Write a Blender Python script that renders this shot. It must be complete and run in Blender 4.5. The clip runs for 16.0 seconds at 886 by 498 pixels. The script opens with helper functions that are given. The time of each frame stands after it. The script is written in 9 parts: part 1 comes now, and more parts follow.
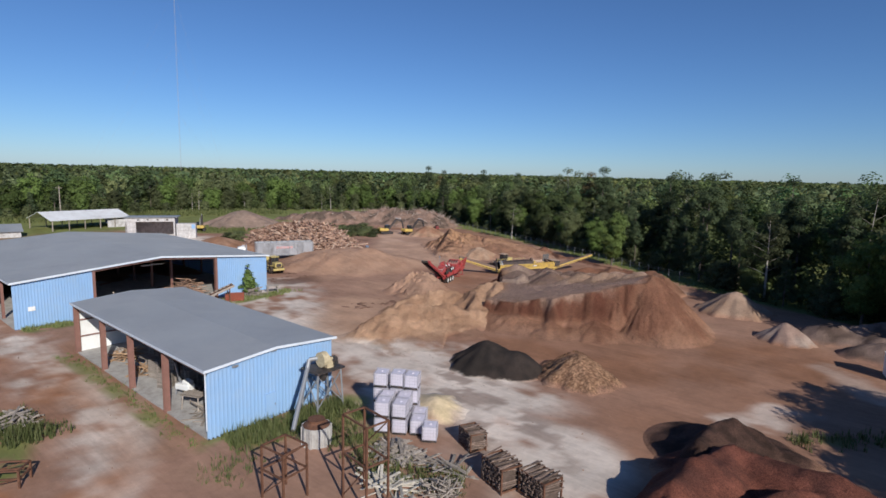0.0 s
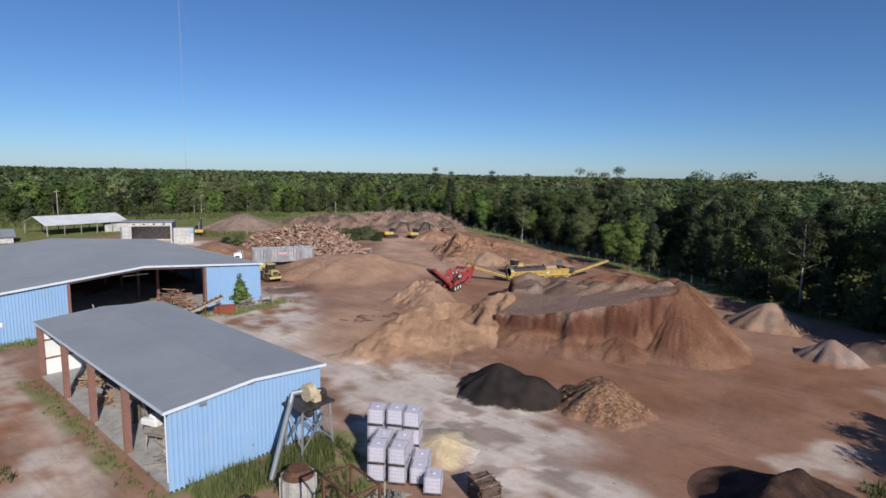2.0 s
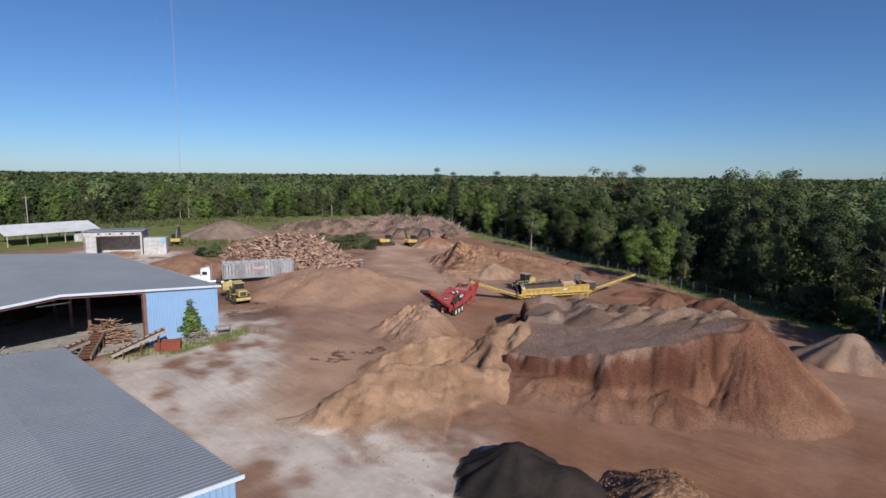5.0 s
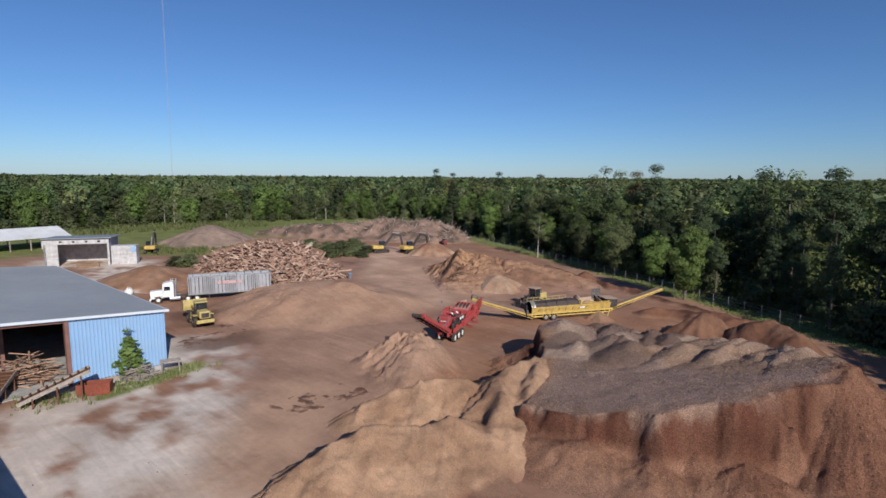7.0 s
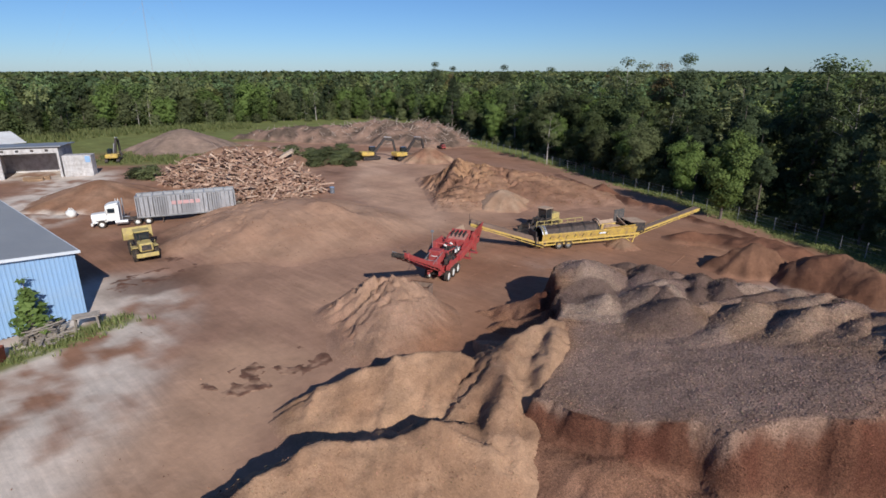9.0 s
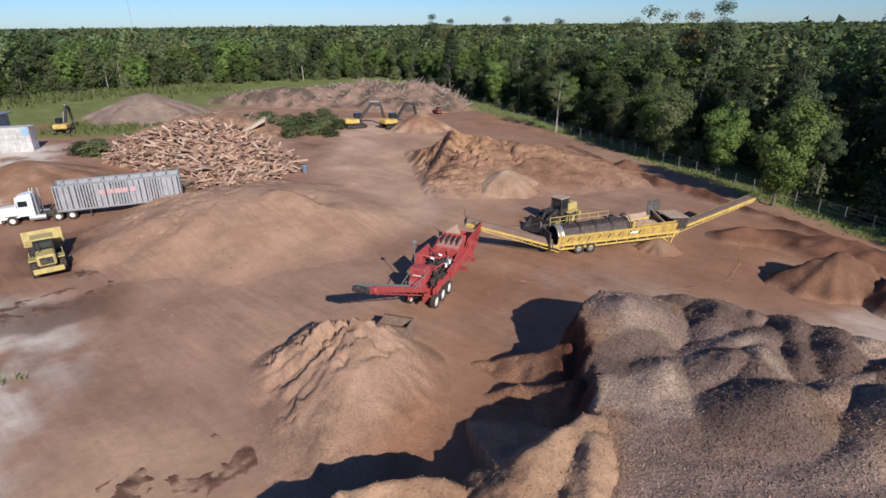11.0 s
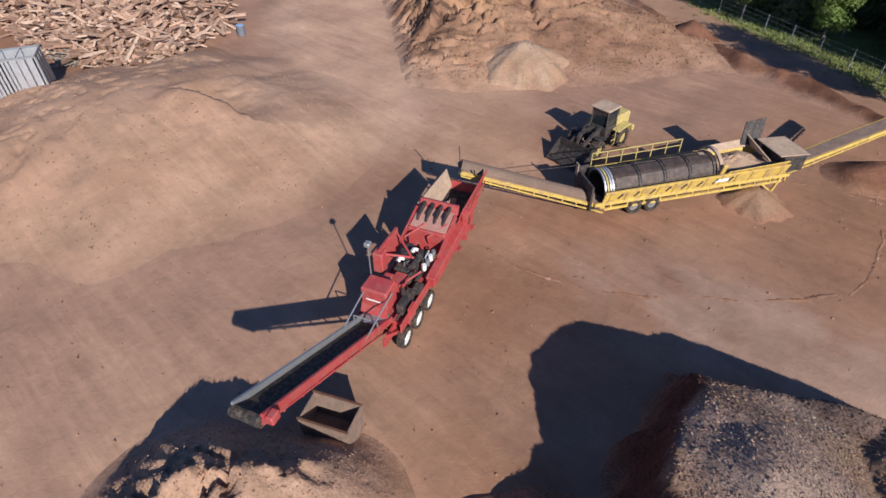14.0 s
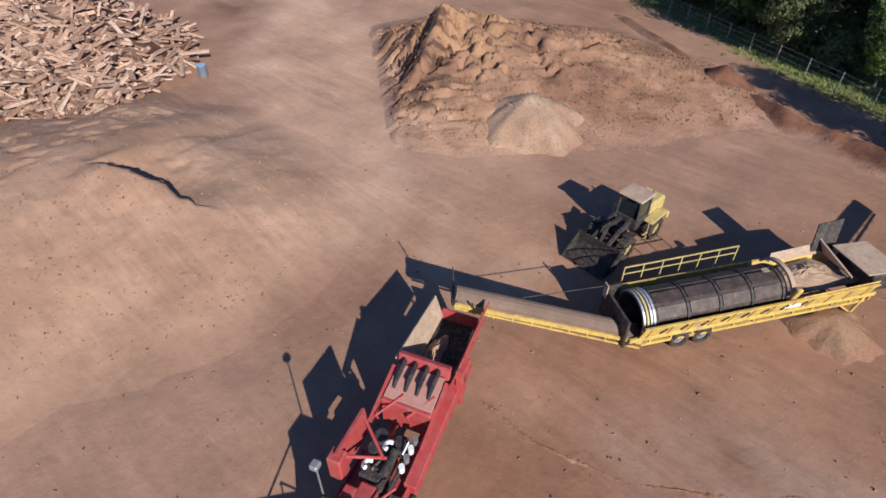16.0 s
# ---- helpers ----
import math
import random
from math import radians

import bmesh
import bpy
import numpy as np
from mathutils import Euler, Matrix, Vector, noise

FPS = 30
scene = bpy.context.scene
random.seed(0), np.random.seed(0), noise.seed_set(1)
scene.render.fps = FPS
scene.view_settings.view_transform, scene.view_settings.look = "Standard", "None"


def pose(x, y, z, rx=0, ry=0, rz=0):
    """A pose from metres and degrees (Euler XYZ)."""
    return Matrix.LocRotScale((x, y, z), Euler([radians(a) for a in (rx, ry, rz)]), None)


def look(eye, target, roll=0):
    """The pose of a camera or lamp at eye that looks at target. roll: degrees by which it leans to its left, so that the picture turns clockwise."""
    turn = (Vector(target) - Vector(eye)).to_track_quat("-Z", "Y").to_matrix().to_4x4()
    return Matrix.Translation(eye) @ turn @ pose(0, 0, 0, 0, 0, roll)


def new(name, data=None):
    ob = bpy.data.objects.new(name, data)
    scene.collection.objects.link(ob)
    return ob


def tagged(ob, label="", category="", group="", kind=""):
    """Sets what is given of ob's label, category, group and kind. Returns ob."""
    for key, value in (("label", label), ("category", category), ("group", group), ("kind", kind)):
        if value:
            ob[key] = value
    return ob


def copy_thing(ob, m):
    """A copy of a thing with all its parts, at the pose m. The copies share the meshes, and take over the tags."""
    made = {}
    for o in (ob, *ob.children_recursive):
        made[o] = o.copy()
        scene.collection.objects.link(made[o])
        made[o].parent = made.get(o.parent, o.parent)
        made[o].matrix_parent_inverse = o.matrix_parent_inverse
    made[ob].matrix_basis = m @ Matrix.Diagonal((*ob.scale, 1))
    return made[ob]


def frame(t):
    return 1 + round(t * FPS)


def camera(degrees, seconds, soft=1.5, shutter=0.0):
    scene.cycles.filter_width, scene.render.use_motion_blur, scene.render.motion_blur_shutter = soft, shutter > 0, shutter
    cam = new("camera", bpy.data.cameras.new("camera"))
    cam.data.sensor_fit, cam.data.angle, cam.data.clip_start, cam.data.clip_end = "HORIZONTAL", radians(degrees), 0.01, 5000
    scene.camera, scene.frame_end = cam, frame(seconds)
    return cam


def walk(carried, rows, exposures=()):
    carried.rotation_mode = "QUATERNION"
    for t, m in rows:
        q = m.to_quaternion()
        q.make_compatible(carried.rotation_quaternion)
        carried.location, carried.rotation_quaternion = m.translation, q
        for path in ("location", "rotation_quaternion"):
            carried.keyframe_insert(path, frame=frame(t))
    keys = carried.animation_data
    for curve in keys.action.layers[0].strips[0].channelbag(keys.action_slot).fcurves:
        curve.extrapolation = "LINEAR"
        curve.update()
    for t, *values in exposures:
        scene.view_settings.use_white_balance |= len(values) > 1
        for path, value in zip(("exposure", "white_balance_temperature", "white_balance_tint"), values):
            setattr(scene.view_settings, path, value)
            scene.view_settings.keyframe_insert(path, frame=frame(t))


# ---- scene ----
cam = camera(78.0, 16.0, 1.6)
EXPOSURES = [(0, 0.0, 6500, 8), (9, 0.0, 6500, 8), (12.5, 0.4, 6500, 8), (16, 0.40, 6500, 8)]
PATH = [
    (0, (0.57, 9.49, 18.789), (-0.703, 11.008, 18.514), 1.4),
    (0.5, (-0.244, 10.402, 18.767), (-1.523, 11.915, 18.494), 1.4),
    (1, (-1.177, 11.588, 18.791), (-2.463, 13.095, 18.518), 1.3),
    (1.5, (-2.191, 12.906, 18.792), (-3.482, 14.41, 18.521), 1.2),
    (2, (-3.36, 14.398, 18.829), (-4.655, 15.898, 18.557), 1.1),
    (2.5, (-4.633, 16.0, 18.831), (-5.93, 17.498, 18.562), 1.0),
    (3, (-5.972, 17.787, 18.883), (-7.272, 19.282, 18.612), 1.0),
    (3.5, (-7.389, 19.758, 18.807), (-8.693, 21.251, 18.537), 0.8),
    (4, (-8.915, 21.771, 18.925), (-10.22, 23.262, 18.653), 0.7),
    (6.5, (-17.851, 33.015, 18.551), (-19.162, 34.503, 18.289), 0.4),
    (7, (-19.766, 35.325, 18.555), (-21.076, 36.813, 18.293), 0.4),
    (7.5, (-21.703, 37.922, 18.48), (-23.013, 39.408, 18.207), 0.3),
    (8, (-23.556, 40.469, 18.505), (-24.854, 41.937, 18.104), 0.1),
    (8.5, (-25.429, 43.046, 18.511), (-26.708, 44.488, 17.979), 0.1),
    (9, (-27.357, 45.757, 18.523), (-28.622, 47.178, 17.904), 0.0),
    (11.3, (-36.585, 57.99, 18.358), (-37.807, 59.348, 17.546), -0.6),
    (11.5, (-37.31, 58.883, 18.366), (-38.519, 60.225, 17.506), -0.5),
    (12, (-39.248, 61.402, 18.392), (-40.42, 62.702, 17.424), -0.5),
    (12.5, (-41.267, 63.898, 18.272), (-42.401, 65.158, 17.21), -0.3),
    (13, (-43.224, 66.48, 18.362), (-44.321, 67.693, 17.21), -0.3),
    (13.5, (-45.147, 68.92, 18.44), (-46.206, 70.089, 17.211), -0.3),
    (14, (-47.111, 71.333, 18.51), (-48.135, 72.46, 17.214), -0.3),
    (14.5, (-49.06, 73.668, 18.551), (-50.082, 74.794, 17.252), -0.2),
    (15, (-51.028, 75.924, 18.54), (-52.047, 77.056, 17.244), -0.0),
    (15.5, (-52.495, 77.602, 18.518), (-53.514, 78.742, 17.229), 0.3),
    (16, (-53.17, 78.507, 18.545), (-54.188, 79.65, 17.257), 0.4),
]
walk(cam, [(t, look(eye, target, roll)) for t, eye, target, roll in PATH], EXPOSURES)

# ---- world, sun, exposure ----
SUN_AZ, SUN_EL = -24.5, 29.0
SUN_DIR = Vector((math.cos(radians(SUN_EL)) * math.cos(radians(SUN_AZ)),
                  math.cos(radians(SUN_EL)) * math.sin(radians(SUN_AZ)),
                  math.sin(radians(SUN_EL))))
world = bpy.data.worlds.new("sky")
scene.world = world
world.use_nodes = True
wn = world.node_tree.nodes
sky = wn.new("ShaderNodeTexSky")
sky.sky_type = "NISHITA"
sky.sun_disc = False
sky.altitude = 1500
sky.sun_elevation = radians(SUN_EL)
sky.sun_rotation = math.atan2(SUN_DIR.x, SUN_DIR.y)
sky.air_density, sky.dust_density, sky.ozone_density = 1.0, 0.6, 8.0
wn["Background"].inputs["Strength"].default_value = 0.085
cool = wn.new("ShaderNodeMix")
cool.data_type, cool.blend_type = "RGBA", "MULTIPLY"
cool.inputs["Factor"].default_value = 1.0
cool.inputs["B"].default_value = (0.960, 1.0, 1.09, 1)
world.node_tree.links.new(sky.outputs["Color"], cool.inputs["A"])
world.node_tree.links.new(cool.outputs["Result"], wn["Background"].inputs["Color"])
sun_data = bpy.data.lights.new("sun", "SUN")
sun_data.energy, sun_data.angle, sun_data.color = 4.65, radians(0.55), (1.0, 0.955, 0.89)
sun = new("sun", sun_data)
sun.matrix_world = look(SUN_DIR * 200, (0, 0, 0))


# ---- materials ----
def nodes_of(name):
    m = bpy.data.materials.new(name)
    m.use_nodes = True
    t = m.node_tree
    return m, t.nodes, t.links, t.nodes["Principled BSDF"]


def add_noise(n, l, scale, detail=6, rough=0.6, vec=None):
    t = n.new("ShaderNodeTexNoise")
    t.inputs["Scale"].default_value = scale
    t.inputs["Detail"].default_value = detail
    t.inputs["Roughness"].default_value = rough
    if vec is not None:
        l.new(vec, t.inputs["Vector"])
    return t


def ramp(n, l, src, lo, hi, a=0.3, b=0.7):
    r = n.new("ShaderNodeMapRange")
    r.inputs["From Min"].default_value, r.inputs["From Max"].default_value = a, b
    r.inputs["To Min"].default_value, r.inputs["To Max"].default_value = lo, hi
    l.new(src, r.inputs["Value"])
    return r.outputs["Result"]


def times(n, l, colour, factor):
    """colour multiplied by a scalar socket."""
    v = n.new("ShaderNodeVectorMath")
    v.operation = "SCALE"
    l.new(colour, v.inputs[0])
    l.new(factor, v.inputs["Scale"])
    return v.outputs["Vector"]


def earth(name, coarse=0.35, fine=4.0, contrast=0.35, bump=0.35, chips=0.0, rough=0.95, streaks=0.0, speckle=0.34):
    """Loose soil or mulch: its colour lies on the mesh, grain and lumps are added here."""
    m, n, l, p = nodes_of(name)
    geo = n.new("ShaderNodeNewGeometry")
    col = n.new("ShaderNodeVertexColor")
    col.layer_name = "tint"
    n1 = add_noise(n, l, coarse, 8, 0.62, geo.outputs["Position"])
    n2 = add_noise(n, l, fine, 8, 0.7, geo.outputs["Position"])
    f1 = ramp(n, l, n1.outputs["Fac"], 1 - contrast, 1 + contrast)
    f2 = ramp(n, l, n2.outputs["Fac"], 1 - contrast * 0.45, 1 + contrast * 0.45)
    c = times(n, l, times(n, l, col.outputs["Color"], f1), f2)
    height = n2.outputs["Fac"]
    for k, (turn, amount) in enumerate(((52, streaks), (-18, streaks * 0.8), (118, streaks * 0.8), (84, streaks * 0.7))):
        if not amount:
            continue
        mp = n.new("ShaderNodeMapping")
        mp.inputs["Rotation"].default_value = (0, 0, radians(turn))
        mp.inputs["Scale"].default_value = (0.09, 0.9, 0.3)
        l.new(geo.outputs["Position"], mp.inputs["Vector"])
        warp = add_noise(n, l, 1.0, 7, 0.68, mp.outputs["Vector"])
        warp.inputs["Distortion"].default_value = 1.6
        shift = n.new("ShaderNodeMapping")
        shift.inputs["Location"].default_value = (31.0 * k, 17.0 * k, 0)
        l.new(geo.outputs["Position"], shift.inputs["Vector"])
        where = add_noise(n, l, 0.07, 2, 0.5, shift.outputs["Vector"])
        gate = n.new("ShaderNodeMix")
        gate.data_type = "FLOAT"
        l.new(ramp(n, l, where.outputs["Fac"], 0.0, 1.0, 0.47, 0.58), gate.inputs["Factor"])
        gate.inputs["A"].default_value = 1.0
        l.new(ramp(n, l, warp.outputs["Fac"], 1 - 1.6 * amount, 1 + 1.6 * amount, 0.32, 0.68), gate.inputs["B"])
        c = times(n, l, c, gate.outputs["Result"])
    if chips:
        v = n.new("ShaderNodeTexVoronoi")
        v.inputs["Scale"].default_value = chips
        v.inputs["Randomness"].default_value = 1.0
        l.new(geo.outputs["Position"], v.inputs["Vector"])
        sep = n.new("ShaderNodeSeparateColor")
        l.new(v.outputs["Color"], sep.inputs["Color"])
        c = times(n, l, c, ramp(n, l, sep.outputs["Red"], 1 - speckle, 1 + speckle, 0.0, 1.0))
        add = n.new("ShaderNodeMath")
        add.operation = "ADD"
        l.new(height, add.inputs[0])
        l.new(ramp(n, l, sep.outputs["Green"], 0.0, 0.5, 0.0, 1.0), add.inputs[1])
        height = add.outputs["Value"]
    hue = n.new("ShaderNodeMix")
    hue.data_type, hue.blend_type = "RGBA", "MULTIPLY"
    hue.inputs["Factor"].default_value = 1.0
    hue.inputs["B"].default_value = (1.01, 0.97, 0.91, 1)
    l.new(c, hue.inputs["A"])
    l.new(hue.outputs["Result"], p.inputs["Base Color"])
    b = n.new("ShaderNodeBump")
    b.inputs["Strength"].default_value = bump
    b.inputs["Distance"].default_value = 0.12
    l.new(height, b.inputs["Height"])
    l.new(b.outputs["Normal"], p.inputs["Normal"])
    p.inputs["Roughness"].default_value = rough
    p.inputs["Specular IOR Level"].default_value = 0.15
    return m


def surface(name, colour, rough=0.6, metal=0.0, vary=0.12, scale=1.2, dirt=None, dirt_amount=0.35, bump=0.0, spec=0.4, fine=18.0, obj_vary=0.0):
    """A plain material with two scales of variation and an optional dirt colour."""
    m, n, l, p = nodes_of(name)
    tc = n.new("ShaderNodeTexCoord")
    base = n.new("ShaderNodeRGB")
    base.outputs[0].default_value = (*colour, 1)
    n1 = add_noise(n, l, scale, 7, 0.65, tc.outputs["Object"])
    n2 = add_noise(n, l, fine, 5, 0.6, tc.outputs["Object"])
    c = times(n, l, base.outputs[0], ramp(n, l, n1.outputs["Fac"], 1 - vary, 1 + vary))
    c = times(n, l, c, ramp(n, l, n2.outputs["Fac"], 1 - vary * 0.7, 1 + vary * 0.7))
    if obj_vary:
        info = n.new("ShaderNodeObjectInfo")
        c = times(n, l, c, ramp(n, l, info.outputs["Random"], 1 - obj_vary, 1 + obj_vary, 0.0, 1.0))
    if dirt:
        mix = n.new("ShaderNodeMix")
        mix.data_type = "RGBA"
        n3 = add_noise(n, l, scale * 2.3, 9, 0.72, tc.outputs["Object"])
        l.new(ramp(n, l, n3.outputs["Fac"], 0.0, dirt_amount * 2, 0.45, 0.75), mix.inputs["Factor"])
        l.new(c, mix.inputs["A"])
        mix.inputs["B"].default_value = (*dirt, 1)
        c = mix.outputs["Result"]
    l.new(c, p.inputs["Base Color"])
    p.inputs["Roughness"].default_value = rough
    p.inputs["Metallic"].default_value = metal
    p.inputs["Specular IOR Level"].default_value = spec
    if bump:
        b = n.new("ShaderNodeBump")
        b.inputs["Strength"].default_value = bump
        b.inputs["Distance"].default_value = 0.03
        l.new(n2.outputs["Fac"], b.inputs["Height"])
        l.new(b.outputs["Normal"], p.inputs["Normal"])
    return m


def leafy(name, colour, tip, trans=0.25, crowns=False):
    """Foliage with a tone for every clump and every tree."""
    m, n, l, p = nodes_of(name)
    geo = n.new("ShaderNodeNewGeometry")
    info = n.new("ShaderNodeObjectInfo")
    mix = n.new("ShaderNodeMix")
    mix.data_type = "RGBA"
    mix.inputs["A"].default_value, mix.inputs["B"].default_value = (*colour, 1), (*tip, 1)
    l.new(geo.outputs["Random Per Island"], mix.inputs["Factor"])
    c = times(n, l, mix.outputs["Result"], ramp(n, l, info.outputs["Random"], 0.5, 1.35, 0.0, 1.0))
    if crowns:
        col = n.new("ShaderNodeVertexColor")
        col.layer_name = "tint"
        by_crown = n.new("ShaderNodeMix")
        by_crown.data_type, by_crown.blend_type = "RGBA", "MULTIPLY"
        by_crown.inputs["Factor"].default_value = 1.0
        l.new(c, by_crown.inputs["A"])
        l.new(col.outputs["Color"], by_crown.inputs["B"])
        c = by_crown.outputs["Result"]
    l.new(c, p.inputs["Base Color"])
    p.inputs["Roughness"].default_value = 0.75
    p.inputs["Specular IOR Level"].default_value = 0.25
    tr = n.new("ShaderNodeBsdfTranslucent")
    l.new(c, tr.inputs["Color"])
    sh = n.new("ShaderNodeMixShader")
    sh.inputs["Fac"].default_value = trans
    l.new(p.outputs["BSDF"], sh.inputs[1])
    l.new(tr.outputs["BSDF"], sh.inputs[2])
    l.new(sh.outputs["Shader"], n["Material Output"].inputs["Surface"])
    return m


DUST = (0.30, 0.19, 0.14)
M_GROUND = earth("packed_soil", 0.2, 2.0, 0.20, 0.4, streaks=0.07)
M_SOIL = earth("loose_soil", 0.5, 3.5, 0.28, 0.8)
M_MULCH = earth("wood_mulch", 0.5, 5.0, 0.22, 0.6, chips=14.0, speckle=0.11)
M_CHIPS = earth("wood_chips", 0.4, 5.0, 0.22, 0.9, chips=20.0, speckle=0.32)
M_BLUE = surface("blue_sheet_metal", (0.255, 0.41, 0.64), 0.45, 0.0, 0.06, 0.25, (0.36, 0.42, 0.5), 0.18)
M_ROOF = surface("galvanised_roof_sheet", (0.265, 0.278, 0.300), 0.5, 0.15, 0.10, 0.12, (0.35, 0.35, 0.36), 0.25)
M_TRIM = surface("white_trim", (0.62, 0.66, 0.72), 0.5, 0.0, 0.08, 0.6)
M_STEEL_RED = surface("red_oxide_steel", (0.24, 0.12, 0.10), 0.6, 0.1, 0.2, 1.5, (0.2, 0.12, 0.08), 0.3)
M_RUST = surface("rusty_steel", (0.16, 0.075, 0.045), 0.8, 0.2, 0.3, 2.0, (0.07, 0.035, 0.025), 0.5, 0.3)
M_DARK = surface("dark_steel", (0.035, 0.035, 0.038), 0.6, 0.2, 0.25, 2.0, DUST, 0.25)
M_RED = surface("red_machine_paint", (0.40, 0.052, 0.055), 0.55, 0.0, 0.15, 1.2, (0.30, 0.15, 0.12), 0.4)
M_RED_DUSTY = surface("dust_covered_red_paint", (0.42, 0.20, 0.17), 0.8, 0.0, 0.15, 1.2, DUST, 0.6)
M_YELLOW = surface("yellow_machine_paint", (0.60, 0.415, 0.095), 0.6, 0.0, 0.14, 1.2, DUST, 0.58)
M_YELLOW_PALE = surface("faded_yellow_paint", (0.52, 0.41, 0.15), 0.55, 0.0, 0.12, 1.2, DUST, 0.4)
M_RUBBER = surface("black_rubber", (0.022, 0.021, 0.02), 0.85, 0.0, 0.3, 3.0, DUST, 0.3)
M_BELT = surface("conveyor_belt", (0.21, 0.145, 0.115), 0.9, 0.0, 0.25, 2.0, DUST, 0.5, 0.3)
M_DRUM = surface("dusty_drum_steel", (0.062, 0.046, 0.042), 0.55, 0.3, 0.25, 1.5, (0.16, 0.11, 0.09), 0.45)
M_DUSTED = surface("chip_dusted_steel", (0.43, 0.31, 0.23), 0.9, 0.0, 0.2, 1.5, (0.28, 0.17, 0.12), 0.35)
M_WHITE = surface("white_paint", (0.78, 0.78, 0.77), 0.4, 0.0, 0.06, 1.0, DUST, 0.08)
M_GREY = surface("grey_metal", (0.33, 0.34, 0.36), 0.45, 0.5, 0.12, 1.2, DUST, 0.15)
M_ALU = surface("ribbed_aluminium", (0.52, 0.52, 0.55), 0.42, 0.55, 0.1, 0.8, (0.3, 0.26, 0.25), 0.2)
M_CONCRETE = surface("stained_concrete", (0.42, 0.40, 0.38), 0.85, 0.0, 0.18, 0.5, (0.2, 0.17, 0.15), 0.4, 0.2)
M_WOOD = surface("fresh_slab_wood", (0.42, 0.265, 0.19), 0.85, 0.0, 0.3, 1.5, (0.2, 0.1, 0.06), 0.4, 0.3, obj_vary=0.45)
M_WOOD_GREY = surface("weathered_wood", (0.34, 0.29, 0.25), 0.9, 0.0, 0.25, 2.0, (0.14, 0.11, 0.09), 0.4, 0.3, obj_vary=0.3)
M_TIMBER = surface("stacked_timber", (0.40, 0.26, 0.16), 0.85, 0.0, 0.25, 2.0, (0.15, 0.09, 0.06), 0.3, 0.3, obj_vary=0.35)
M_BARK = surface("bark", (0.16, 0.13, 0.11), 0.95, 0.0, 0.3, 2.0, None, 0, 0.4)
M_BARK_PALE = surface("pale_bark", (0.42, 0.38, 0.34), 0.95, 0.0, 0.25, 2.0, (0.2, 0.17, 0.15), 0.4, 0.3)
M_GLASS = surface("dark_cab_glass", (0.02, 0.025, 0.03), 0.08, 0.0, 0.05, 1.0, None, 0, 0, 0.8)
M_LEAF = leafy("leaves_mid_green", (0.064, 0.090, 0.034), (0.115, 0.142, 0.052), 0.28)
M_LEAF_LIGHT = leafy("leaves_light_green", (0.115, 0.170, 0.045), (0.185, 0.255, 0.075), 0.35)
M_LEAF_OLIVE = leafy("leaves_olive", (0.088, 0.107, 0.046), (0.145, 0.160, 0.072), 0.28)
M_LEAF_BROWN = leafy("leaves_browning", (0.12, 0.085, 0.035), (0.17, 0.13, 0.06))
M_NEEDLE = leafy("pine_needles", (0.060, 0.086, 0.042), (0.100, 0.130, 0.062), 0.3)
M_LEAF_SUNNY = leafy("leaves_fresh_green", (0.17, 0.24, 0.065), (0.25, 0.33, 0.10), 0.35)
M_GRASS = leafy("grass_blades", (0.085, 0.11, 0.036), (0.20, 0.21, 0.085))
M_WEED = leafy("pale_weeds", (0.13, 0.165, 0.052), (0.27, 0.285, 0.12), 0.35)
M_CANOPY = leafy("far_canopy", (0.082, 0.112, 0.046), (0.155, 0.190, 0.080), 0.3, True)


# ---- mesh helpers ----
def part(name, bm, material, parent=None, label="", smooth=False):
    """Link a bmesh as one mesh object, under a thing or a part where one is given."""
    me = bpy.data.meshes.new(name)
    bm.to_mesh(me)
    bm.free()
    if smooth:
        me.shade_smooth()
    me.materials.append(material)
    ob = new(name, me)
    if parent is not None:
        ob.parent = parent
    if label:
        ob["label"] = label
    return ob


def thing(name, label, category, m=None, group="", kind=""):
    ob = new(name)
    ob.empty_display_size = 0.2
    if m is not None:
        ob.matrix_basis = m
    return tagged(ob, label, category, group, kind)


def put_box(bm, size, at, rot=None, bevel=0.0):
    """A box of that size centred at a place; rot is an Euler in degrees or a 3x3 matrix."""
    r = bmesh.ops.create_cube(bm, size=1.0)
    vs = r["verts"]
    bmesh.ops.scale(bm, vec=size, verts=vs)
    if bevel:
        es = list({e for v in vs for e in v.link_edges})
        out = bmesh.ops.bevel(bm, geom=es, offset=bevel, segments=1, affect="EDGES")
        vs = list({v for f in out["faces"] for v in f.verts} | {v for v in vs if v.is_valid})
    m = Matrix.Translation(at)
    if rot is not None:
        m = m @ (rot.to_4x4() if isinstance(rot, Matrix) else pose(0, 0, 0, *rot))
    bmesh.ops.transform(bm, matrix=m, verts=vs)
    return vs


def along(a, b, up=(0, 0, 1)):
    """A turn whose x runs from a to b and whose z is near up."""
    x = (Vector(b) - Vector(a)).normalized()
    y = Vector(up).cross(x)
    if y.length < 1e-4:
        y = Vector((0, 1, 0)).cross(x)
    y.normalize()
    z = x.cross(y)
    return Matrix((x, y, z)).transposed()


def put_beam(bm, a, b, w, h, up=(0, 0, 1), bevel=0.0):
    """A bar from a to b, w wide and h high."""
    a, b = Vector(a), Vector(b)
    return put_box(bm, ((b - a).length, w, h), (a + b) / 2, along(a, b, up), bevel)


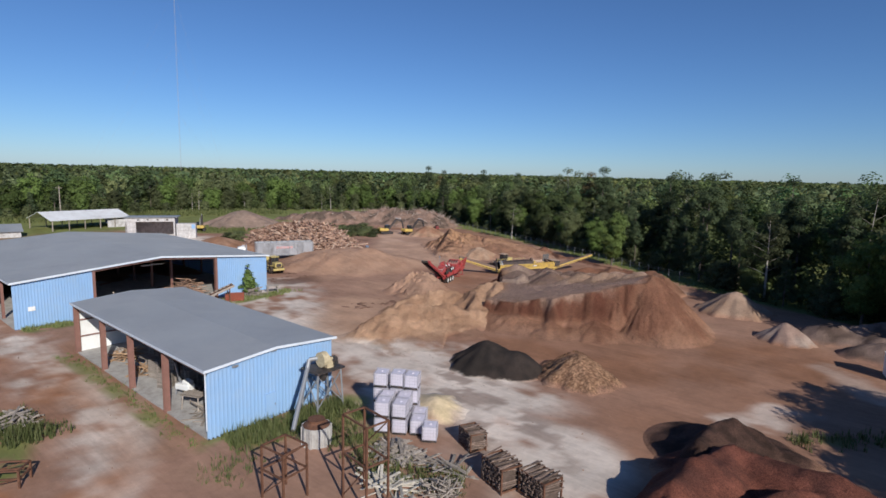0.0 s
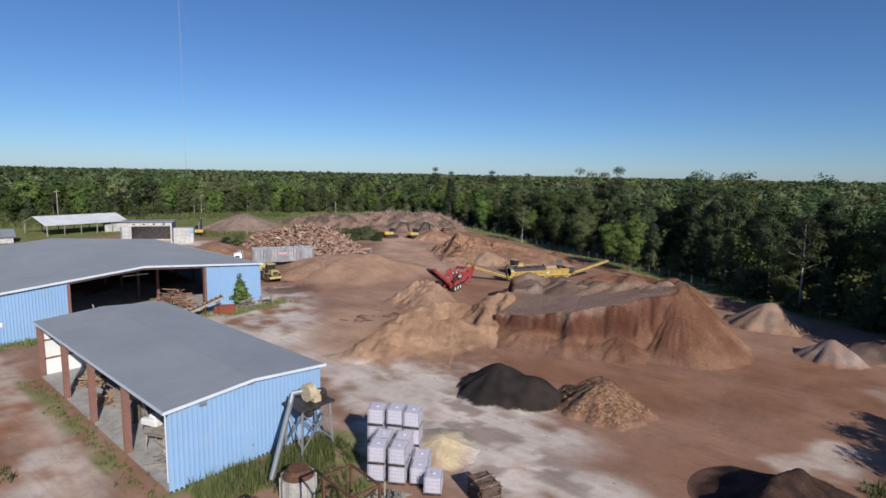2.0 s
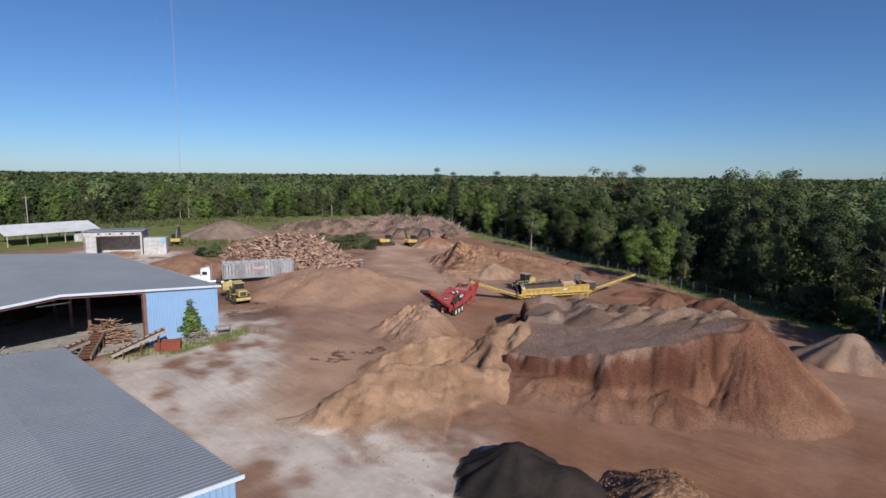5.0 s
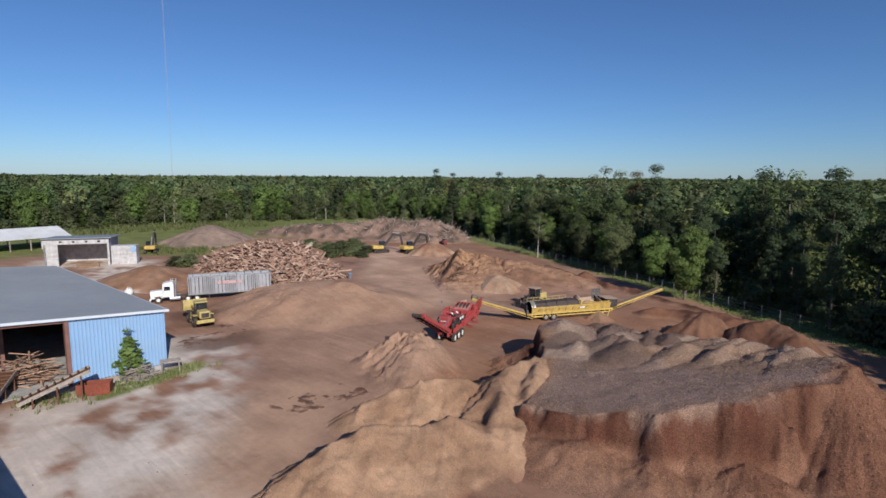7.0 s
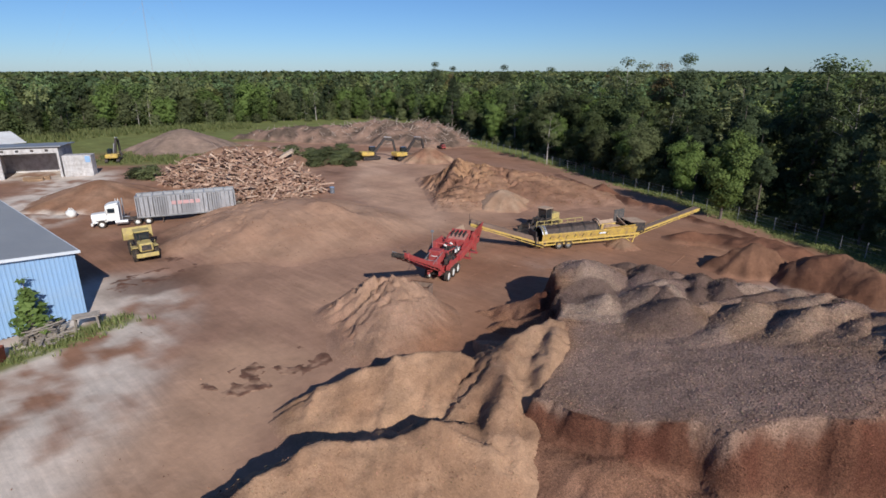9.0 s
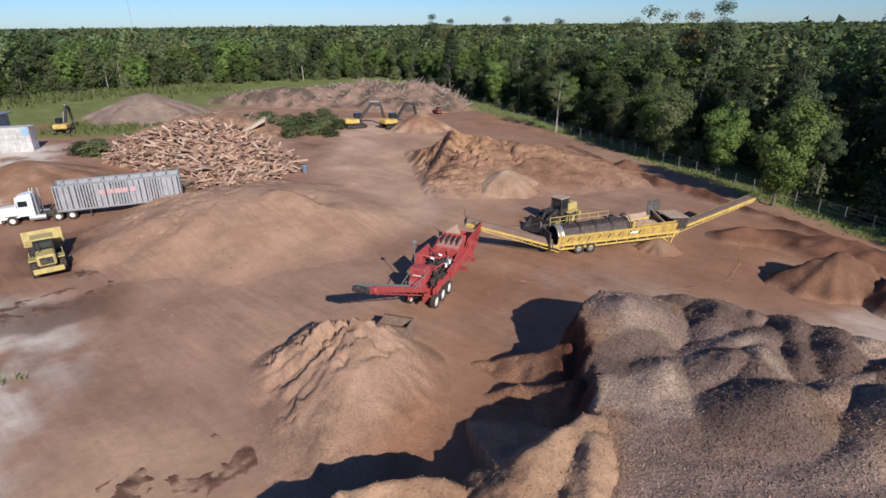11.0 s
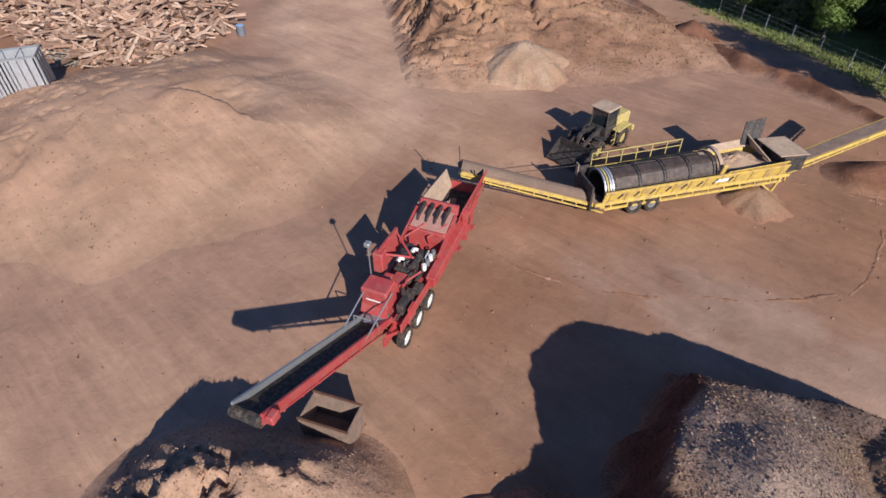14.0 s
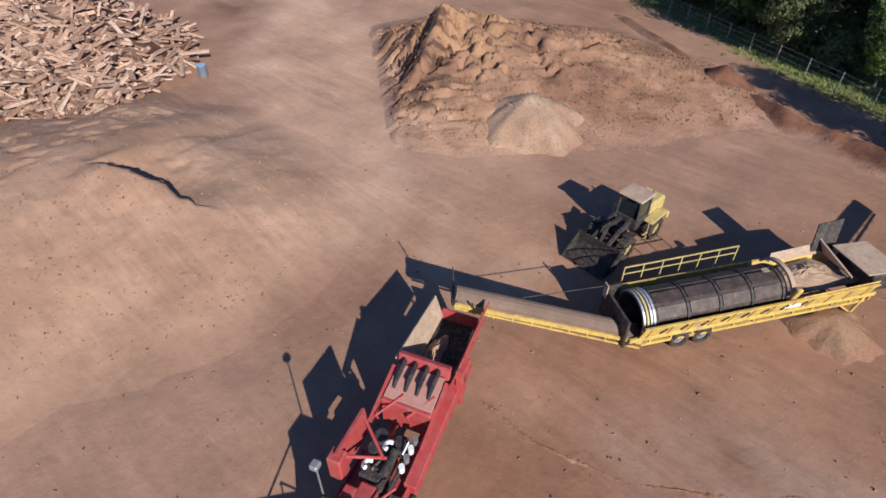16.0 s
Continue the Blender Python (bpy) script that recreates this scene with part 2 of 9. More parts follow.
def put_tube(bm, a, b, r, seg=10, r2=None, caps=True):
    a, b = Vector(a), Vector(b)
    out = bmesh.ops.create_cone(bm, cap_ends=caps, segments=seg, radius1=r, radius2=r if r2 is None else r2, depth=(b - a).length)
    q = (b - a).to_track_quat("Z", "Y").to_matrix().to_4x4()
    bmesh.ops.transform(bm, matrix=Matrix.Translation((a + b) / 2) @ q, verts=out["verts"])
    return out["verts"]


def put_prism(bm, outline, a, b):
    """An outline of (u, v) points, set in the plane across the way from a to b, drawn out along it. u is level, v is up."""
    a, b = Vector(a), Vector(b)
    m = along(a, b)
    rings = []
    for end in (a, b):
        rings.append([bm.verts.new(end + m.col[1] * u + m.col[2] * v) for u, v in outline])
    k = len(outline)
    for i in range(k):
        bm.faces.new((rings[0][i], rings[0][(i + 1) % k], rings[1][(i + 1) % k], rings[1][i]))
    bm.faces.new(rings[0][::-1])
    bm.faces.new(rings[1])


def smooth_step(a, b, x):
    t = np.clip((x - a) / (b - a), 0.0, 1.0)
    return t * t * (3 - 2 * t)


def hash_grid(ix, iy, seed):
    v = np.sin(ix * 127.1 + iy * 311.7 + seed * 74.7) * 43758.5453
    return v - np.floor(v)


def value_noise(x, y, seed=0):
    """Smooth noise from 0 to 1 on arrays."""
    ix, iy = np.floor(x), np.floor(y)
    fx, fy = x - ix, y - iy
    fx, fy = fx * fx * (3 - 2 * fx), fy * fy * (3 - 2 * fy)
    a, b = hash_grid(ix, iy, seed), hash_grid(ix + 1, iy, seed)
    c, d = hash_grid(ix, iy + 1, seed), hash_grid(ix + 1, iy + 1, seed)
    return (a * (1 - fx) + b * fx) * (1 - fy) + (c * (1 - fx) + d * fx) * fy


def fractal(x, y, scale, octaves=4, seed=0):
    total, amp, norm = 0.0, 1.0, 0.0
    for k in range(octaves):
        f = 2.0 ** k / scale
        total = total + amp * value_noise(x * f + 17.3 * k, y * f - 9.1 * k, seed + k)
        norm += amp
        amp *= 0.5
    return total / norm


def seg_dist(x, y, a, b):
    """Distance of points to the segment from a to b, and how far along it they lie."""
    ax, ay, bx, by = a[0], a[1], b[0], b[1]
    dx, dy = bx - ax, by - ay
    t = np.clip(((x - ax) * dx + (y - ay) * dy) / max(dx * dx + dy * dy, 1e-9), 0, 1)
    return np.hypot(x - ax - t * dx, y - ay - t * dy), t


def poly_dist(x, y, pts):
    """Signed distance to a polygon, positive inside."""
    best = np.full(np.shape(x), 1e9)
    inside = np.zeros(np.shape(x), bool)
    for (ax, ay), (bx, by) in zip(pts, pts[1:] + pts[:1]):
        d, _ = seg_dist(x, y, (ax, ay), (bx, by))
        best = np.minimum(best, d)
        cross = ((ay > y) != (by > y)) & (x < (bx - ax) * (y - ay) / (by - ay + 1e-12) + ax)
        inside ^= cross
    return np.where(inside, best, -best)


def ground_z(x, y):
    """The yard's level: nearly flat, a little lower towards the woods at the back."""
    x, y = np.asarray(x, float), np.asarray(y, float)
    z = -0.15 + 0.14 * smooth_step(84, 112, -x)
    z = z - 0.55 * smooth_step(135, 175, y)
    return z + 0.10 * (fractal(x, y, 9.0, 3, 5) - 0.5) * smooth_step(2, 8, np.hypot(x + 48, y - 32) - 14)


def gz(x, y):
    return float(ground_z(x, y))


def tint_mesh(me, colours):
    attr = me.color_attributes.new("tint", "FLOAT_COLOR", "POINT")
    rgba = np.ones((len(me.vertices), 4), np.float32)
    rgba[:, :3] = colours
    attr.data.foreach_set("color", rgba.ravel())


def mixed(a, b, f):
    f = np.asarray(f)[..., None]
    return np.asarray(a) * (1 - f) + np.asarray(b) * f


def height_field(name, x0, x1, y0, y1, step, height, colour, material, label, category, kind="", group="", blend=0.45):
    """A heap as a grid of heights over the ground; height gives metres over the ground, colour the tint."""
    xs, ys = np.arange(x0, x1 + step, step), np.arange(y0, y1 + step, step)
    gx, gy = np.meshgrid(xs, ys)
    jx = gx + step * 0.35 * (hash_grid(gx * 3.1, gy * 1.7, 3) - 0.5)
    jy = gy + step * 0.35 * (hash_grid(gx * 2.3, gy * 4.1, 8) - 0.5)
    h = height(jx, jy)
    z = ground_z(jx, jy) + np.maximum(h, -0.25)
    keep = h > -0.12
    ny, nx = gx.shape
    idx = np.arange(nx * ny).reshape(ny, nx)
    quad = np.stack([idx[:-1, :-1], idx[:-1, 1:], idx[1:, 1:], idx[1:, :-1]], -1).reshape(-1, 4)
    quad = quad[keep.ravel()[quad].any(1)]
    used = np.unique(quad)
    remap = np.full(nx * ny, -1)
    remap[used] = np.arange(len(used))
    co = np.stack([jx.ravel(), jy.ravel(), z.ravel()], -1)[used]
    me = bpy.data.meshes.new(name)
    me.from_pydata(co.tolist(), [], remap[quad].tolist())
    hu = h.ravel()[used]
    own = colour(co[:, 0], co[:, 1], hu)
    thin = smooth_step(blend, 0.0, hu + 1.2 * blend * (fractal(co[:, 0], co[:, 1], 1.3, 3, 19) - 0.5))
    tint_mesh(me, mixed(own, ground_colour(co[:, 0], co[:, 1]), thin))
    me.materials.append(material)
    me.shade_smooth()
    return tagged(new(name, me), label, category, group, kind)


# ---- ground ----
SOIL = np.array((0.322, 0.194, 0.145))
SOIL_RED = np.array((0.27, 0.135, 0.082))
SOIL_DARK = np.array((0.13, 0.070, 0.052))
LIME = np.array((0.63, 0.555, 0.51))
TURF = np.array((0.19, 0.235, 0.085))
TAN = np.array((0.425, 0.275, 0.195))


def near_path(x, y, pts, width):
    best = np.full(np.shape(x), 1e9)
    for a, b in zip(pts, pts[1:]):
        best = np.minimum(best, seg_dist(x, y, a, b)[0])
    return smooth_step(width, width * 0.35, best)


def ground_colour(x, y):
    big, mid, small = fractal(x, y, 22, 4, 1), fractal(x, y, 6, 4, 2), fractal(x, y, 1.6, 3, 3)
    c = mixed(SOIL, SOIL_RED, smooth_step(0.45, 0.75, big) * 0.7)
    c = mixed(c, TAN, smooth_step(0.55, 0.8, mid) * 0.35)
    c = mixed(c, SOIL_RED * 0.92, near_path(x, y, [(-34, 57), (-22, 62), (-12, 68), (-8, 76)], 11) * (0.35 + 0.5 * smooth_step(0.35, 0.65, mid)))
    # pale limestone on the driven ways
    wx, wy = x + 7 * (fractal(x, y, 7, 4, 6) - 0.5), y + 7 * (fractal(x, y, 7, 4, 7) - 0.5)
    lime = near_path(wx, wy, [(-79, 60), (-70, 54), (-62, 49.5), (-52, 46), (-40, 46.5), (-28, 44)], 8.5)
    lime = np.maximum(lime, 0.85 * near_path(wx, wy, [(-70, 47), (-60, 44), (-50, 42)], 5.5))
    lime = np.maximum(lime, near_path(wx, wy, [(-36, 50), (-26, 45), (-20, 42), (-14, 40)], 6.5))
    lime = np.maximum(lime, near_path(wx, wy, [(-35, 47), (-22, 49)], 5.5))
    lime = np.maximum(lime, 0.65 * near_path(wx, wy, [(-8, 56.5), (-6, 58), (-5.5, 61)], 2.4))
    lime = np.maximum(lime, 0.35 * near_path(wx, wy, [(-5, 76), (0, 71), (4, 66)], 2.6))
    lime = np.maximum(lime, 0.75 * near_path(wx, wy, [(-72, 21), (-62, 24), (-52, 22.5), (-40, 21.5)], 4.4))
    lime = np.maximum(lime, near_path(wx, wy, [(-90, 19), (-76, 20.5), (-66, 22.5)], 3.0))
    lime = np.maximum(lime, 0.7 * near_path(wx, wy, [(-38, 22), (-30, 18), (-22, 14)], 4.0))
    lime = np.maximum(lime, near_path(wx, wy, [(-156, 68), (-142, 76), (-128, 66), (-114, 60)], 9.0))
    lime = np.maximum(lime, 0.5 * near_path(wx, wy, [(-38, 92), (-30, 104)], 5.0))
    lime = np.maximum(lime, 0.16 * near_path(wx, wy, [(-52, 91.5), (-47, 92.5), (-40, 93.5), (-33, 96.5)], 4.0))
    marble = 0.40 * mid + 0.25 * small + 0.35 * fractal(x + 0.6 * y, y * 1.6, 2.4, 4, 14)
    c = mixed(c, LIME, lime * smooth_step(0.33, 0.54, marble))
    c = mixed(c, TAN * 1.06, 0.8 * near_path(wx, wy, [(-50, 50), (-54, 55), (-57.5, 59.5)], 6.5))
    c = mixed(c, SOIL_RED, 0.8 * near_path(wx, wy, [(-53.4, 79.6), (-51.4, 77), (-51, 73.6), (-48, 69.5)], 3.4))
    rusty = near_path(x, y, [(-66, 17), (-54, 20), (-44, 20), (-36, 18)], 6.0)
    c = mixed(c, np.array((0.36, 0.165, 0.085)), rusty * smooth_step(0.38, 0.58, mid) * 0.85)
    # damp dark patches
    dark = (near_path(x, y, [(-78, 64), (-84, 68), (-92, 68)], 7) * smooth_step(0.5, 0.64, mid) * 0.8)
    dark = np.maximum(dark, 0.6 * near_path(x, y, [(-86, 98), (-98, 108), (-112, 112)], 6) * smooth_step(0.4, 0.6, mid))
    dark = np.maximum(dark, 0.55 * near_path(x, y, [(-30, 48), (-24, 44), (-18, 41)], 6) * smooth_step(0.52, 0.62, small))
    dark = np.maximum(dark, near_path(x, y, [(-44, 22), (-58, 17)], 5) * smooth_step(0.5, 0.7, mid) * 0.5)
    c = mixed(c, SOIL_DARK, dark)
    # dusty pale tracks about the machines
    dust = near_path(x, y, [(-66, 96), (-72, 104), (-84, 110), (-106, 130)], 5.5)
    dust = np.maximum(dust, 0.6 * near_path(x, y, [(-60, 74), (-66, 72), (-76, 76), (-88, 84)], 12))
    dust = np.maximum(dust, 0.8 * near_path(x, y, [(-76, 92), (-84, 100), (-100, 112)], 7))
    pale = near_path(x, y, [(-78, 94), (-86, 101), (-96, 108), (-112, 122), (-122, 130)], 9)
    c = mixed(c, np.array((0.54, 0.365, 0.28)), pale * (0.35 + 0.6 * smooth_step(0.3, 0.65, mid)))
    c = mixed(c, np.array((0.45, 0.285, 0.205)), dust * (0.45 + 0.4 * smooth_step(0.35, 0.65, mid)))
    # turf beyond the fence, about the log yard and to the horizon
    green = poly_dist(x, y, [(-210, 250), (-152, 182), (-123, 164.5), (-87, 147), (-66, 134.8), (-52, 126.0), (-45, 122), (-39, 118), (-28.6, 112.5), (-20, 107), (-6, 101), (2, 97), (14, 85), (60, 82), (80, 20), (400, 20), (400, 400)])
    g = smooth_step(-0.6, 1.2, green + 2.2 * (mid - 0.5))
    left = np.maximum(smooth_step(-166, -176, x + 6 * (mid - 0.5)), smooth_step(-3, -12, y + 6 * (mid - 0.5)))
    left = np.maximum(left, smooth_step(215, 225, y))
    left = np.maximum(left, near_path(x, y, [(-160, 84), (-152, 92), (-146, 100)], 7) * 0.9)
    g = np.maximum(g, left)
    g = np.maximum(g, smooth_step(24, 34, x))
    weeds = near_path(x, y, [(-62, 25.4), (-50, 25.6), (-38, 25.4)], 1.0) * 0.8
    weeds = np.maximum(weeds, near_path(x, y, [(-33.5, 27.5), (-32.5, 37.5), (-28, 35)], 2.6))
    weeds = np.maximum(weeds, near_path(x, y, [(-74, 26), (-74, 31)], 1.6))
    weeds = np.maximum(weeds, near_path(x, y, [(-71, 50), (-72.5, 58)], 1.8))
    weeds = np.maximum(weeds, near_path(x, y, [(-47, 18.5), (-40, 16)], 2.0))
    weeds = np.maximum(weeds, near_path(x, y, [(-3, 56), (4, 62)], 1.6) * 0.7)
    g = np.maximum(g, weeds * smooth_step(0.3, 0.55, small))
    c = mixed(c, mixed(TURF, np.array((0.17, 0.17, 0.06)), small), g)
    return c


def axis(lo, hi, step, far):
    """Even steps between lo and hi, then ever wider ones out to far on both sides."""
    mid = np.arange(lo, hi + step, step)
    out, w, v = [], step, 0.0
    while v < far:
        w *= 1.25
        v += w
        out.append(v)
    out = np.array(out)
    return np.concatenate([lo - out[::-1], mid, mid[-1] + out])


gxs, gys = axis(-150, 12, 0.42, 4500), axis(9, 140, 0.42, 4500)
GX, GY = np.meshgrid(gxs, gys)
GZ = ground_z(GX, GY)
near_mask = (np.abs(GX + 73) < 90) & (np.abs(GY - 79) < 75)
GZ = GZ + np.where(near_mask, 0.06 * (fractal(GX, GY, 2.2, 3, 11) - 0.5), 0)
gi = np.arange(GX.size).reshape(GX.shape)
gq = np.stack([gi[:-1, :-1], gi[:-1, 1:], gi[1:, 1:], gi[1:, :-1]], -1).reshape(-1, 4)
gme = bpy.data.meshes.new("ground")
gme.from_pydata(np.stack([GX.ravel(), GY.ravel(), GZ.ravel()], -1).tolist(), [], gq.tolist())
tint_mesh(gme, ground_colour(GX.ravel(), GY.ravel()))
gme.materials.append(M_GROUND)
gme.shade_smooth()
tagged(new("ground", gme), "reddish brown packed soil yard with pale limestone tracks", "ground", kind="structure")


# ---- heaps ----
def cone_height(x, y, cx, cy, h, slope, seed, rough=0.5, squash=(1, 1, 0)):
    """A dumped cone with gullies and a rounded tip."""
    a = radians(squash[2])
    u = (x - cx) * math.cos(a) + (y - cy) * math.sin(a)
    v = -(x - cx) * math.sin(a) + (y - cy) * math.cos(a)
    d = np.hypot(u / squash[0], v / squash[1])
    ang = np.arctan2(v, u)
    d = d * (1 + 0.06 * np.sin(2 * ang + seed) + 0.05 * np.sin(5 * ang + 2 * seed) + 0.05 * np.sin(11 * ang + 3 * seed))
    d = np.sqrt(d * d + (0.25 * h) ** 2) - 0.12 * h
    out = h - slope * d
    return out + rough * (fractal(x, y, 2.4, 4, seed) - 0.5) * smooth_step(-0.1, 0.8, out)


def ridge_height(x, y, pts, slope, seed, rough=0.5, top=0.35, left=None):
    """A ridge through points of (x, y, height); left: the slope on the left of its way, where it was cut."""
    best = np.full(np.shape(x), -1e3)
    for a, b in zip(pts, pts[1:]):
        d, t = seg_dist(x, y, a, b)
        side = (b[0] - a[0]) * (y - a[1]) - (b[1] - a[1]) * (x - a[0])
        s = slope if left is None else np.where(side > 0, left, slope)
        d = np.sqrt(d * d + top * top) - top
        best = np.maximum(best, a[2] * (1 - t) + b[2] * t - s * d)
    return best + rough * (fractal(x, y, 2.6, 4, seed) - 0.5) * smooth_step(-0.1, 0.8, best)


def speckled(a, b, scale=1.5, seed=1, lo=0.35, hi=0.7):
    return lambda x, y, h: mixed(a, b, smooth_step(lo, hi, fractal(x, y, scale, 4, seed)))


def scarp(u, w=0.1):
    """A saw-edged wave from 0 to 1: a sharp rise, then a slow fall."""
    s = u - np.floor(u)
    return np.where(s < w, s / w, 1 - (s - w) / (1 - w))


def smooth_max(a, b, k):
    """The higher of two surfaces, run together over about k metres."""
    return 0.5 * (a + b + np.sqrt((a - b) ** 2 + k * k)) - 0.25 * k


def patch(x, y, cx, cy, a, b, degrees, seed):
    """A ragged oval from 1 inside to 0 outside."""
    c, n = math.cos(radians(degrees)), math.sin(radians(degrees))
    u, v = ((x - cx) * c + (y - cy) * n) / a, ((y - cy) * c - (x - cx) * n) / b
    return smooth_step(1.2, 0.75, np.hypot(u, v) + 0.9 * (fractal(x, y, 1.6, 4, seed) - 0.5))


def ridged(x, y, scale, octaves, seed):
    """Noise from 0 to 1 with sharp crests."""
    return 1 - np.abs(2 * fractal(x, y, scale, octaves, seed) - 1) * 2.2


GREY_CHIP, GREY_DARK = np.array((0.285, 0.200, 0.173)), np.array((0.165, 0.112, 0.096))
BROWN, BROWN_DARK, BROWN_LIGHT = np.array((0.205, 0.101, 0.068)), np.array((0.085, 0.041, 0.029)), np.array((0.28, 0.152, 0.104))
CHIP_TAN, CHIP_TAN2 = np.array((0.41, 0.262, 0.178)), np.array((0.335, 0.205, 0.136))

BACK = [(-60, 40), (-10, 40), (-13.5, 80.0), (-18, 84.6), (-24, 88), (-31, 91.2), (-39, 91.6), (-45, 90.0), (-50.3, 87.9), (-53, 83)]
FRONT = [(-46, 62), (-36.5, 59.8), (-32.5, 61.3), (-29, 64.7), (-25, 67.5), (-21.2, 70), (-17.8, 72.7), (-15.4, 80.2), (-18, 92), (-46, 92)]
RIM = [(-49.0, 90), (-48.6, 85), (-47.8, 81.5), (-45.9, 79.0), (-44.9, 77.6), (-43.7, 75.6), (-42.2, 73.2), (-41.2, 70.4), (-40.2, 67.0), (-38.7, 67.4), (-36.8, 67.4), (-34.3, 68.0), (-32.7, 68.9), (-31.0, 68.6), (-29.4, 70.0), (-27.4, 71.6), (-25.0, 74.0), (-22.8, 76.6), (-20, 92)]


def dumped_loads():
    """Loads tipped side by side over the back of the mound: (x, y, height of the tip, reach, tone)."""
    r = np.random.default_rng(8)
    out = [(-45.4, 82.6, 5.45, 3.3, 0.3), (-44.0, 87.6, 4.6, 3.4, 0.8), (-42.0, 79.2, 4.7, 2.8, 0.2), (-37.2, 79.0, 5.7, 2.0, 0.95), (-39.6, 81.0, 5.3, 2.4, 0.85), (-34.0, 79.6, 5.5, 2.2, 0.75)]
    for j in range(5):
        for i in range(10):
            x = -41.0 + 2.6 * i + 1.3 * (j % 2) + r.uniform(-0.8, 0.8)
            y = 80.7 + 2.4 * j + 0.07 * (x + 40) + r.uniform(-0.8, 0.8)
            if x > -18.5 or math.hypot(x + 42.6, y - 82.6) < 2.0 or x < -41 and j == 0:
                continue
            tip = 4.5 + 2.1 * smooth_step(-39, -22, x) - 0.15 * j + r.uniform(0.2, 0.9)
            out.append((x, y, tip, r.uniform(1.6, 3.2), r.uniform(0, 1)))
    return out


LOADS = dumped_loads()


def rim_dist(x, y):
    """Distance behind (+) or before (-) the cut rim of the mound."""
    wx = x + 1.1 * (fractal(x, y, 2.8, 3, 31) - 0.5)
    wy = y + 1.3 * (fractal(x, y, 2.2, 3, 32) - 0.5)
    return poly_dist(wx, wy, RIM)


def big_base(x, y):
    return 3.0 + 0.125 * np.clip(y - 68, 0, 7.0) + 2.5 * smooth_step(-41, -22, x) - 0.12 * np.maximum(y - 84, 0)


def loads_top(x, y):
    """Height of the tipped loads and the tone of the one on top; each is a ridge that runs away from the rim."""
    best, tone = np.full(np.shape(x), -1e3), np.full(np.shape(x), 0.5)
    wx = x + 0.5 * (fractal(x, y, 2.2, 2, 21) - 0.5) + 0.3 * (fractal(x, y, 0.7, 2, 23) - 0.5)
    wy = y + 0.5 * (fractal(x, y, 2.2, 2, 22) - 0.5) + 0.3 * (fractal(x, y, 0.7, 2, 24) - 0.5)
    for k, (cx, cy, tip, reach, c) in enumerate(LOADS):
        ang = radians(92 - 2.2 * (cx + 40)) + 0.35 * math.sin(cx * 3.7 + cy)
        u = (wx - cx) * math.cos(ang) + (wy - cy) * math.sin(ang)
        v = -(wx - cx) * math.sin(ang) + (wy - cy) * math.cos(ang)
        long, wide = (0.62, 0.68) if k == 0 else (0.75, 0.85) if k < 6 else (0.38, 0.66 + 0.16 * reach)
        d = np.hypot(u * long, v * wide)
        h = tip - 0.68 * (np.sqrt(d * d + 0.02) - 0.12)
        up = h > best
        best, tone = np.where(up, h, best), np.where(up, c, tone)
    return best, tone


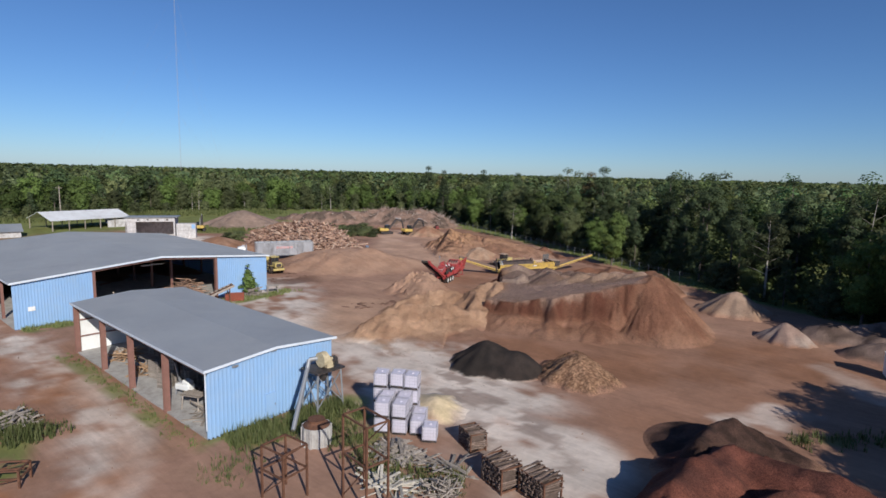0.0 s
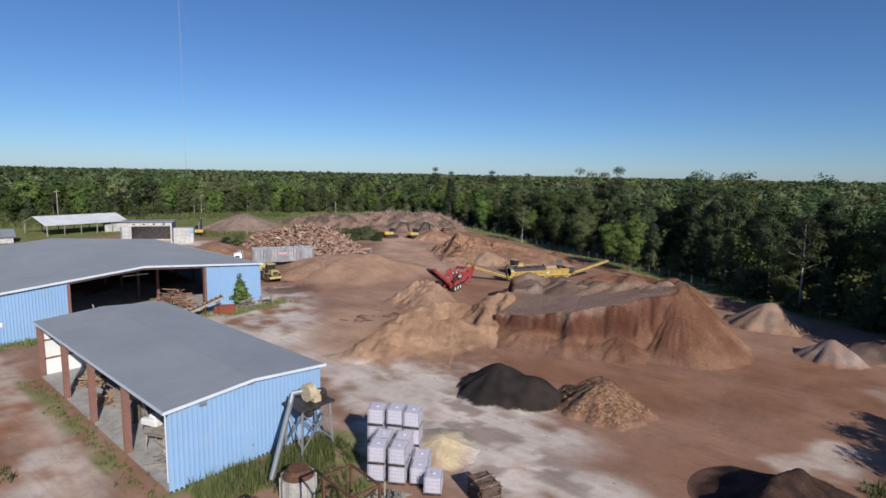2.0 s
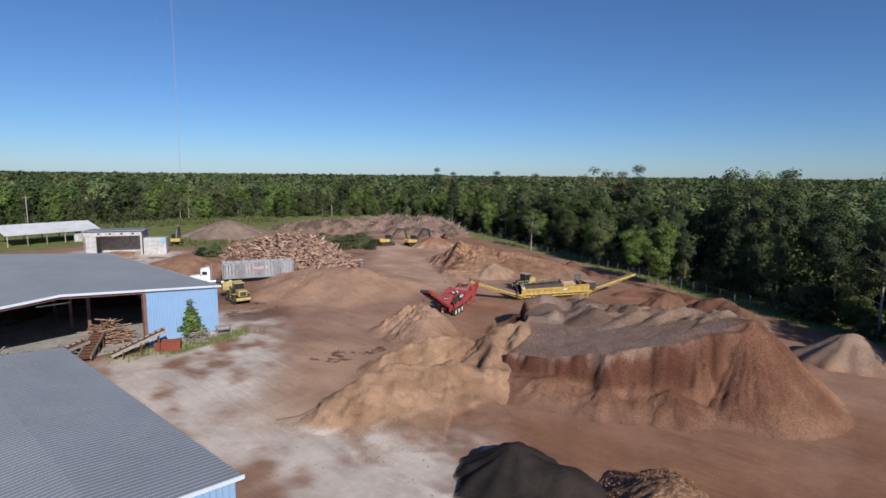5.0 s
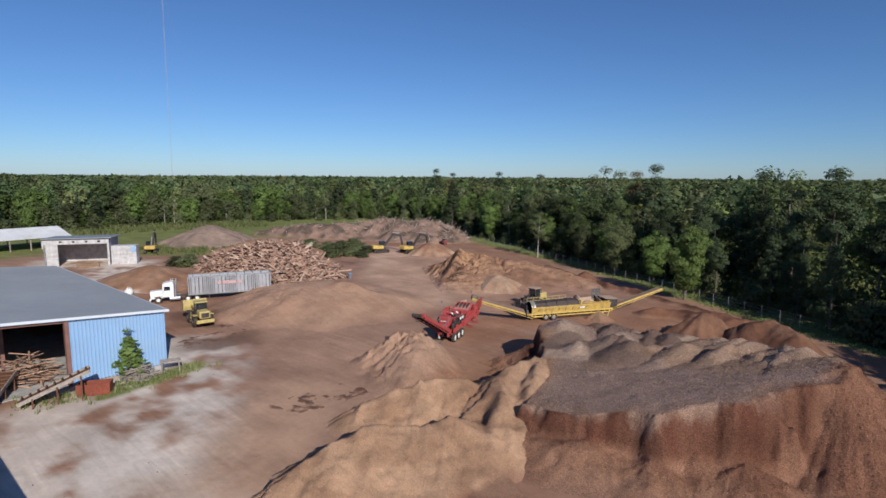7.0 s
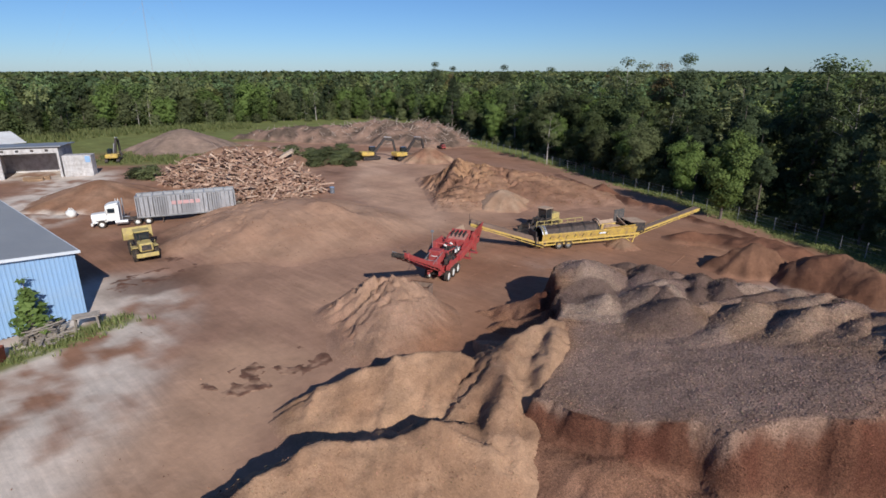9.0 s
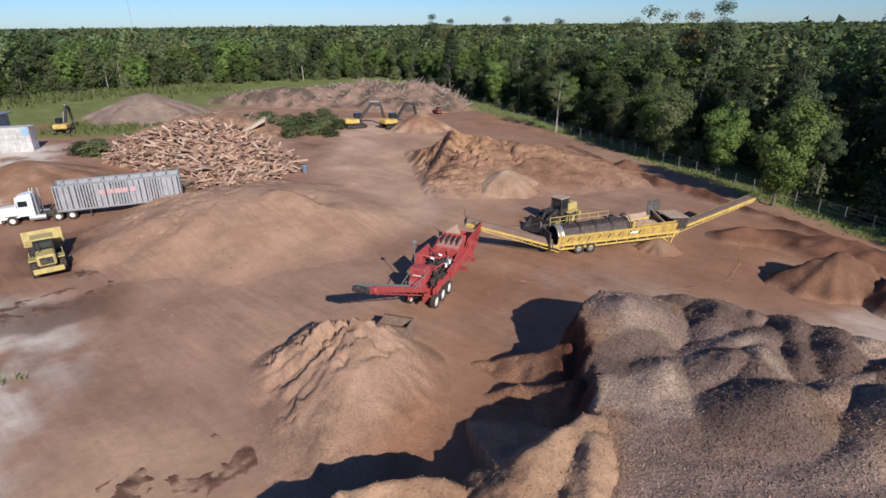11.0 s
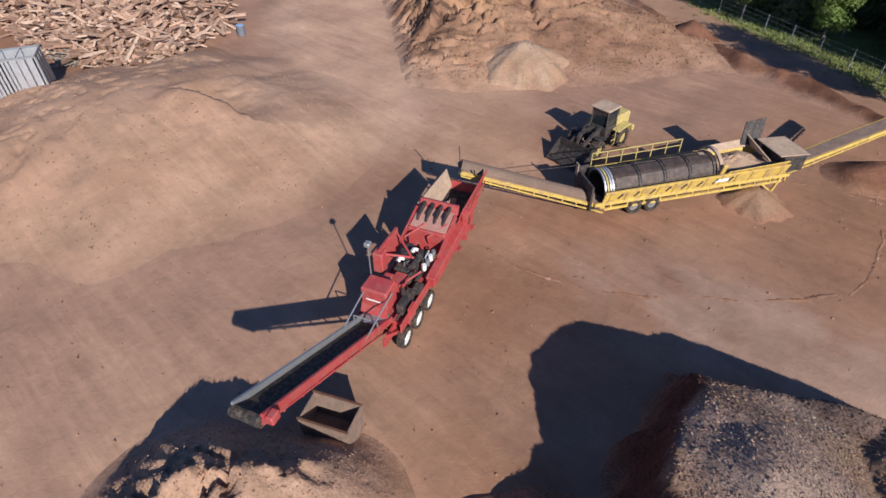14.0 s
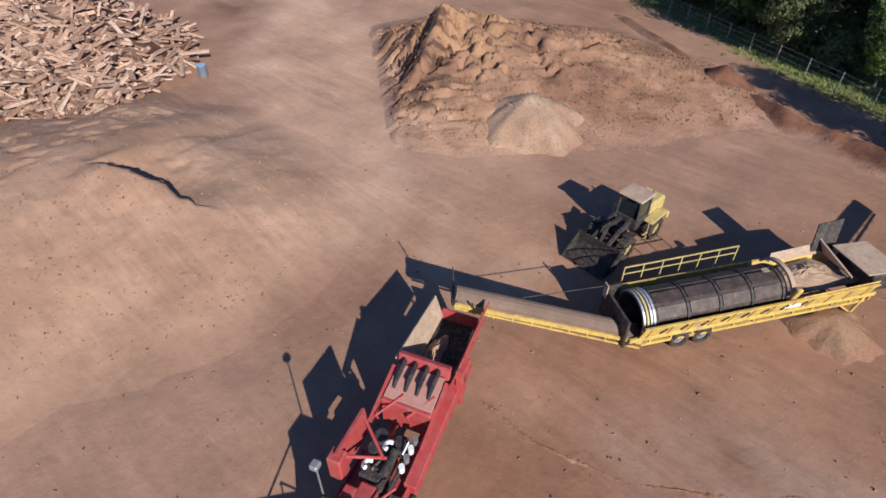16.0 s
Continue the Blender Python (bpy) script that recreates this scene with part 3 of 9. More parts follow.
def big_pile(x, y):
    rough = fractal(x, y, 0.9, 3, 35) - 0.5
    top = np.maximum(big_base(x, y), loads_top(x, y)[0]) + 0.17 * rough
    back = 1.15 * (poly_dist(x, y, BACK) + 1.0 * (fractal(x, y, 4, 3, 34) - 0.5))
    # the cut face below the rim, worn by gullies, over fans of slumped bark
    r = rim_dist(x, y)
    along_rim, down = 0.87 * x + 0.49 * y, -0.49 * x + 0.87 * y
    gully = ridged(along_rim, down * 0.35, 1.9, 3, 33)
    crag = fractal(x, y, 1.3, 4, 37) - 0.5
    face = top + 3.0 * (r + 0.12 * (gully - 0.5) + 1.2 * crag)
    d = poly_dist(x, y, FRONT) + 0.8 * (fractal(x, y, 3, 3, 30) - 0.5)
    foot = np.minimum(np.where(d > 0, 0.055 * d * d + 0.09 * d, 0.3 * d), 2.1 + 1.2 * (fractal(x, y, 2.6, 3, 38) - 0.5))
    for fx, fy, fh in ((-26.4, 70.9, 3.0), (-28.4, 69.6, 2.2), (-31.0, 67.9, 2.5), (-33.2, 67.0, 1.7), (-35.4, 66.6, 2.3), (-37.2, 66.0, 1.6), (-38.8, 65.8, 2.0)):
        foot = smooth_max(foot, cone_height(x, y, fx, fy, fh, 0.62, int(-fx), 0.45), 0.35)
    foot = np.where((x > -42) & (y < 82), foot, -1.0)
    rill = ridged(np.arctan2(y - 77.7, x + 22.5) * 7.0, np.hypot(x + 22.5, y - 77.7) * 0.12, 1.0, 3, 36)
    bearing = np.degrees(np.arctan2(y - 77.7, x + 22.5))
    fall = np.interp(bearing, [-180, -150, -125, -100, -60, 30, 70, 120, 180], [0.55, 0.9, 1.5, 1.15, 0.97, 0.97, 0.55, 0.32, 0.5])
    corner = 7.5 - fall * np.hypot(x + 22.5, y - 77.7) + 0.5 * (fractal(x, y, 2.4, 4, 46) - 0.5) + 0.16 * (rill - 0.5)
    corner = np.where(x > -27, corner, -1.0)
    m = np.minimum(top, smooth_max(face, foot + 0.10 * (gully - 0.5), 0.5))
    m = smooth_max(m, np.minimum(corner, 7.2), 0.9)
    m = m + 0.42 * (fractal(x, y, 0.8, 3, 144) - 0.5) * smooth_step(0.3, 1.2, m) * smooth_step(0.3, -0.2, r)
    m = 0.5 * (m + np.sqrt(m * m + 0.45)) - 0.30
    m = np.minimum(m, back)
    # low brown spurs left standing before the steep end
    m = np.maximum(m, ridge_height(x, y, [(-52.6, 78.0, 0.0), (-50.0, 79.0, 1.4), (-47.2, 79.6, 2.7)], 1.1, 48, 1.7, 0.3))
    return np.maximum(m, ridge_height(x, y, [(-50.2, 76.1, 0.0), (-47.4, 77.2, 1.2), (-45.4, 77.4, 2.6)], 1.2, 49, 1.4, 0.2))


def big_colour(x, y, h):
    base = big_base(x, y)
    lt, tone = loads_top(x, y)
    r = rim_dist(x, y)
    n1, n2, n3 = fractal(x, y, 3.0, 3, 41), fractal(x, y, 4.5, 3, 42), fractal(x, y, 1.2, 3, 47)
    on_load = smooth_step(-0.1, 0.25, lt - base)
    g = mixed(GREY_CHIP, GREY_DARK, on_load * smooth_step(0.35, 0.6, tone + 0.5 * (n2 - 0.5)) * 0.9)
    g = mixed(g, np.array((0.37, 0.272, 0.222)), on_load * smooth_step(0.4, 0.2, tone + 0.5 * (n1 - 0.5)) * 0.85)
    g = mixed(g, np.array((0.29, 0.185, 0.125)), smooth_step(0.56, 0.72, fractal(x, y, 5, 3, 43)) * 0.55)
    b = mixed(BROWN, BROWN_LIGHT, smooth_step(0.45, 0.7, fractal(x, y, 3.5, 4, 44)))
    b = mixed(b, BROWN_DARK, smooth_step(0.44, 0.58, fractal(x * 1.8, y * 0.35, 1.8, 3, 45)) * smooth_step(1.0, 2.0, h) * 0.3 * (x < -24))
    b = mixed(b, np.array((0.30, 0.165, 0.112)), smooth_step(-1.3, -2.4, r + 0.8 * (n3 - 0.5)) * 0.6 * smooth_step(-25.5, -28, x))
    # the darker brown cut just below the rim
    streak = ridged(0.87 * x + 0.49 * y, (-0.49 * x + 0.87 * y) * 0.22, 1.7, 3, 33)
    cut = smooth_step(0.3, -0.1, r) * smooth_step(-1.5, -0.7, r) * smooth_step(-22.8, -24.5, x) * smooth_step(1.0, 1.7, h)
    b = mixed(b, np.array((0.115, 0.045, 0.031)), cut * (0.62 + 0.28 * smooth_step(0.7, 0.2, streak)))
    brown = smooth_step(0.15, -0.2, r + 0.9 * (n3 - 0.5))
    brown = np.maximum(brown, smooth_step(-27.5, -25, x + 1.5 * (n3 - 0.5)) * smooth_step(1.2, 0.2, r + 1.5 * (n3 - 0.5)))
    lip = smooth_step(1.9, 0.3, r + 2.4 * (n1 - 0.5)) * (x < -26) * (y < 82)
    g = mixed(g, np.array((0.34, 0.205, 0.135)), lip * (0.35 + 0.6 * smooth_step(-40, -43, x)))
    # pale and dark loads spilled over the steep end
    g = mixed(g, np.array((0.41, 0.305, 0.25)), 0.9 * patch(x, y, -42.0, 78.4, 3.3, 2.2, 55, 140))
    g = mixed(g, np.array((0.155, 0.108, 0.096)), 0.9 * patch(x, y, -43.8, 79.4, 2.5, 1.35, 57, 141))
    g = mixed(g, np.array((0.175, 0.122, 0.106)), 0.8 * patch(x, y, -39.0, 79.8, 2.6, 1.9, 15, 142))
    g = mixed(g, np.array((0.37, 0.28, 0.235)), 0.8 * near_path(x, y, [(-40.3, 83), (-38.8, 82.2), (-37.4, 80.9)], 0.7))
    return mixed(g, b, brown)


height_field("mulch_mound", -55, -9, 57, 98, 0.16, big_pile, big_colour, M_CHIPS, blend=1.0,
             label="huge mulch mound with grey chips over a cut brown face", category="mulch pile")


def worn(x, y, pts, near, far, seed, left):
    """A ridge whose right side runs out in a long thin apron; its left side is cut steep."""
    steep = ridge_height(x, y, pts, near, seed, 0.35, 0.12, left)
    nearest, apron = np.full(np.shape(x), 1e9), np.full(np.shape(x), -1.0)
    for a, b in zip(pts, pts[1:]):
        d, t = seg_dist(x, y, a, b)
        side = (b[0] - a[0]) * (y - a[1]) - (b[1] - a[1]) * (x - a[0])
        h = np.where(side > 0, -1.0, (a[2] * (1 - t) + b[2] * t) * 0.72 * np.exp(-d / far) - 0.22)
        apron = np.where(d < nearest, h, apron)
        nearest = np.minimum(nearest, d)
    return np.maximum(steep, apron)


B_CREST = [(-41.2, 64.5, 1.7), (-41.7, 66.6, 2.4), (-42.5, 68.1, 2.8), (-44.0, 69.3, 3.0), (-44.0, 70.9, 3.4), (-43.3, 74.0, 3.6)]


def tan_pile(x, y):
    jag = fractal(x, y, 1.2, 3, 60) - 0.5
    a = worn(x, y, [(-52.2, 60.4, 0.2), (-51.4, 60.9, 0.9), (-50.2, 62.1, 1.85), (-48.42, 65.3, 2.65), (-46.7, 67.9, 2.75), (-45.6, 68.8, 2.3)], 0.5, 4.0, 51, 1.9)
    a = np.minimum(a, 2.0 - 1.5 * (x + 45.2 + 0.9 * jag))
    b = ridge_height(x, y, B_CREST, 0.42, 52, 0.5, 0.15, 0.85 + 1.2 * smooth_step(69.5, 72.5, y) + 0.5 * jag)
    b = np.maximum(b, ridge_height(x, y, [(-42.4, 73.2, 3.5), (-41.3, 70.6, 3.2), (-40.7, 68.6, 2.4)], 0.75, 50, 0.5, 0.3))
    c = worn(x, y, [(-46.98, 50.65, 0.65), (-46.01, 52.35, 1.9), (-45.6, 54.52, 2.55), (-45.38, 57.47, 2.8), (-43.69, 59.73, 2.45), (-42.68, 62.83, 2.4), (-40.91, 63.48, 1.8), (-39.4, 62.8, 1.0)], 0.46, 4.6, 53, 2.0)
    rill = ridged(x * 0.75 + y * 0.55, (y - x) * 0.12, 1.3, 3, 57)
    m = np.maximum(np.maximum(a, b), c)
    return m + (0.22 * (rill - 0.5) + 0.36 * (fractal(x, y, 0.7, 3, 59) - 0.5)) * smooth_step(0.2, 1.0, m)


def tan_colour(x, y, h):
    c = mixed(CHIP_TAN, CHIP_TAN2, smooth_step(0.35, 0.7, fractal(x, y, 2.0, 4, 54)))
    c = mixed(c, CHIP_TAN * 1.18, smooth_step(0.5, 0.7, fractal(x, y, 4.0, 3, 58)) * 0.7)
    # older brown chips bared on the slumped side of the crest, and in crumbling patches
    old = np.zeros(np.shape(x))
    for p, q in zip(B_CREST[1:], B_CREST[2:4]):
        d, _ = seg_dist(x, y, p, q)
        side = (q[0] - p[0]) * (y - p[1]) - (q[1] - p[1]) * (x - p[0])
        old = np.maximum(old, np.where(side > 0, smooth_step(3.2, 1.6, d + 1.2 * (fractal(x, y, 1.5, 3, 55) - 0.5)), 0.0))
    old = np.maximum(old, 0.7 * smooth_step(0.55, 0.68, fractal(x, y, 2.6, 4, 56)) * smooth_step(62.5, 59.0, y))
    c = mixed(c, np.array((0.255, 0.150, 0.100)), old * (0.55 + 0.45 * smooth_step(0.4, 0.6, fractal(x, y, 0.9, 3, 61))))
    return mixed(c, TAN * 0.92, smooth_step(0.5, 0.0, h) * 0.6)


height_field("wood_chip_pile", -64, -33, 44, 80, 0.16, tan_pile, tan_colour, M_MULCH,
             "pale tan wood chip pile with sharp ridges", "wood chip pile")


def feed_pile(x, y):
    """Ground wood fallen from the belt: steep and torn to the west, a long apron to the south-east."""
    dx, dy = x + 57.0, y - 73.3
    ang = np.degrees(np.arctan2(dy, dx))
    slope = np.interp(ang, [-180, -138, -104, -80, -54, -30, 0, 30, 60, 120, 160, 180], [0.88, 0.70, 0.74, 0.50, 0.37, 0.42, 0.62, 0.90, 1.0, 1.15, 1.05, 0.88])
    d = np.hypot(dx, dy)
    ridge, _ = seg_dist(x, y, (-58.3, 72.6), (-56.2, 74.2))
    d = np.minimum(d, ridge + 0.35)
    a = 3.5 - slope * (np.sqrt(d * d + 0.2) - 0.3)
    a = 0.5 * (a + np.sqrt(a * a + 0.3)) - 0.16
    warp = fractal(x, y, 1.8, 3, 64) - 0.5
    fine = fractal(x, y, 0.5, 3, 68) - 0.5
    torn = smooth_step(-178, -158, ang) * smooth_step(-62, -92, ang)
    step = scarp(ang / 31.0 + 1.3 * warp + 0.35 * fine + 0.3, 0.05)
    small = scarp(ang / 12.0 + 1.6 * warp + 0.6 * fine, 0.10) * smooth_step(0.42, 0.55, fractal(x, y, 2.5, 2, 65))
    fade = smooth_step(0.15, 0.9, a) * smooth_step(3.7, 3.0, a)
    lobes = fractal(ang / 9.0, d * 0.25, 1.0, 3, 69) - 0.5
    crumbs = smooth_step(0.56, 0.66, fractal(x, y, 0.75, 3, 66)) * smooth_step(1.5, 3.0, a)
    relief = (step - 0.6) * 0.62 * torn + (0.07 + 0.18 * torn) * small + 0.25 * lobes
    return a + relief * fade + 0.20 * (fractal(x, y, 0.8, 3, 67) - 0.5) * smooth_step(0.2, 0.9, a) - 0.34 * crumbs


height_field("wood_chip_pile", -67, -46, 60, 82, 0.15, feed_pile, lambda x, y, h: mixed(ground_colour(x, y), speckled(np.array((0.43, 0.290, 0.215)), np.array((0.375, 0.248, 0.186)), 1.6, 63)(x, y, h), 0.55), M_MULCH,
             blend=2.3, label="tan conical pile of ground wood below the red conveyor", category="wood chip pile")
def hump(x, y):
    """A low swell that broke off in one short scarp to the north-west, with fine cracks over it."""
    m = cone_height(x, y, -86.6, 82.4, 3.1, 0.225, 71, 0.18, (1.05, 0.95, 40))
    far = np.maximum(1 - m / 3.1, 0.0)
    m = np.where(far < 1, 3.1 * (1 - far ** 1.7), 5.0 * (1 - far))
    m = np.maximum(m, ridge_height(x, y, [(-86.0, 84.6, 2.9), (-83.4, 85.2, 3.5), (-82.2, 85.7, 3.4), (-80.0, 86.2, 2.2)], 0.30, 72, 0.3, 0.2))
    m = 0.5 * (m + np.sqrt(m * m + 0.35)) - 0.2
    way = (x + 83.9) * 0.92 + (y - 85.2) * 0.38
    off = -(x + 83.9) * 0.38 + (y - 85.2) * 0.92 + 0.7 * (fractal(x, y, 1.1, 3, 73) - 0.5)
    drop = np.where(off > 0, smooth_step(6.0, 0.2, off), 0.0) * smooth_step(-1.2, 0.3, way) * smooth_step(7.5, 1.6, way)
    lumps = fractal(x, y, 1.2, 3, 76) - 0.5
    crack = scarp(y / 3.4 + 0.12 * x + 1.3 * (fractal(x, y, 3.0, 3, 74) - 0.5), 0.05)
    worn_patch = smooth_step(0.5, 0.62, fractal(x, y, 3.2, 3, 75)) * smooth_step(-79.5, -83, x + 0.8 * (y - 82))
    crumb = smooth_step(0.58, 0.66, fractal(x, y, 0.9, 3, 79)) * smooth_step(-84.5, -87.0, x + 0.3 * (y - 80))
    return m - 1.7 * drop + (0.05 * lumps + 0.13 * (crack - 0.5) * worn_patch - 0.14 * crumb) * smooth_step(0.3, 1.2, m)


height_field("sawdust_hump", -108, -62, 64, 104, 0.18, hump, lambda x, y, h: mixed(ground_colour(x, y), speckled(np.array((0.400, 0.262, 0.192)), np.array((0.350, 0.222, 0.160)), 3.0, 78)(x, y, h), 0.6), M_GROUND, "broad low hump of brown sawdust in the yard", "sawdust pile")


def dirt_mound(x, y):
    """A tall ragged tip at one end and a long low tail towards the fence."""
    a = ridge_height(x, y, [(-83.6, 108.0, 4.3), (-84.6, 112.6, 5.5), (-82.5, 116.4, 4.6), (-79, 118.5, 3.8)], 1.0, 81, 0.8, 0.3)
    b = ridge_height(x, y, [(-82, 115.2, 4.2), (-76, 119.5, 3.6), (-70, 122, 2.4), (-61, 123.5, 0.7)], 0.31, 84, 0.3, 1.2)
    m = np.maximum(a, b)
    gully = fractal((x - y) * 1.1, (x + y) * 0.35, 1.5, 3, 83) - 0.5
    cut = (x + 79) * 0.62 + (y - 101.9) * 0.78
    m = np.minimum(m, 1.0 * cut + 0.9 * gully)
    m = 0.5 * (m + np.sqrt(m * m + 0.25)) - 0.2
    crag = smooth_step(-76, -81, x + 0.5 * (y - 112))
    holes = smooth_step(0.52, 0.60, fractal((x - y) * 1.0, (x + y) * 0.5, 0.7, 3, 87))
    pits = smooth_step(0.62, 0.68, fractal(x, y, 1.4, 3, 90)) * smooth_step(1.6, 2.6, m)
    lumps = fractal(x, y, 1.4, 3, 80) - 0.5
    return m + (gully * (0.25 + 0.3 * crag) + 0.5 * lumps - 0.95 * holes * crag - 0.6 * pits) * smooth_step(0.3, 1.6, m)


def dirt_colour(x, y, h):
    c = mixed(np.array((0.245, 0.138, 0.095)), np.array((0.33, 0.195, 0.132)), smooth_step(0.4, 0.65, fractal(x, y, 3, 4, 82)))
    c = mixed(c, np.array((0.38, 0.225, 0.135)), smooth_step(2.2, 3.4, h) * smooth_step(0.4, 0.6, fractal(x, y, 2.2, 3, 77)) * 0.7)
    # near-black streaks at the ragged end: dark clods, with the holes' shade painted in
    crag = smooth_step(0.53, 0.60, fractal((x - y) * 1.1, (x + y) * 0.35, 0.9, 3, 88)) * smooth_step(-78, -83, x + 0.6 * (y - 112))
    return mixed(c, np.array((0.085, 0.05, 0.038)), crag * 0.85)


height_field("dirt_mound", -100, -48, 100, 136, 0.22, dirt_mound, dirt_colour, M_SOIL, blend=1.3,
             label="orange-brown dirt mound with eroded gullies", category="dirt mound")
height_field("gravel_cone", -84, -64, 100, 119, 0.3, lambda x, y: cone_height(x, y, -72.6, 109.6, 2.7, 0.66, 85, 0.8), speckled(np.array((0.40, 0.285, 0.215)), TAN * 0.85, 1.5, 86), M_MULCH,
             "small pale cone of chipped wood beside the dirt mound", "wood chip pile")
height_field("sawdust_cone", -142, -106, 56, 92, 0.4, lambda x, y: cone_height(x, y, -125, 73.5, 3.4, 0.34, 91, 0.25), speckled(np.array((0.305, 0.185, 0.130)), np.array((0.26, 0.145, 0.096)), 3, 92), M_SOIL,
             "rust-brown sawdust cone behind the truck", "sawdust pile")
height_field("gravel_cone", -205, -146, 82, 138, 0.6, lambda x, y: cone_height(x, y, -176, 109, 5.6, 0.40, 93, 0.4), speckled(np.array((0.29, 0.21, 0.175)), np.array((0.24, 0.18, 0.15)), 6, 94), M_SOIL,
             "grey-brown cone of old bark by the woods", "bark pile")


def far_heap(x, y):
    a = ridge_height(x, y, [(-186, 132, 1.5), (-172, 141, 3.6), (-160, 150, 4.4), (-146, 160, 6.6), (-138, 164, 6.4), (-130, 168, 2.5)], 0.5, 95, 1.6, 1.2)
    return a + (1.6 * (fractal(x, y, 3.5, 4, 96) - 0.5) + 2.2 * (fractal(x, y, 9, 2, 89) - 0.5)) * smooth_step(0.3, 1.5, a)


height_field("debris_heap", -225, -112, 96, 190, 0.6, far_heap, speckled(np.array((0.26, 0.175, 0.142)), np.array((0.12, 0.088, 0.073)), 3, 97, 0.42, 0.60), M_SOIL,
             "long rough heap of stumps, bark and soil by the woods", "debris heap")
def old_slash(x, y):
    a = ridge_height(x, y, [(-152, 101, 1.4), (-148, 107, 3.4), (-141, 112, 3.6), (-134, 114.5, 1.8)], 0.42, 133, 0.9, 0.8)
    return a + 0.9 * (fractal(x, y, 2.2, 4, 134) - 0.5) * smooth_step(0.3, 1.5, a)


height_field("debris_mound", -168, -122, 88, 128, 0.4, old_slash, speckled(np.array((0.33, 0.20, 0.14)), np.array((0.20, 0.12, 0.088)), 2.5, 135), M_SOIL,
             "tan mound of bark and soil behind the slab wood", "debris heap")
height_field("dirt_mound", -128, -106, 128, 150, 0.4, lambda x, y: cone_height(x, y, -114, 138, 3.4, 0.6, 98, 0.3), speckled(np.array((0.36, 0.24, 0.17)), BROWN_LIGHT, 3, 99), M_SOIL,
             "tan soil cone beside the excavators", "dirt mound")
height_field("black_mulch_pile", -38, -19, 44, 62, 0.2,
             lambda x, y: np.maximum(cone_height(x, y, -29.9, 53.2, 2.6, 0.68, 101, 0.6), ridge_height(x, y, [(-29.9, 53.0, 2.1), (-26.9, 53.6, 1.9)], 0.72, 102, 0.6, 0.5)),
             speckled(np.array((0.030, 0.025, 0.024)), np.array((0.045, 0.035, 0.032)), 1.0, 103), M_MULCH, "black dyed mulch pile on pale limestone", "mulch pile", blend=0.12)
height_field("bark_pile", -28, -14, 49, 63, 0.11, lambda x, y: cone_height(x, y, -21.3, 55.7, 2.8, 0.80, 105, 0.7) + 0.22 * (fractal(x, y, 0.4, 2, 104) - 0.5), lambda x, y, h: mixed(np.array((0.13, 0.068, 0.044)), np.array((0.40, 0.25, 0.165)), np.random.default_rng(106).random(len(x)) ** 1.4), M_CHIPS,
             "small round pile of coarse brown bark nuggets", "bark pile")
height_field("fine_sawdust_pile", -33, -18, 34, 49, 0.22, lambda x, y: cone_height(x, y, -26.8, 41.8, 0.95, 0.38, 107, 0.2, (1.2, 0.9, -20)), speckled(np.array((0.70, 0.57, 0.38)), np.array((0.62, 0.51, 0.37)), 1.5, 108), M_SOIL,
             "low cream pile of fine sawdust behind the tanks", "sawdust pile")
height_field("gravel_cone", -26, -8, 85, 104, 0.3, lambda x, y: cone_height(x, y, -16.6, 95.6, 3.3, 0.74, 111, 0.7), speckled(np.array((0.33, 0.235, 0.185)), TAN * 0.8, 2, 112), M_MULCH,
             "pale brown cone of chips at the edge of the woods", "wood chip pile")
height_field("gravel_cone", -16, -2, 77, 92, 0.25, lambda x, y: cone_height(x, y, -8.8, 85.0, 2.3, 0.78, 113, 0.8), speckled(np.array((0.36, 0.29, 0.26)), GREY_CHIP, 2, 114), M_MULCH,
             "small grey-brown cone of chips", "wood chip pile")
height_field("mulch_ridge", -12, 26, 76, 108, 0.35, lambda x, y: np.maximum(ridge_height(x, y, [(-5, 89, 1.9), (0, 90.5, 2.8), (5, 88, 2.6)], 0.6, 115, 1.4), ridge_height(x, y, [(-1, 84, 1.4), (5, 84, 2.4), (9, 82, 2.2)], 0.6, 116, 1.2)),
             speckled(np.array((0.215, 0.155, 0.135)), np.array((0.11, 0.078, 0.068)), 1.6, 117, 0.42, 0.6), M_MULCH, "long grey-brown mulch ridge below the woods", "mulch pile")
height_field("dark_mulch_pile", -19, 2, 44, 64, 0.2, lambda x, y: np.maximum(ridge_height(x, y, [(-8.0, 46.0, 2.0), (-7.9, 48.6, 2.3), (-7.0, 50.4, 2.3), (-6.0, 51.2, 1.8)], 0.75, 118, 1.1, 0.25, 1.5), ridge_height(x, y, [(-8, 49.8, 1.7), (-5.5, 52.0, 1.0), (-3.2, 51.5, 0.6)], 0.4, 130, 0.5)), speckled(np.array((0.080, 0.046, 0.038)), np.array((0.042, 0.026, 0.022)), 0.6, 119), M_CHIPS,
             "dark brown dyed mulch pile", "mulch pile")
height_field("red_mulch_pile", -18, 8, 30, 56, 0.2, lambda x, y: np.maximum(ridge_height(x, y, [(-7.4, 39.0, 2.4), (-7.2, 42.0, 2.6), (-6.8, 44.4, 2.8), (-5.9, 46.1, 2.75), (-4.0, 45.8, 2.5), (2.5, 44.8, 2.3)], 0.6, 121, 1.7, 0.3, 1.1), ridge_height(x, y, [(-3.6, 40.5, 2.5), (-2.6, 42.6, 2.8), (-1.0, 44.2, 2.6)], 0.6, 122, 1.7, 0.25, 1.1)),
             speckled(np.array((0.17, 0.064, 0.047)), np.array((0.095, 0.040, 0.032)), 1.2, 123), M_CHIPS, "dark red dyed mulch pile", "mulch pile")
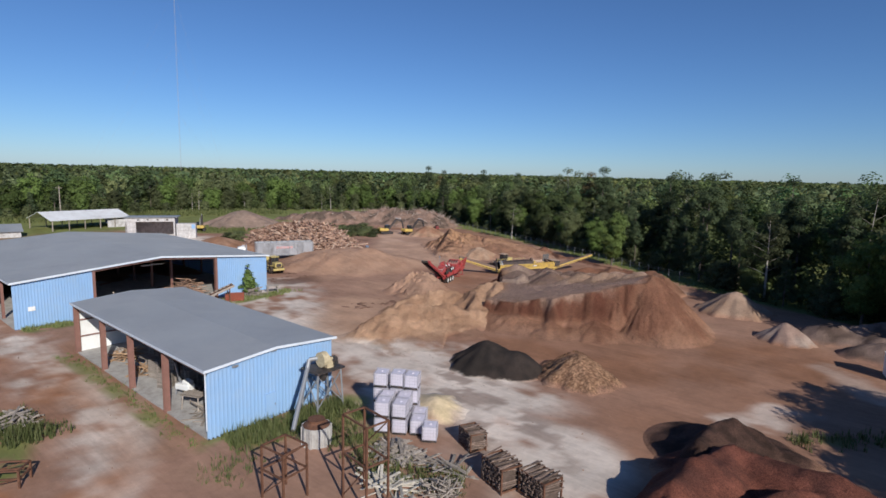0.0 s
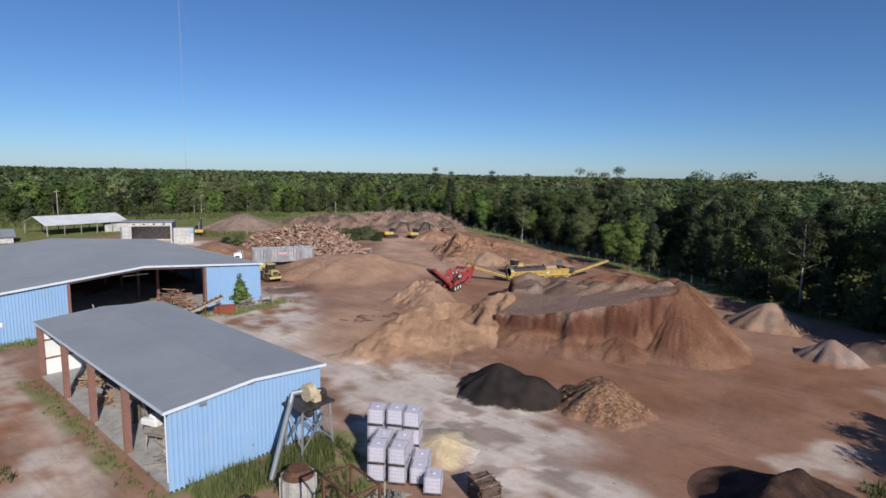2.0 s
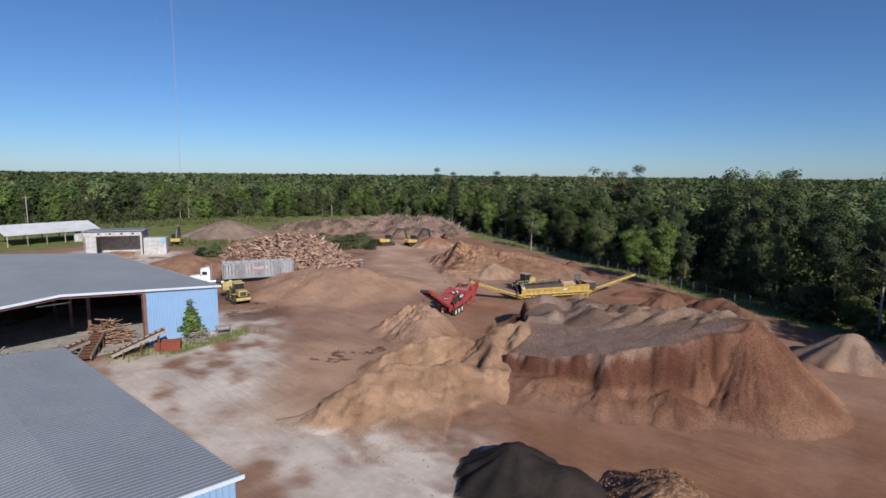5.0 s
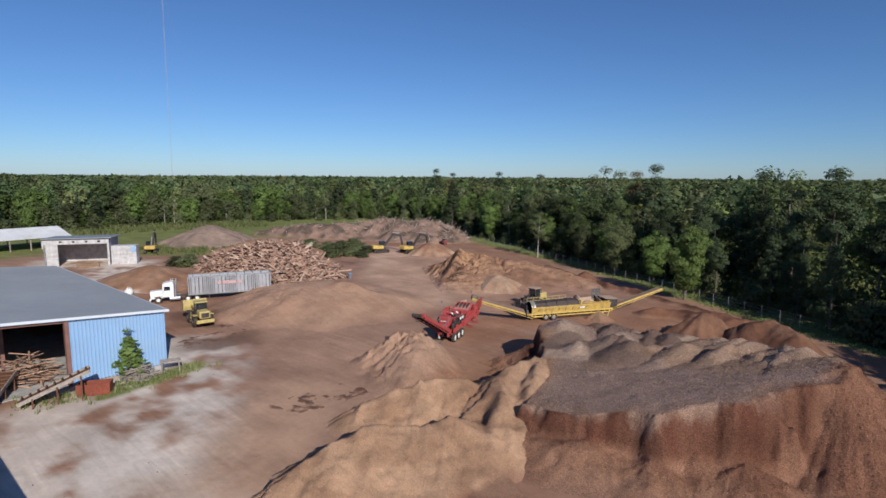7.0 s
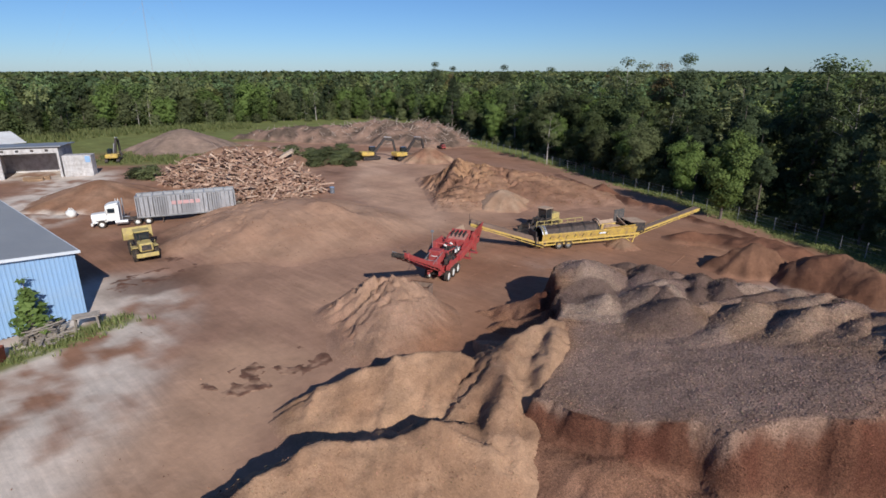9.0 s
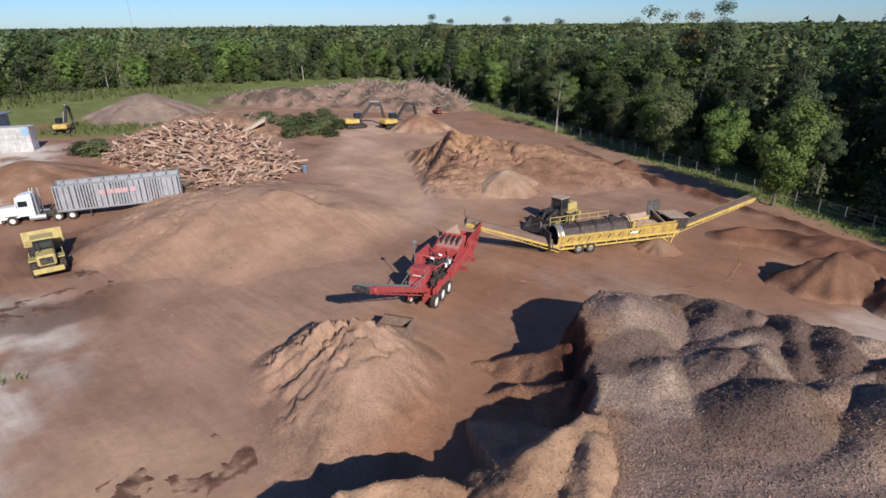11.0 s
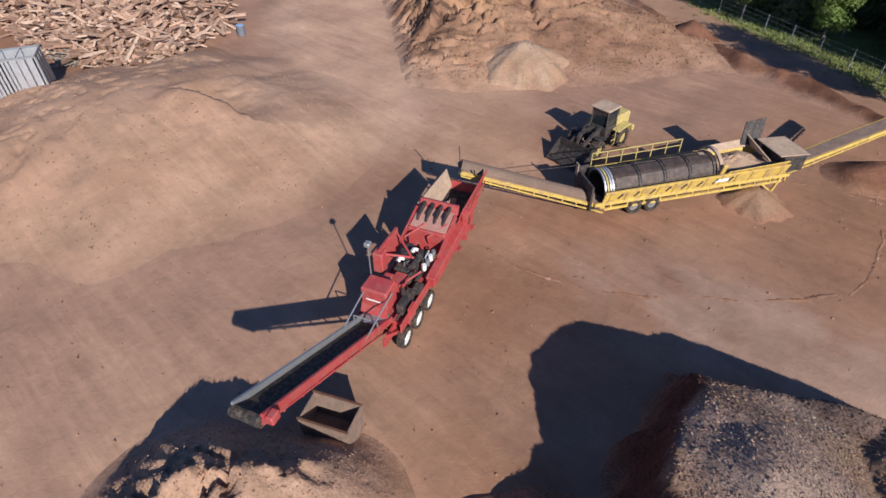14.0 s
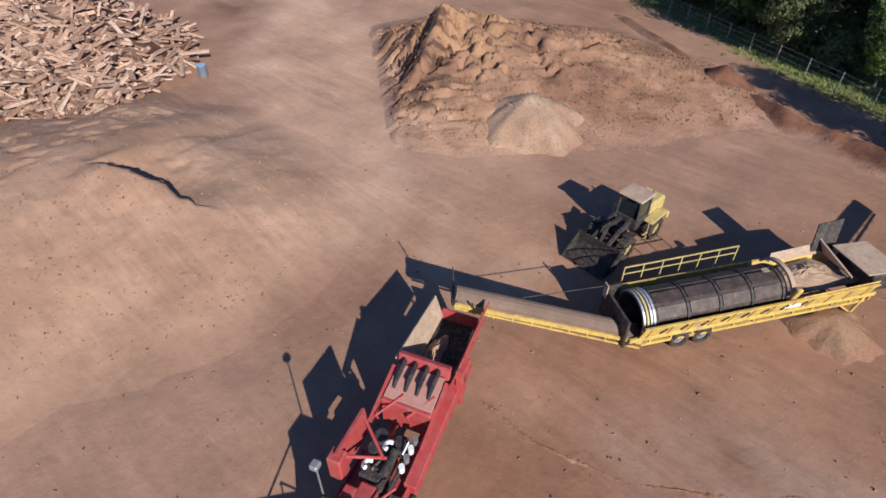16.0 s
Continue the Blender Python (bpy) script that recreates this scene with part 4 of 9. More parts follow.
height_field("red_soil_mound", -44, -22, 90, 108, 0.2, lambda x, y: 0.5 * (fractal(x, y, 0.8, 3, 143) - 0.5) + np.maximum(cone_height(x, y, -38.4, 103.4, 3.2, 1.1, 124, 1.3, (1.3, 0.9, 30)), ridge_height(x, y, [(-33.4, 103.4, 2.6), (-31, 103.6, 3.1), (-28.8, 102.0, 2.8)], 0.9, 125, 1.2, 0.6)),
             speckled(BROWN * 0.7, BROWN_LIGHT * 0.68, 2.5, 126), M_SOIL, "rust-red soil mounds behind the chip pile", "dirt mound")


def berm(x, y):
    a = ridge_height(x, y, [(-47.5, 109.5, 0.7), (-43, 112, 1.2), (-37, 111, 1.5)], 0.45, 127, 1.6, 0.4)
    b = ridge_height(x, y, [(-36, 112.5, 0.4), (-44, 117, 0.5), (-48.7, 119.2, 0.6), (-52, 120.3, 0.8), (-58.7, 122.6, 0.9), (-63.5, 125.0, 1.0), (-64.9, 125.6, 2.1), (-66.8, 127.2, 0.5), (-72, 131.5, 0.4), (-80, 137, 0.3)], 0.75, 128, 1.5)
    return np.maximum(a, b)


height_field("sawdust_heap", -56, -46, 98, 108, 0.16, lambda x, y: cone_height(x, y, -51.2, 102.7, 1.05, 0.58, 131, 0.3), speckled(np.array((0.31, 0.20, 0.142)), CHIP_TAN2 * 0.9, 1.0, 132), M_MULCH,
             "small tan chip heap fallen beneath the yellow screen", "wood chip pile")
height_field("soil_berm", -86, -24, 102, 148, 0.3, berm, speckled(BROWN, BROWN_DARK * 1.3, 2, 129), M_SOIL, "rough soil berm pushed up along the fence", "berm")


# ---- buildings ----
def ribbed_wall(bm, a, b, z0, top, depth=0.035, pitch=0.3, thick=0.12, normal=None):
    """A sheet-metal wall from a to b; top(s) gives the height s metres along. Ribs stand out on the normal's side."""
    a, b = Vector((*a, 0)), Vector((*b, 0))
    way = (b - a).normalized()
    n = Vector((way.y, -way.x, 0)) if normal is None else Vector(normal)
    length = (b - a).length
    s, marks = 0.0, []
    while s < length - 1e-6:
        for ds, off in ((0, 0), (pitch * 0.5, 0), (pitch * 0.62, depth), (pitch * 0.88, depth)):
            if s + ds < length:
                marks.append((s + ds, off))
        s += pitch
    marks.append((length, 0))
    low, high = [], []
    for s, off in marks:
        p = a + way * s + n * off
        low.append(bm.verts.new((p.x, p.y, z0)))
        high.append(bm.verts.new((p.x, p.y, top(s))))
    for i in range(len(marks) - 1):
        bm.faces.new((low[i], low[i + 1], high[i + 1], high[i]))
    back_low = [bm.verts.new((a - n * thick) + Vector((0, 0, z0))), bm.verts.new((b - n * thick) + Vector((0, 0, z0)))]
    steps = 12
    back = []
    for i in range(steps + 1):
        s = length * i / steps
        p = a + way * s - n * thick
        back.append((bm.verts.new((p.x, p.y, z0)), bm.verts.new((p.x, p.y, top(s)))))
    for i in range(steps):
        bm.faces.new((back[i + 1][0], back[i][0], back[i][1], back[i + 1][1]))
    for v in back_low:
        bm.verts.remove(v)


def roof_slope(bm, x0, x1, ya, za, yb, zb, pitch=0.3, rib=0.022, thick=0.08):
    """A ribbed roof sheet from the eave (ya, za) to the ridge (yb, zb), with ribs that run up the slope."""
    s, marks = x0, []
    while s < x1 - 1e-6:
        for ds, off in ((0, 0), (pitch * 0.66, 0), (pitch * 0.76, rib), (pitch * 0.9, rib)):
            if s + ds < x1:
                marks.append((s + ds, off))
        s += pitch
    marks.append((x1, 0))
    lo = [bm.verts.new((x, ya, za + off)) for x, off in marks]
    hi = [bm.verts.new((x, yb, zb + off)) for x, off in marks]
    for i in range(len(marks) - 1):
        bm.faces.new((lo[i], lo[i + 1], hi[i + 1], hi[i]))
    a = [bm.verts.new((x, y, z - thick)) for x, y, z in ((x0, ya, za), (x1, ya, za), (x1, yb, zb), (x0, yb, zb))]
    bm.faces.new(a[::-1])


def shed():
    """The open-fronted blue shed: gable end at x1, open side at y0."""
    x0, x1, y0, y1, yr, z0, eave, ridge = -62.1, -34.9, 26.75, 37.55, 32.15, -0.3, 5.0, 5.44
    top = thing("shed", "open-fronted blue metal shed with a grey ribbed roof", "shed", kind="structure")

    def gable(s):
        y = y0 + s
        return eave + (ridge - eave) * (1 - abs(y - yr) / (yr - y0)) - 0.05

    bm = bmesh.new()
    ribbed_wall(bm, (x1, y0), (x1, y1), z0, gable, normal=(1, 0, 0))
    part("gable_wall", bm, M_BLUE, top, "light blue ribbed gable wall")
    bm = bmesh.new()
    ribbed_wall(bm, (x1, y1), (x0, y1), z0, lambda s: eave - 0.05, normal=(0, 1, 0))
    part("back_wall", bm, M_BLUE, top)
    bm = bmesh.new()
    ribbed_wall(bm, (x0, y1), (x0, y0 + 0.2), z0, lambda s: gable(y1 - y0 - s), normal=(-1, 0, 0))
    part("end_wall", bm, M_WHITE, top, "white inner face of the end wall")
    for a, b in (((y0 - 0.25, eave), (yr, ridge)), ((y1 + 0.25, eave), (yr, ridge))):
        bm = bmesh.new()
        roof_slope(bm, x0 - 0.2, x1 + 0.25, a[0], a[1], b[0], b[1])
        part("roof_slope", bm, M_ROOF, top, "grey ribbed metal roof sheet")
    bm = bmesh.new()
    put_beam(bm, (x1 + 0.3, y0 - 0.3, eave - 0.04), (x1 + 0.3, yr, ridge - 0.04), 0.06, 0.2)
    put_beam(bm, (x1 + 0.3, y1 + 0.3, eave - 0.04), (x1 + 0.3, yr, ridge - 0.04), 0.06, 0.2)
    part("gable_trim", bm, M_TRIM, top, "white rake trim")
    bm = bmesh.new()
    put_beam(bm, (x0 - 0.2, y0 - 0.28, eave - 0.06), (x1 + 0.3, y0 - 0.28, eave - 0.06), 0.08, 0.16)
    part("eave_trim", bm, M_TRIM, top)
    bm = bmesh.new()
    put_beam(bm, (x0, y0, eave - 0.3), (x1, y0, eave - 0.3), 0.12, 0.28)
    part("eave_beam", bm, M_STEEL_RED, top, "dark red steel eave beam")
    for x in (-61.9, -54.7, -48.3, -41.6):
        bm = bmesh.new()
        put_box(bm, (0.06, 0.42, eave - z0 - 0.3), (x - 0.14, y0 + 0.1, (eave + z0 - 0.3) / 2))
        put_box(bm, (0.06, 0.42, eave - z0 - 0.3), (x + 0.14, y0 + 0.1, (eave + z0 - 0.3) / 2))
        put_box(bm, (0.26, 0.05, eave - z0 - 0.3), (x, y0 + 0.1, (eave + z0 - 0.3) / 2))
        part("column", bm, M_STEEL_RED, top, "rust-red steel column")
        bm = bmesh.new()
        put_beam(bm, (x, y0 + 0.2, eave - 0.25), (x, yr, ridge - 0.25), 0.14, 0.3)
        put_beam(bm, (x, y1 - 0.2, eave - 0.25), (x, yr, ridge - 0.25), 0.14, 0.3)
        part("rafter", bm, M_STEEL_RED, top)
    for z in (1.5, 3.2):
        bm = bmesh.new()
        put_beam(bm, (x0 + 0.2, y0 + 0.3, z), (x0 + 0.2, y1, z), 0.1, 0.12)
        part("girt", bm, M_STEEL_RED, top)
    bm = bmesh.new()
    put_box(bm, (0.08, 0.95, 2.05), (x1 + 0.05, 31.7, 0.85), bevel=0.01)
    door = part("door", bm, M_BLUE, top, "plain blue metal door")
    bm = bmesh.new()
    put_box(bm, (0.06, 0.06, 0.16), (x1 + 0.12, 32.05, 0.9))
    part("door_handle", bm, M_GREY, door)
    for y, z in ((28.85, 4.75), (32.0, 5.2)):
        bm = bmesh.new()
        put_box(bm, (0.14, 0.45, 0.16), (x1 + 0.13, y, z), bevel=0.02)
        part("wall_lamp", bm, M_GREY, top, "small grey flood lamp")
    bm = bmesh.new()
    put_box(bm, (x1 - x0, y1 - y0, 0.3), ((x0 + x1) / 2, (y0 + y1) / 2, -0.2))
    part("floor_slab", bm, M_CONCRETE, top, "dusty concrete floor slab")
    bm = bmesh.new()
    put_tube(bm, (x1 + 0.05, y0 - 0.1, eave - 0.2), (x1 + 0.05, y0 - 0.1, 0.6), 0.05, 8)
    part("downpipe", bm, M_TRIM, top)
    return top


def big_building():
    """The wide blue building with a tall open bay in its gable end."""
    x0, x1, y0, y1, yr, z0, eave, ridge = -113.5, -75.3, 24.5, 56.75, 40.8, -1.2, 5.34, 6.75
    top = thing("warehouse", "large blue metal warehouse with a wide open bay", "warehouse", kind="structure")

    def gable(y):
        return eave + (ridge - eave) * (1 - abs(y - yr) / (yr - y0)) - 0.05

    d0, d1 = 32.7, 48.5
    for a, b in ((y0, d0), (d1, y1)):
        bm = bmesh.new()
        ribbed_wall(bm, (x1, a), (x1, b), z0, lambda s, a=a: gable(a + s), normal=(1, 0, 0))
        part("gable_wall", bm, M_BLUE, top, "light blue ribbed gable wall")
    for y in (y1,):
        bm = bmesh.new()
        ribbed_wall(bm, (x1, y), (x0, y), z0, lambda s: eave - 0.05, normal=(0, 1, 0))
        part("side_wall", bm, M_BLUE, top)
    bm = bmesh.new()
    ribbed_wall(bm, (x0, y1), (x0, y0), z0, lambda s: gable(y1 - s), normal=(-1, 0, 0))
    part("end_wall", bm, M_BLUE, top)
    bm = bmesh.new()
    ribbed_wall(bm, (x0, y0), (x1 - 12, y0), z0, lambda s: eave - 0.05, normal=(0, -1, 0))
    part("side_wall", bm, M_BLUE, top)
    for a in (y0 - 0.3, y1 + 0.3):
        bm = bmesh.new()
        roof_slope(bm, x0 - 0.3, x1 + 0.35, a, eave, yr, ridge, pitch=0.4, rib=0.025)
        part("roof_slope", bm, M_ROOF, top, "grey ribbed metal roof sheet")
        bm = bmesh.new()
        put_beam(bm, (x1 + 0.4, a, eave - 0.04), (x1 + 0.4, yr, ridge - 0.04), 0.06, 0.24)
        part("gable_trim", bm, M_TRIM, top)
        bm = bmesh.new()
        put_beam(bm, (x0 - 0.3, a, eave - 0.06), (x1 + 0.4, a, eave - 0.06), 0.08, 0.16)
        part("eave_trim", bm, M_TRIM, top)
    for y in (d0, d1):
        bm = bmesh.new()
        put_box(bm, (0.5, 0.3, gable(y) - z0), (x1 - 0.1, y, (gable(y) + z0) / 2))
        part("bay_jamb", bm, M_STEEL_RED, top, "dark red steel jamb")
    bm = bmesh.new()
    for a, b in ((d0, yr), (d1, yr)):
        put_beam(bm, (x1 - 0.1, a, gable(a) - 0.22), (x1 - 0.1, b, gable(b) - 0.22), 0.3, 0.35)
    part("bay_header", bm, M_STEEL_RED, top)
    for x in (-82, -89, -96, -103):
        bm = bmesh.new()
        put_beam(bm, (x, y0 + 0.2, eave - 0.35), (x, yr, ridge - 0.35), 0.2, 0.5)
        put_beam(bm, (x, y1 - 0.2, eave - 0.35), (x, yr, ridge - 0.35), 0.2, 0.5)
        part("rafter", bm, M_STEEL_RED, top)
        for y in (y0 + 0.35, 45.0, y1 - 0.35):
            bm = bmesh.new()
            put_box(bm, (0.25, 0.3, gable(y) - z0 - 0.3), (x, y, (gable(y) + z0 - 0.3) / 2))
            part("column", bm, M_STEEL_RED, top)
    bm = bmesh.new()
    put_box(bm, (x1 - x0, y1 - y0, 0.3), ((x0 + x1) / 2, (y0 + y1) / 2, -0.22))
    part("floor_slab", bm, M_CONCRETE, top)
    bm = bmesh.new()
    put_box(bm, (0.05, 0.7, 0.5), (x1 + 0.06, 26.2, 2.1))
    part("sign_plate", bm, M_WHITE, top)
    bm = bmesh.new()
    put_tube(bm, (-78.5, 39.5, 5.2), (-78.5, 42.5, 5.2), 0.06, 6)
    part("tube_lamp", bm, M_WHITE, top, "white fluorescent tube, off")
    return top


shed()
big_building()


# ---- trees ----
def leaf_cloud(rng, centres, per, size, squash=0.8, heart=None):
    """Small tilted leaf clumps about blob centres (x, y, z, r): returns vertices and faces."""
    vs, count = [], 0
    for cx, cy, cz, r in centres:
        n = max(6, int(per * r * r))
        p = rng.normal(size=(n, 3)) * 0.62
        p[:, 2] = p[:, 2] * 0.8 + 0.12
        far = np.linalg.norm(p, axis=1)[:, None] + 1e-6
        d = p / far
        p = p * np.minimum(1.0, 1.08 / far)
        p = p * r * np.array((1, 1, squash)) + (cx, cy, cz)
        nrm = d * 0.8 + rng.normal(size=(n, 3)) * 0.45 + (0, 0, 0.35)
        if heart is not None:
            away = p - np.array(heart)
            nrm = nrm + 0.9 * away / (np.linalg.norm(away, axis=1)[:, None] + 1e-6)
        nrm /= np.linalg.norm(nrm, axis=1)[:, None]
        t = np.cross(nrm, rng.normal(size=(n, 3)))
        t /= np.linalg.norm(t, axis=1)[:, None] + 1e-9
        b = np.cross(nrm, t)
        s = size * rng.uniform(0.55, 1.35, n)[:, None]
        tri = np.stack([p - t * s - b * s * 0.6, p + t * s - b * s * 0.45, p + b * s * rng.uniform(0.7, 1.2, n)[:, None]], 1)
        vs.append(tri.reshape(-1, 3))
        count += n
    return np.concatenate(vs), np.arange(count * 3).reshape(count, 3)


def mesh_of(name, vs, fs, material):
    me = bpy.data.meshes.new(name)
    me.from_pydata(np.asarray(vs).tolist(), [], np.asarray(fs).tolist())
    me.materials.append(material)
    return me


def tree_blobs(rng, kind, height):
    """Limbs as (start, tip, thickness) and leaf blobs for a tree of that kind."""
    lean = rng.normal(size=2) * 0.02 * height
    r0 = 0.011 * height + 0.05
    start = {"broad": 0.16, "pine": 0.22, "sparse": 0.42, "bush": 0.02, "loblolly": 0.62}[kind]
    count = {"broad": 30, "pine": 44, "sparse": 16, "bush": 14, "loblolly": 16}[kind]
    limbs, blobs = [], []
    for k in range(count):
        f = start + (0.97 - start) * (k + rng.uniform(0, 0.9)) / count
        u = (f - start) / (1 - start)
        ang = k * 2.4 + rng.uniform(-0.6, 0.6)
        if kind == "pine":
            reach, rise, r = height * 0.19 * (1.03 - u) ** 0.9 * rng.uniform(0.55, 1.1), -0.01 * height, height * rng.uniform(0.032, 0.058) * (1.25 - 0.5 * u)
        elif kind == "loblolly":
            reach, rise, r = height * 0.13 * math.sin(math.pi * (0.2 + 0.75 * u)) * rng.uniform(0.4, 1.2), 0.03 * height, height * rng.uniform(0.045, 0.075)
        elif kind == "broad":
            reach, rise, r = height * 0.24 * math.sin(math.pi * min(1, 0.25 + 0.72 * (1 - u))) ** 0.6 * rng.uniform(0.4, 1.1), 0.05 * height, height * rng.uniform(0.065, 0.115)
        elif kind == "bush":
            reach, rise, r = height * 0.42 * (1.05 - 0.6 * u) * rng.uniform(0.3, 1.1), 0.05 * height, height * rng.uniform(0.16, 0.24)
        else:
            reach, rise, r = height * 0.2 * rng.uniform(0.3, 1.1), 0.09 * height, height * rng.uniform(0.05, 0.09)
        c = Vector((lean[0] * f * f, lean[1] * f * f, height * 0.93 * max(start * 0.8, f - 0.1)))
        tip = c + Vector((math.cos(ang) * reach, math.sin(ang) * reach, rise))
        limbs.append((c, tip, r0 * 0.32 * (1.1 - f)))
        blobs.append((tip.x, tip.y, tip.z + r * 0.2, r))
        if kind in ("broad", "bush"):
            blobs.append((tip.x * 0.55 + rng.normal() * 0.4, tip.y * 0.55 + rng.normal() * 0.4, tip.z + r * rng.uniform(-0.6, 0.7), r * 0.85))
    blobs.append((lean[0], lean[1], height * 0.95, height * (0.05 if kind == "pine" else 0.07)))
    return lean, r0, limbs, blobs


def tree(kind, height, seed, leaf, bark, leaf_size=0.3, density=60, label="", bare=0.0, fine=False):
    """A tapered trunk with limbs and a ragged crown."""
    rng = np.random.default_rng(seed)
    top = thing("tree", label, "tree", group="woodland trees")
    lean, r0, limbs, blobs = tree_blobs(rng, kind, height)
    bm = bmesh.new()
    pts = [Vector((lean[0] * (k / 6) ** 2, lean[1] * (k / 6) ** 2, height * 0.93 * k / 6)) for k in range(7)]
    for k in range(6):
        put_tube(bm, pts[k], pts[k + 1], r0 * (1 - k / 6.6), 6, r0 * (1 - (k + 1) / 6.6), False)
    for a, b, r in limbs:
        put_tube(bm, a, b, r, 4, 0.02, False)
    part("trunk", bm, bark, top)
    blobs = [b for b in blobs if rng.uniform() >= bare]
    vs, fs = leaf_cloud(rng, blobs, density * (3.2 if fine else 0.95), leaf_size * (0.5 if fine else 0.95), 0.75, (lean[0], lean[1], height * 0.55))
    crown = new("crown", mesh_of("crown", vs, fs, leaf))
    crown.parent = top
    return top


def tree_kinds(fine):
    """The kinds of tree in these woods; the fine ones stand where the camera comes near."""
    return [
        (tree("broad", 15, 1, M_LEAF if fine else M_LEAF_LIGHT, M_BARK, label="leafy green broadleaf tree at the edge of the woods", fine=fine), 15, 3),
        (tree("broad", 13, 2, M_LEAF_OLIVE, M_BARK, 0.28, 62, label="olive green broadleaf tree in the woods", fine=fine), 13, 2),
        (tree("broad", 14, 3, M_LEAF if fine else M_LEAF_LIGHT, M_BARK, 0.32, 52, label="dense green broadleaf tree in the woods", fine=fine), 14, 3),
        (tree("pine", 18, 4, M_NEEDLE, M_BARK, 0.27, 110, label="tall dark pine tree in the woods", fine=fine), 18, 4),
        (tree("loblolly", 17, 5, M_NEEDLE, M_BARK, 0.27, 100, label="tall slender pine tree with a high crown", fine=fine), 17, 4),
        (tree("sparse", 16, 6, M_LEAF_OLIVE, M_BARK_PALE, 0.3, 48, label="thin pale-barked tree with a sparse crown", bare=0.2, fine=fine), 16, 1),
        (tree("broad", 12, 7, M_LEAF_LIGHT, M_BARK, 0.26, 75, label="bright green young broadleaf tree", fine=fine), 12, 1),
        (tree("loblolly", 18, 8, M_LEAF_BROWN, M_BARK, 0.28, 70, label="browning pine tree among green trees", fine=fine), 18, 0.15),
    ]


PROTO = tree_kinds(False)
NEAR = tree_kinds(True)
BUSH = tree("bush", 4.5, 9, M_LEAF_OLIVE, M_BARK, 0.2, 90, label="olive green scrub bush at the edge of the woods")
tagged(BUSH, category="bush", group="scrub bushes")
for k, (ob, h, w) in enumerate(PROTO + NEAR):
    ob.location = (-60 - 9 * k, 240 + 6 * (k % 3), gz(-60 - 9 * k, 240))
BUSH.location = (-224, 60, gz(-224, 60))

# edge of the woods, from the far left round the back to the right
EDGE = [(-216, -60), (-222, -10), (-227, 40), (-231, 92), (-233, 128), (-222, 172), (-206, 208), (-170, 206), (-151, 190), (-122, 172.5), (-87, 154), (-66, 142), (-54, 134.5), (-39, 125.5), (-28, 119), (-17, 109.5), (-8, 103), (1, 99.5), (8, 93), (14, 87.5), (30, 84), (60, 84), (110, 84)]


def edge_points(step, rng):
    out = []
    for (ax, ay), (bx, by) in zip(EDGE, EDGE[1:]):
        length = math.hypot(bx - ax, by - ay)
        n = max(1, round(length / step))
        nx, ny = -(by - ay) / length, (bx - ax) / length
        if nx * (ax + 80) + ny * (ay - 70) < 0:
            nx, ny = -nx, -ny
        for k in range(n):
            t = (k + rng.uniform(0.1, 0.9)) / n
            out.append((ax + (bx - ax) * t, ay + (by - ay) * t, nx, ny))
    return out


rng = np.random.default_rng(77)
weights = np.array([w for *_, w in PROTO], float)
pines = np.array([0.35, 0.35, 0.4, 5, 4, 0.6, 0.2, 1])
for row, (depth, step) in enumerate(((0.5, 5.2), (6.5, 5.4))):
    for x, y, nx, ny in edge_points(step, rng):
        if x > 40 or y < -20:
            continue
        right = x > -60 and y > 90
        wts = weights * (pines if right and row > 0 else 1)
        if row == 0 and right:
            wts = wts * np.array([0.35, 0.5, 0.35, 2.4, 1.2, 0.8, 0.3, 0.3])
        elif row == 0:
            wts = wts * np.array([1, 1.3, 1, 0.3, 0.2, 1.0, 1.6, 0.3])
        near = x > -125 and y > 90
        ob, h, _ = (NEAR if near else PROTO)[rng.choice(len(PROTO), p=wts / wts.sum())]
        d = depth + rng.uniform(-1.5, 3.0)
        px, py = x + nx * d, y + ny * d
        want = rng.uniform(8, 14) if row == 0 else rng.uniform(11.5, 17.8)
        if right:
            want = rng.uniform(9, 16.5) if row == 0 else rng.uniform(14.0, 20.6)
        elif x < -84:
            want *= 0.94
        s = want / h
        copy_thing(ob, Matrix.Translation((px, py, gz(px, py) - 0.1)) @ Matrix.Rotation(rng.uniform(0, 6.28), 4, "Z") @ Matrix.Diagonal((s, s, s, 1)))
for x, y, nx, ny in edge_points(9.0, rng):
    if x > 30 or y < 0:
        continue
    d = rng.uniform(-4.5, -1.0) if x < -150 else rng.uniform(-1.5, 0.5)
    s = rng.uniform(0.45, 1.1)
    px, py = x + nx * d, y + ny * d
    copy_thing(BUSH, Matrix.Translation((px, py, gz(px, py) - 0.05)) @ Matrix.Rotation(rng.uniform(0, 6.28), 4, "Z") @ Matrix.Diagonal((s * 1.2, s * 1.2, s, 1)))

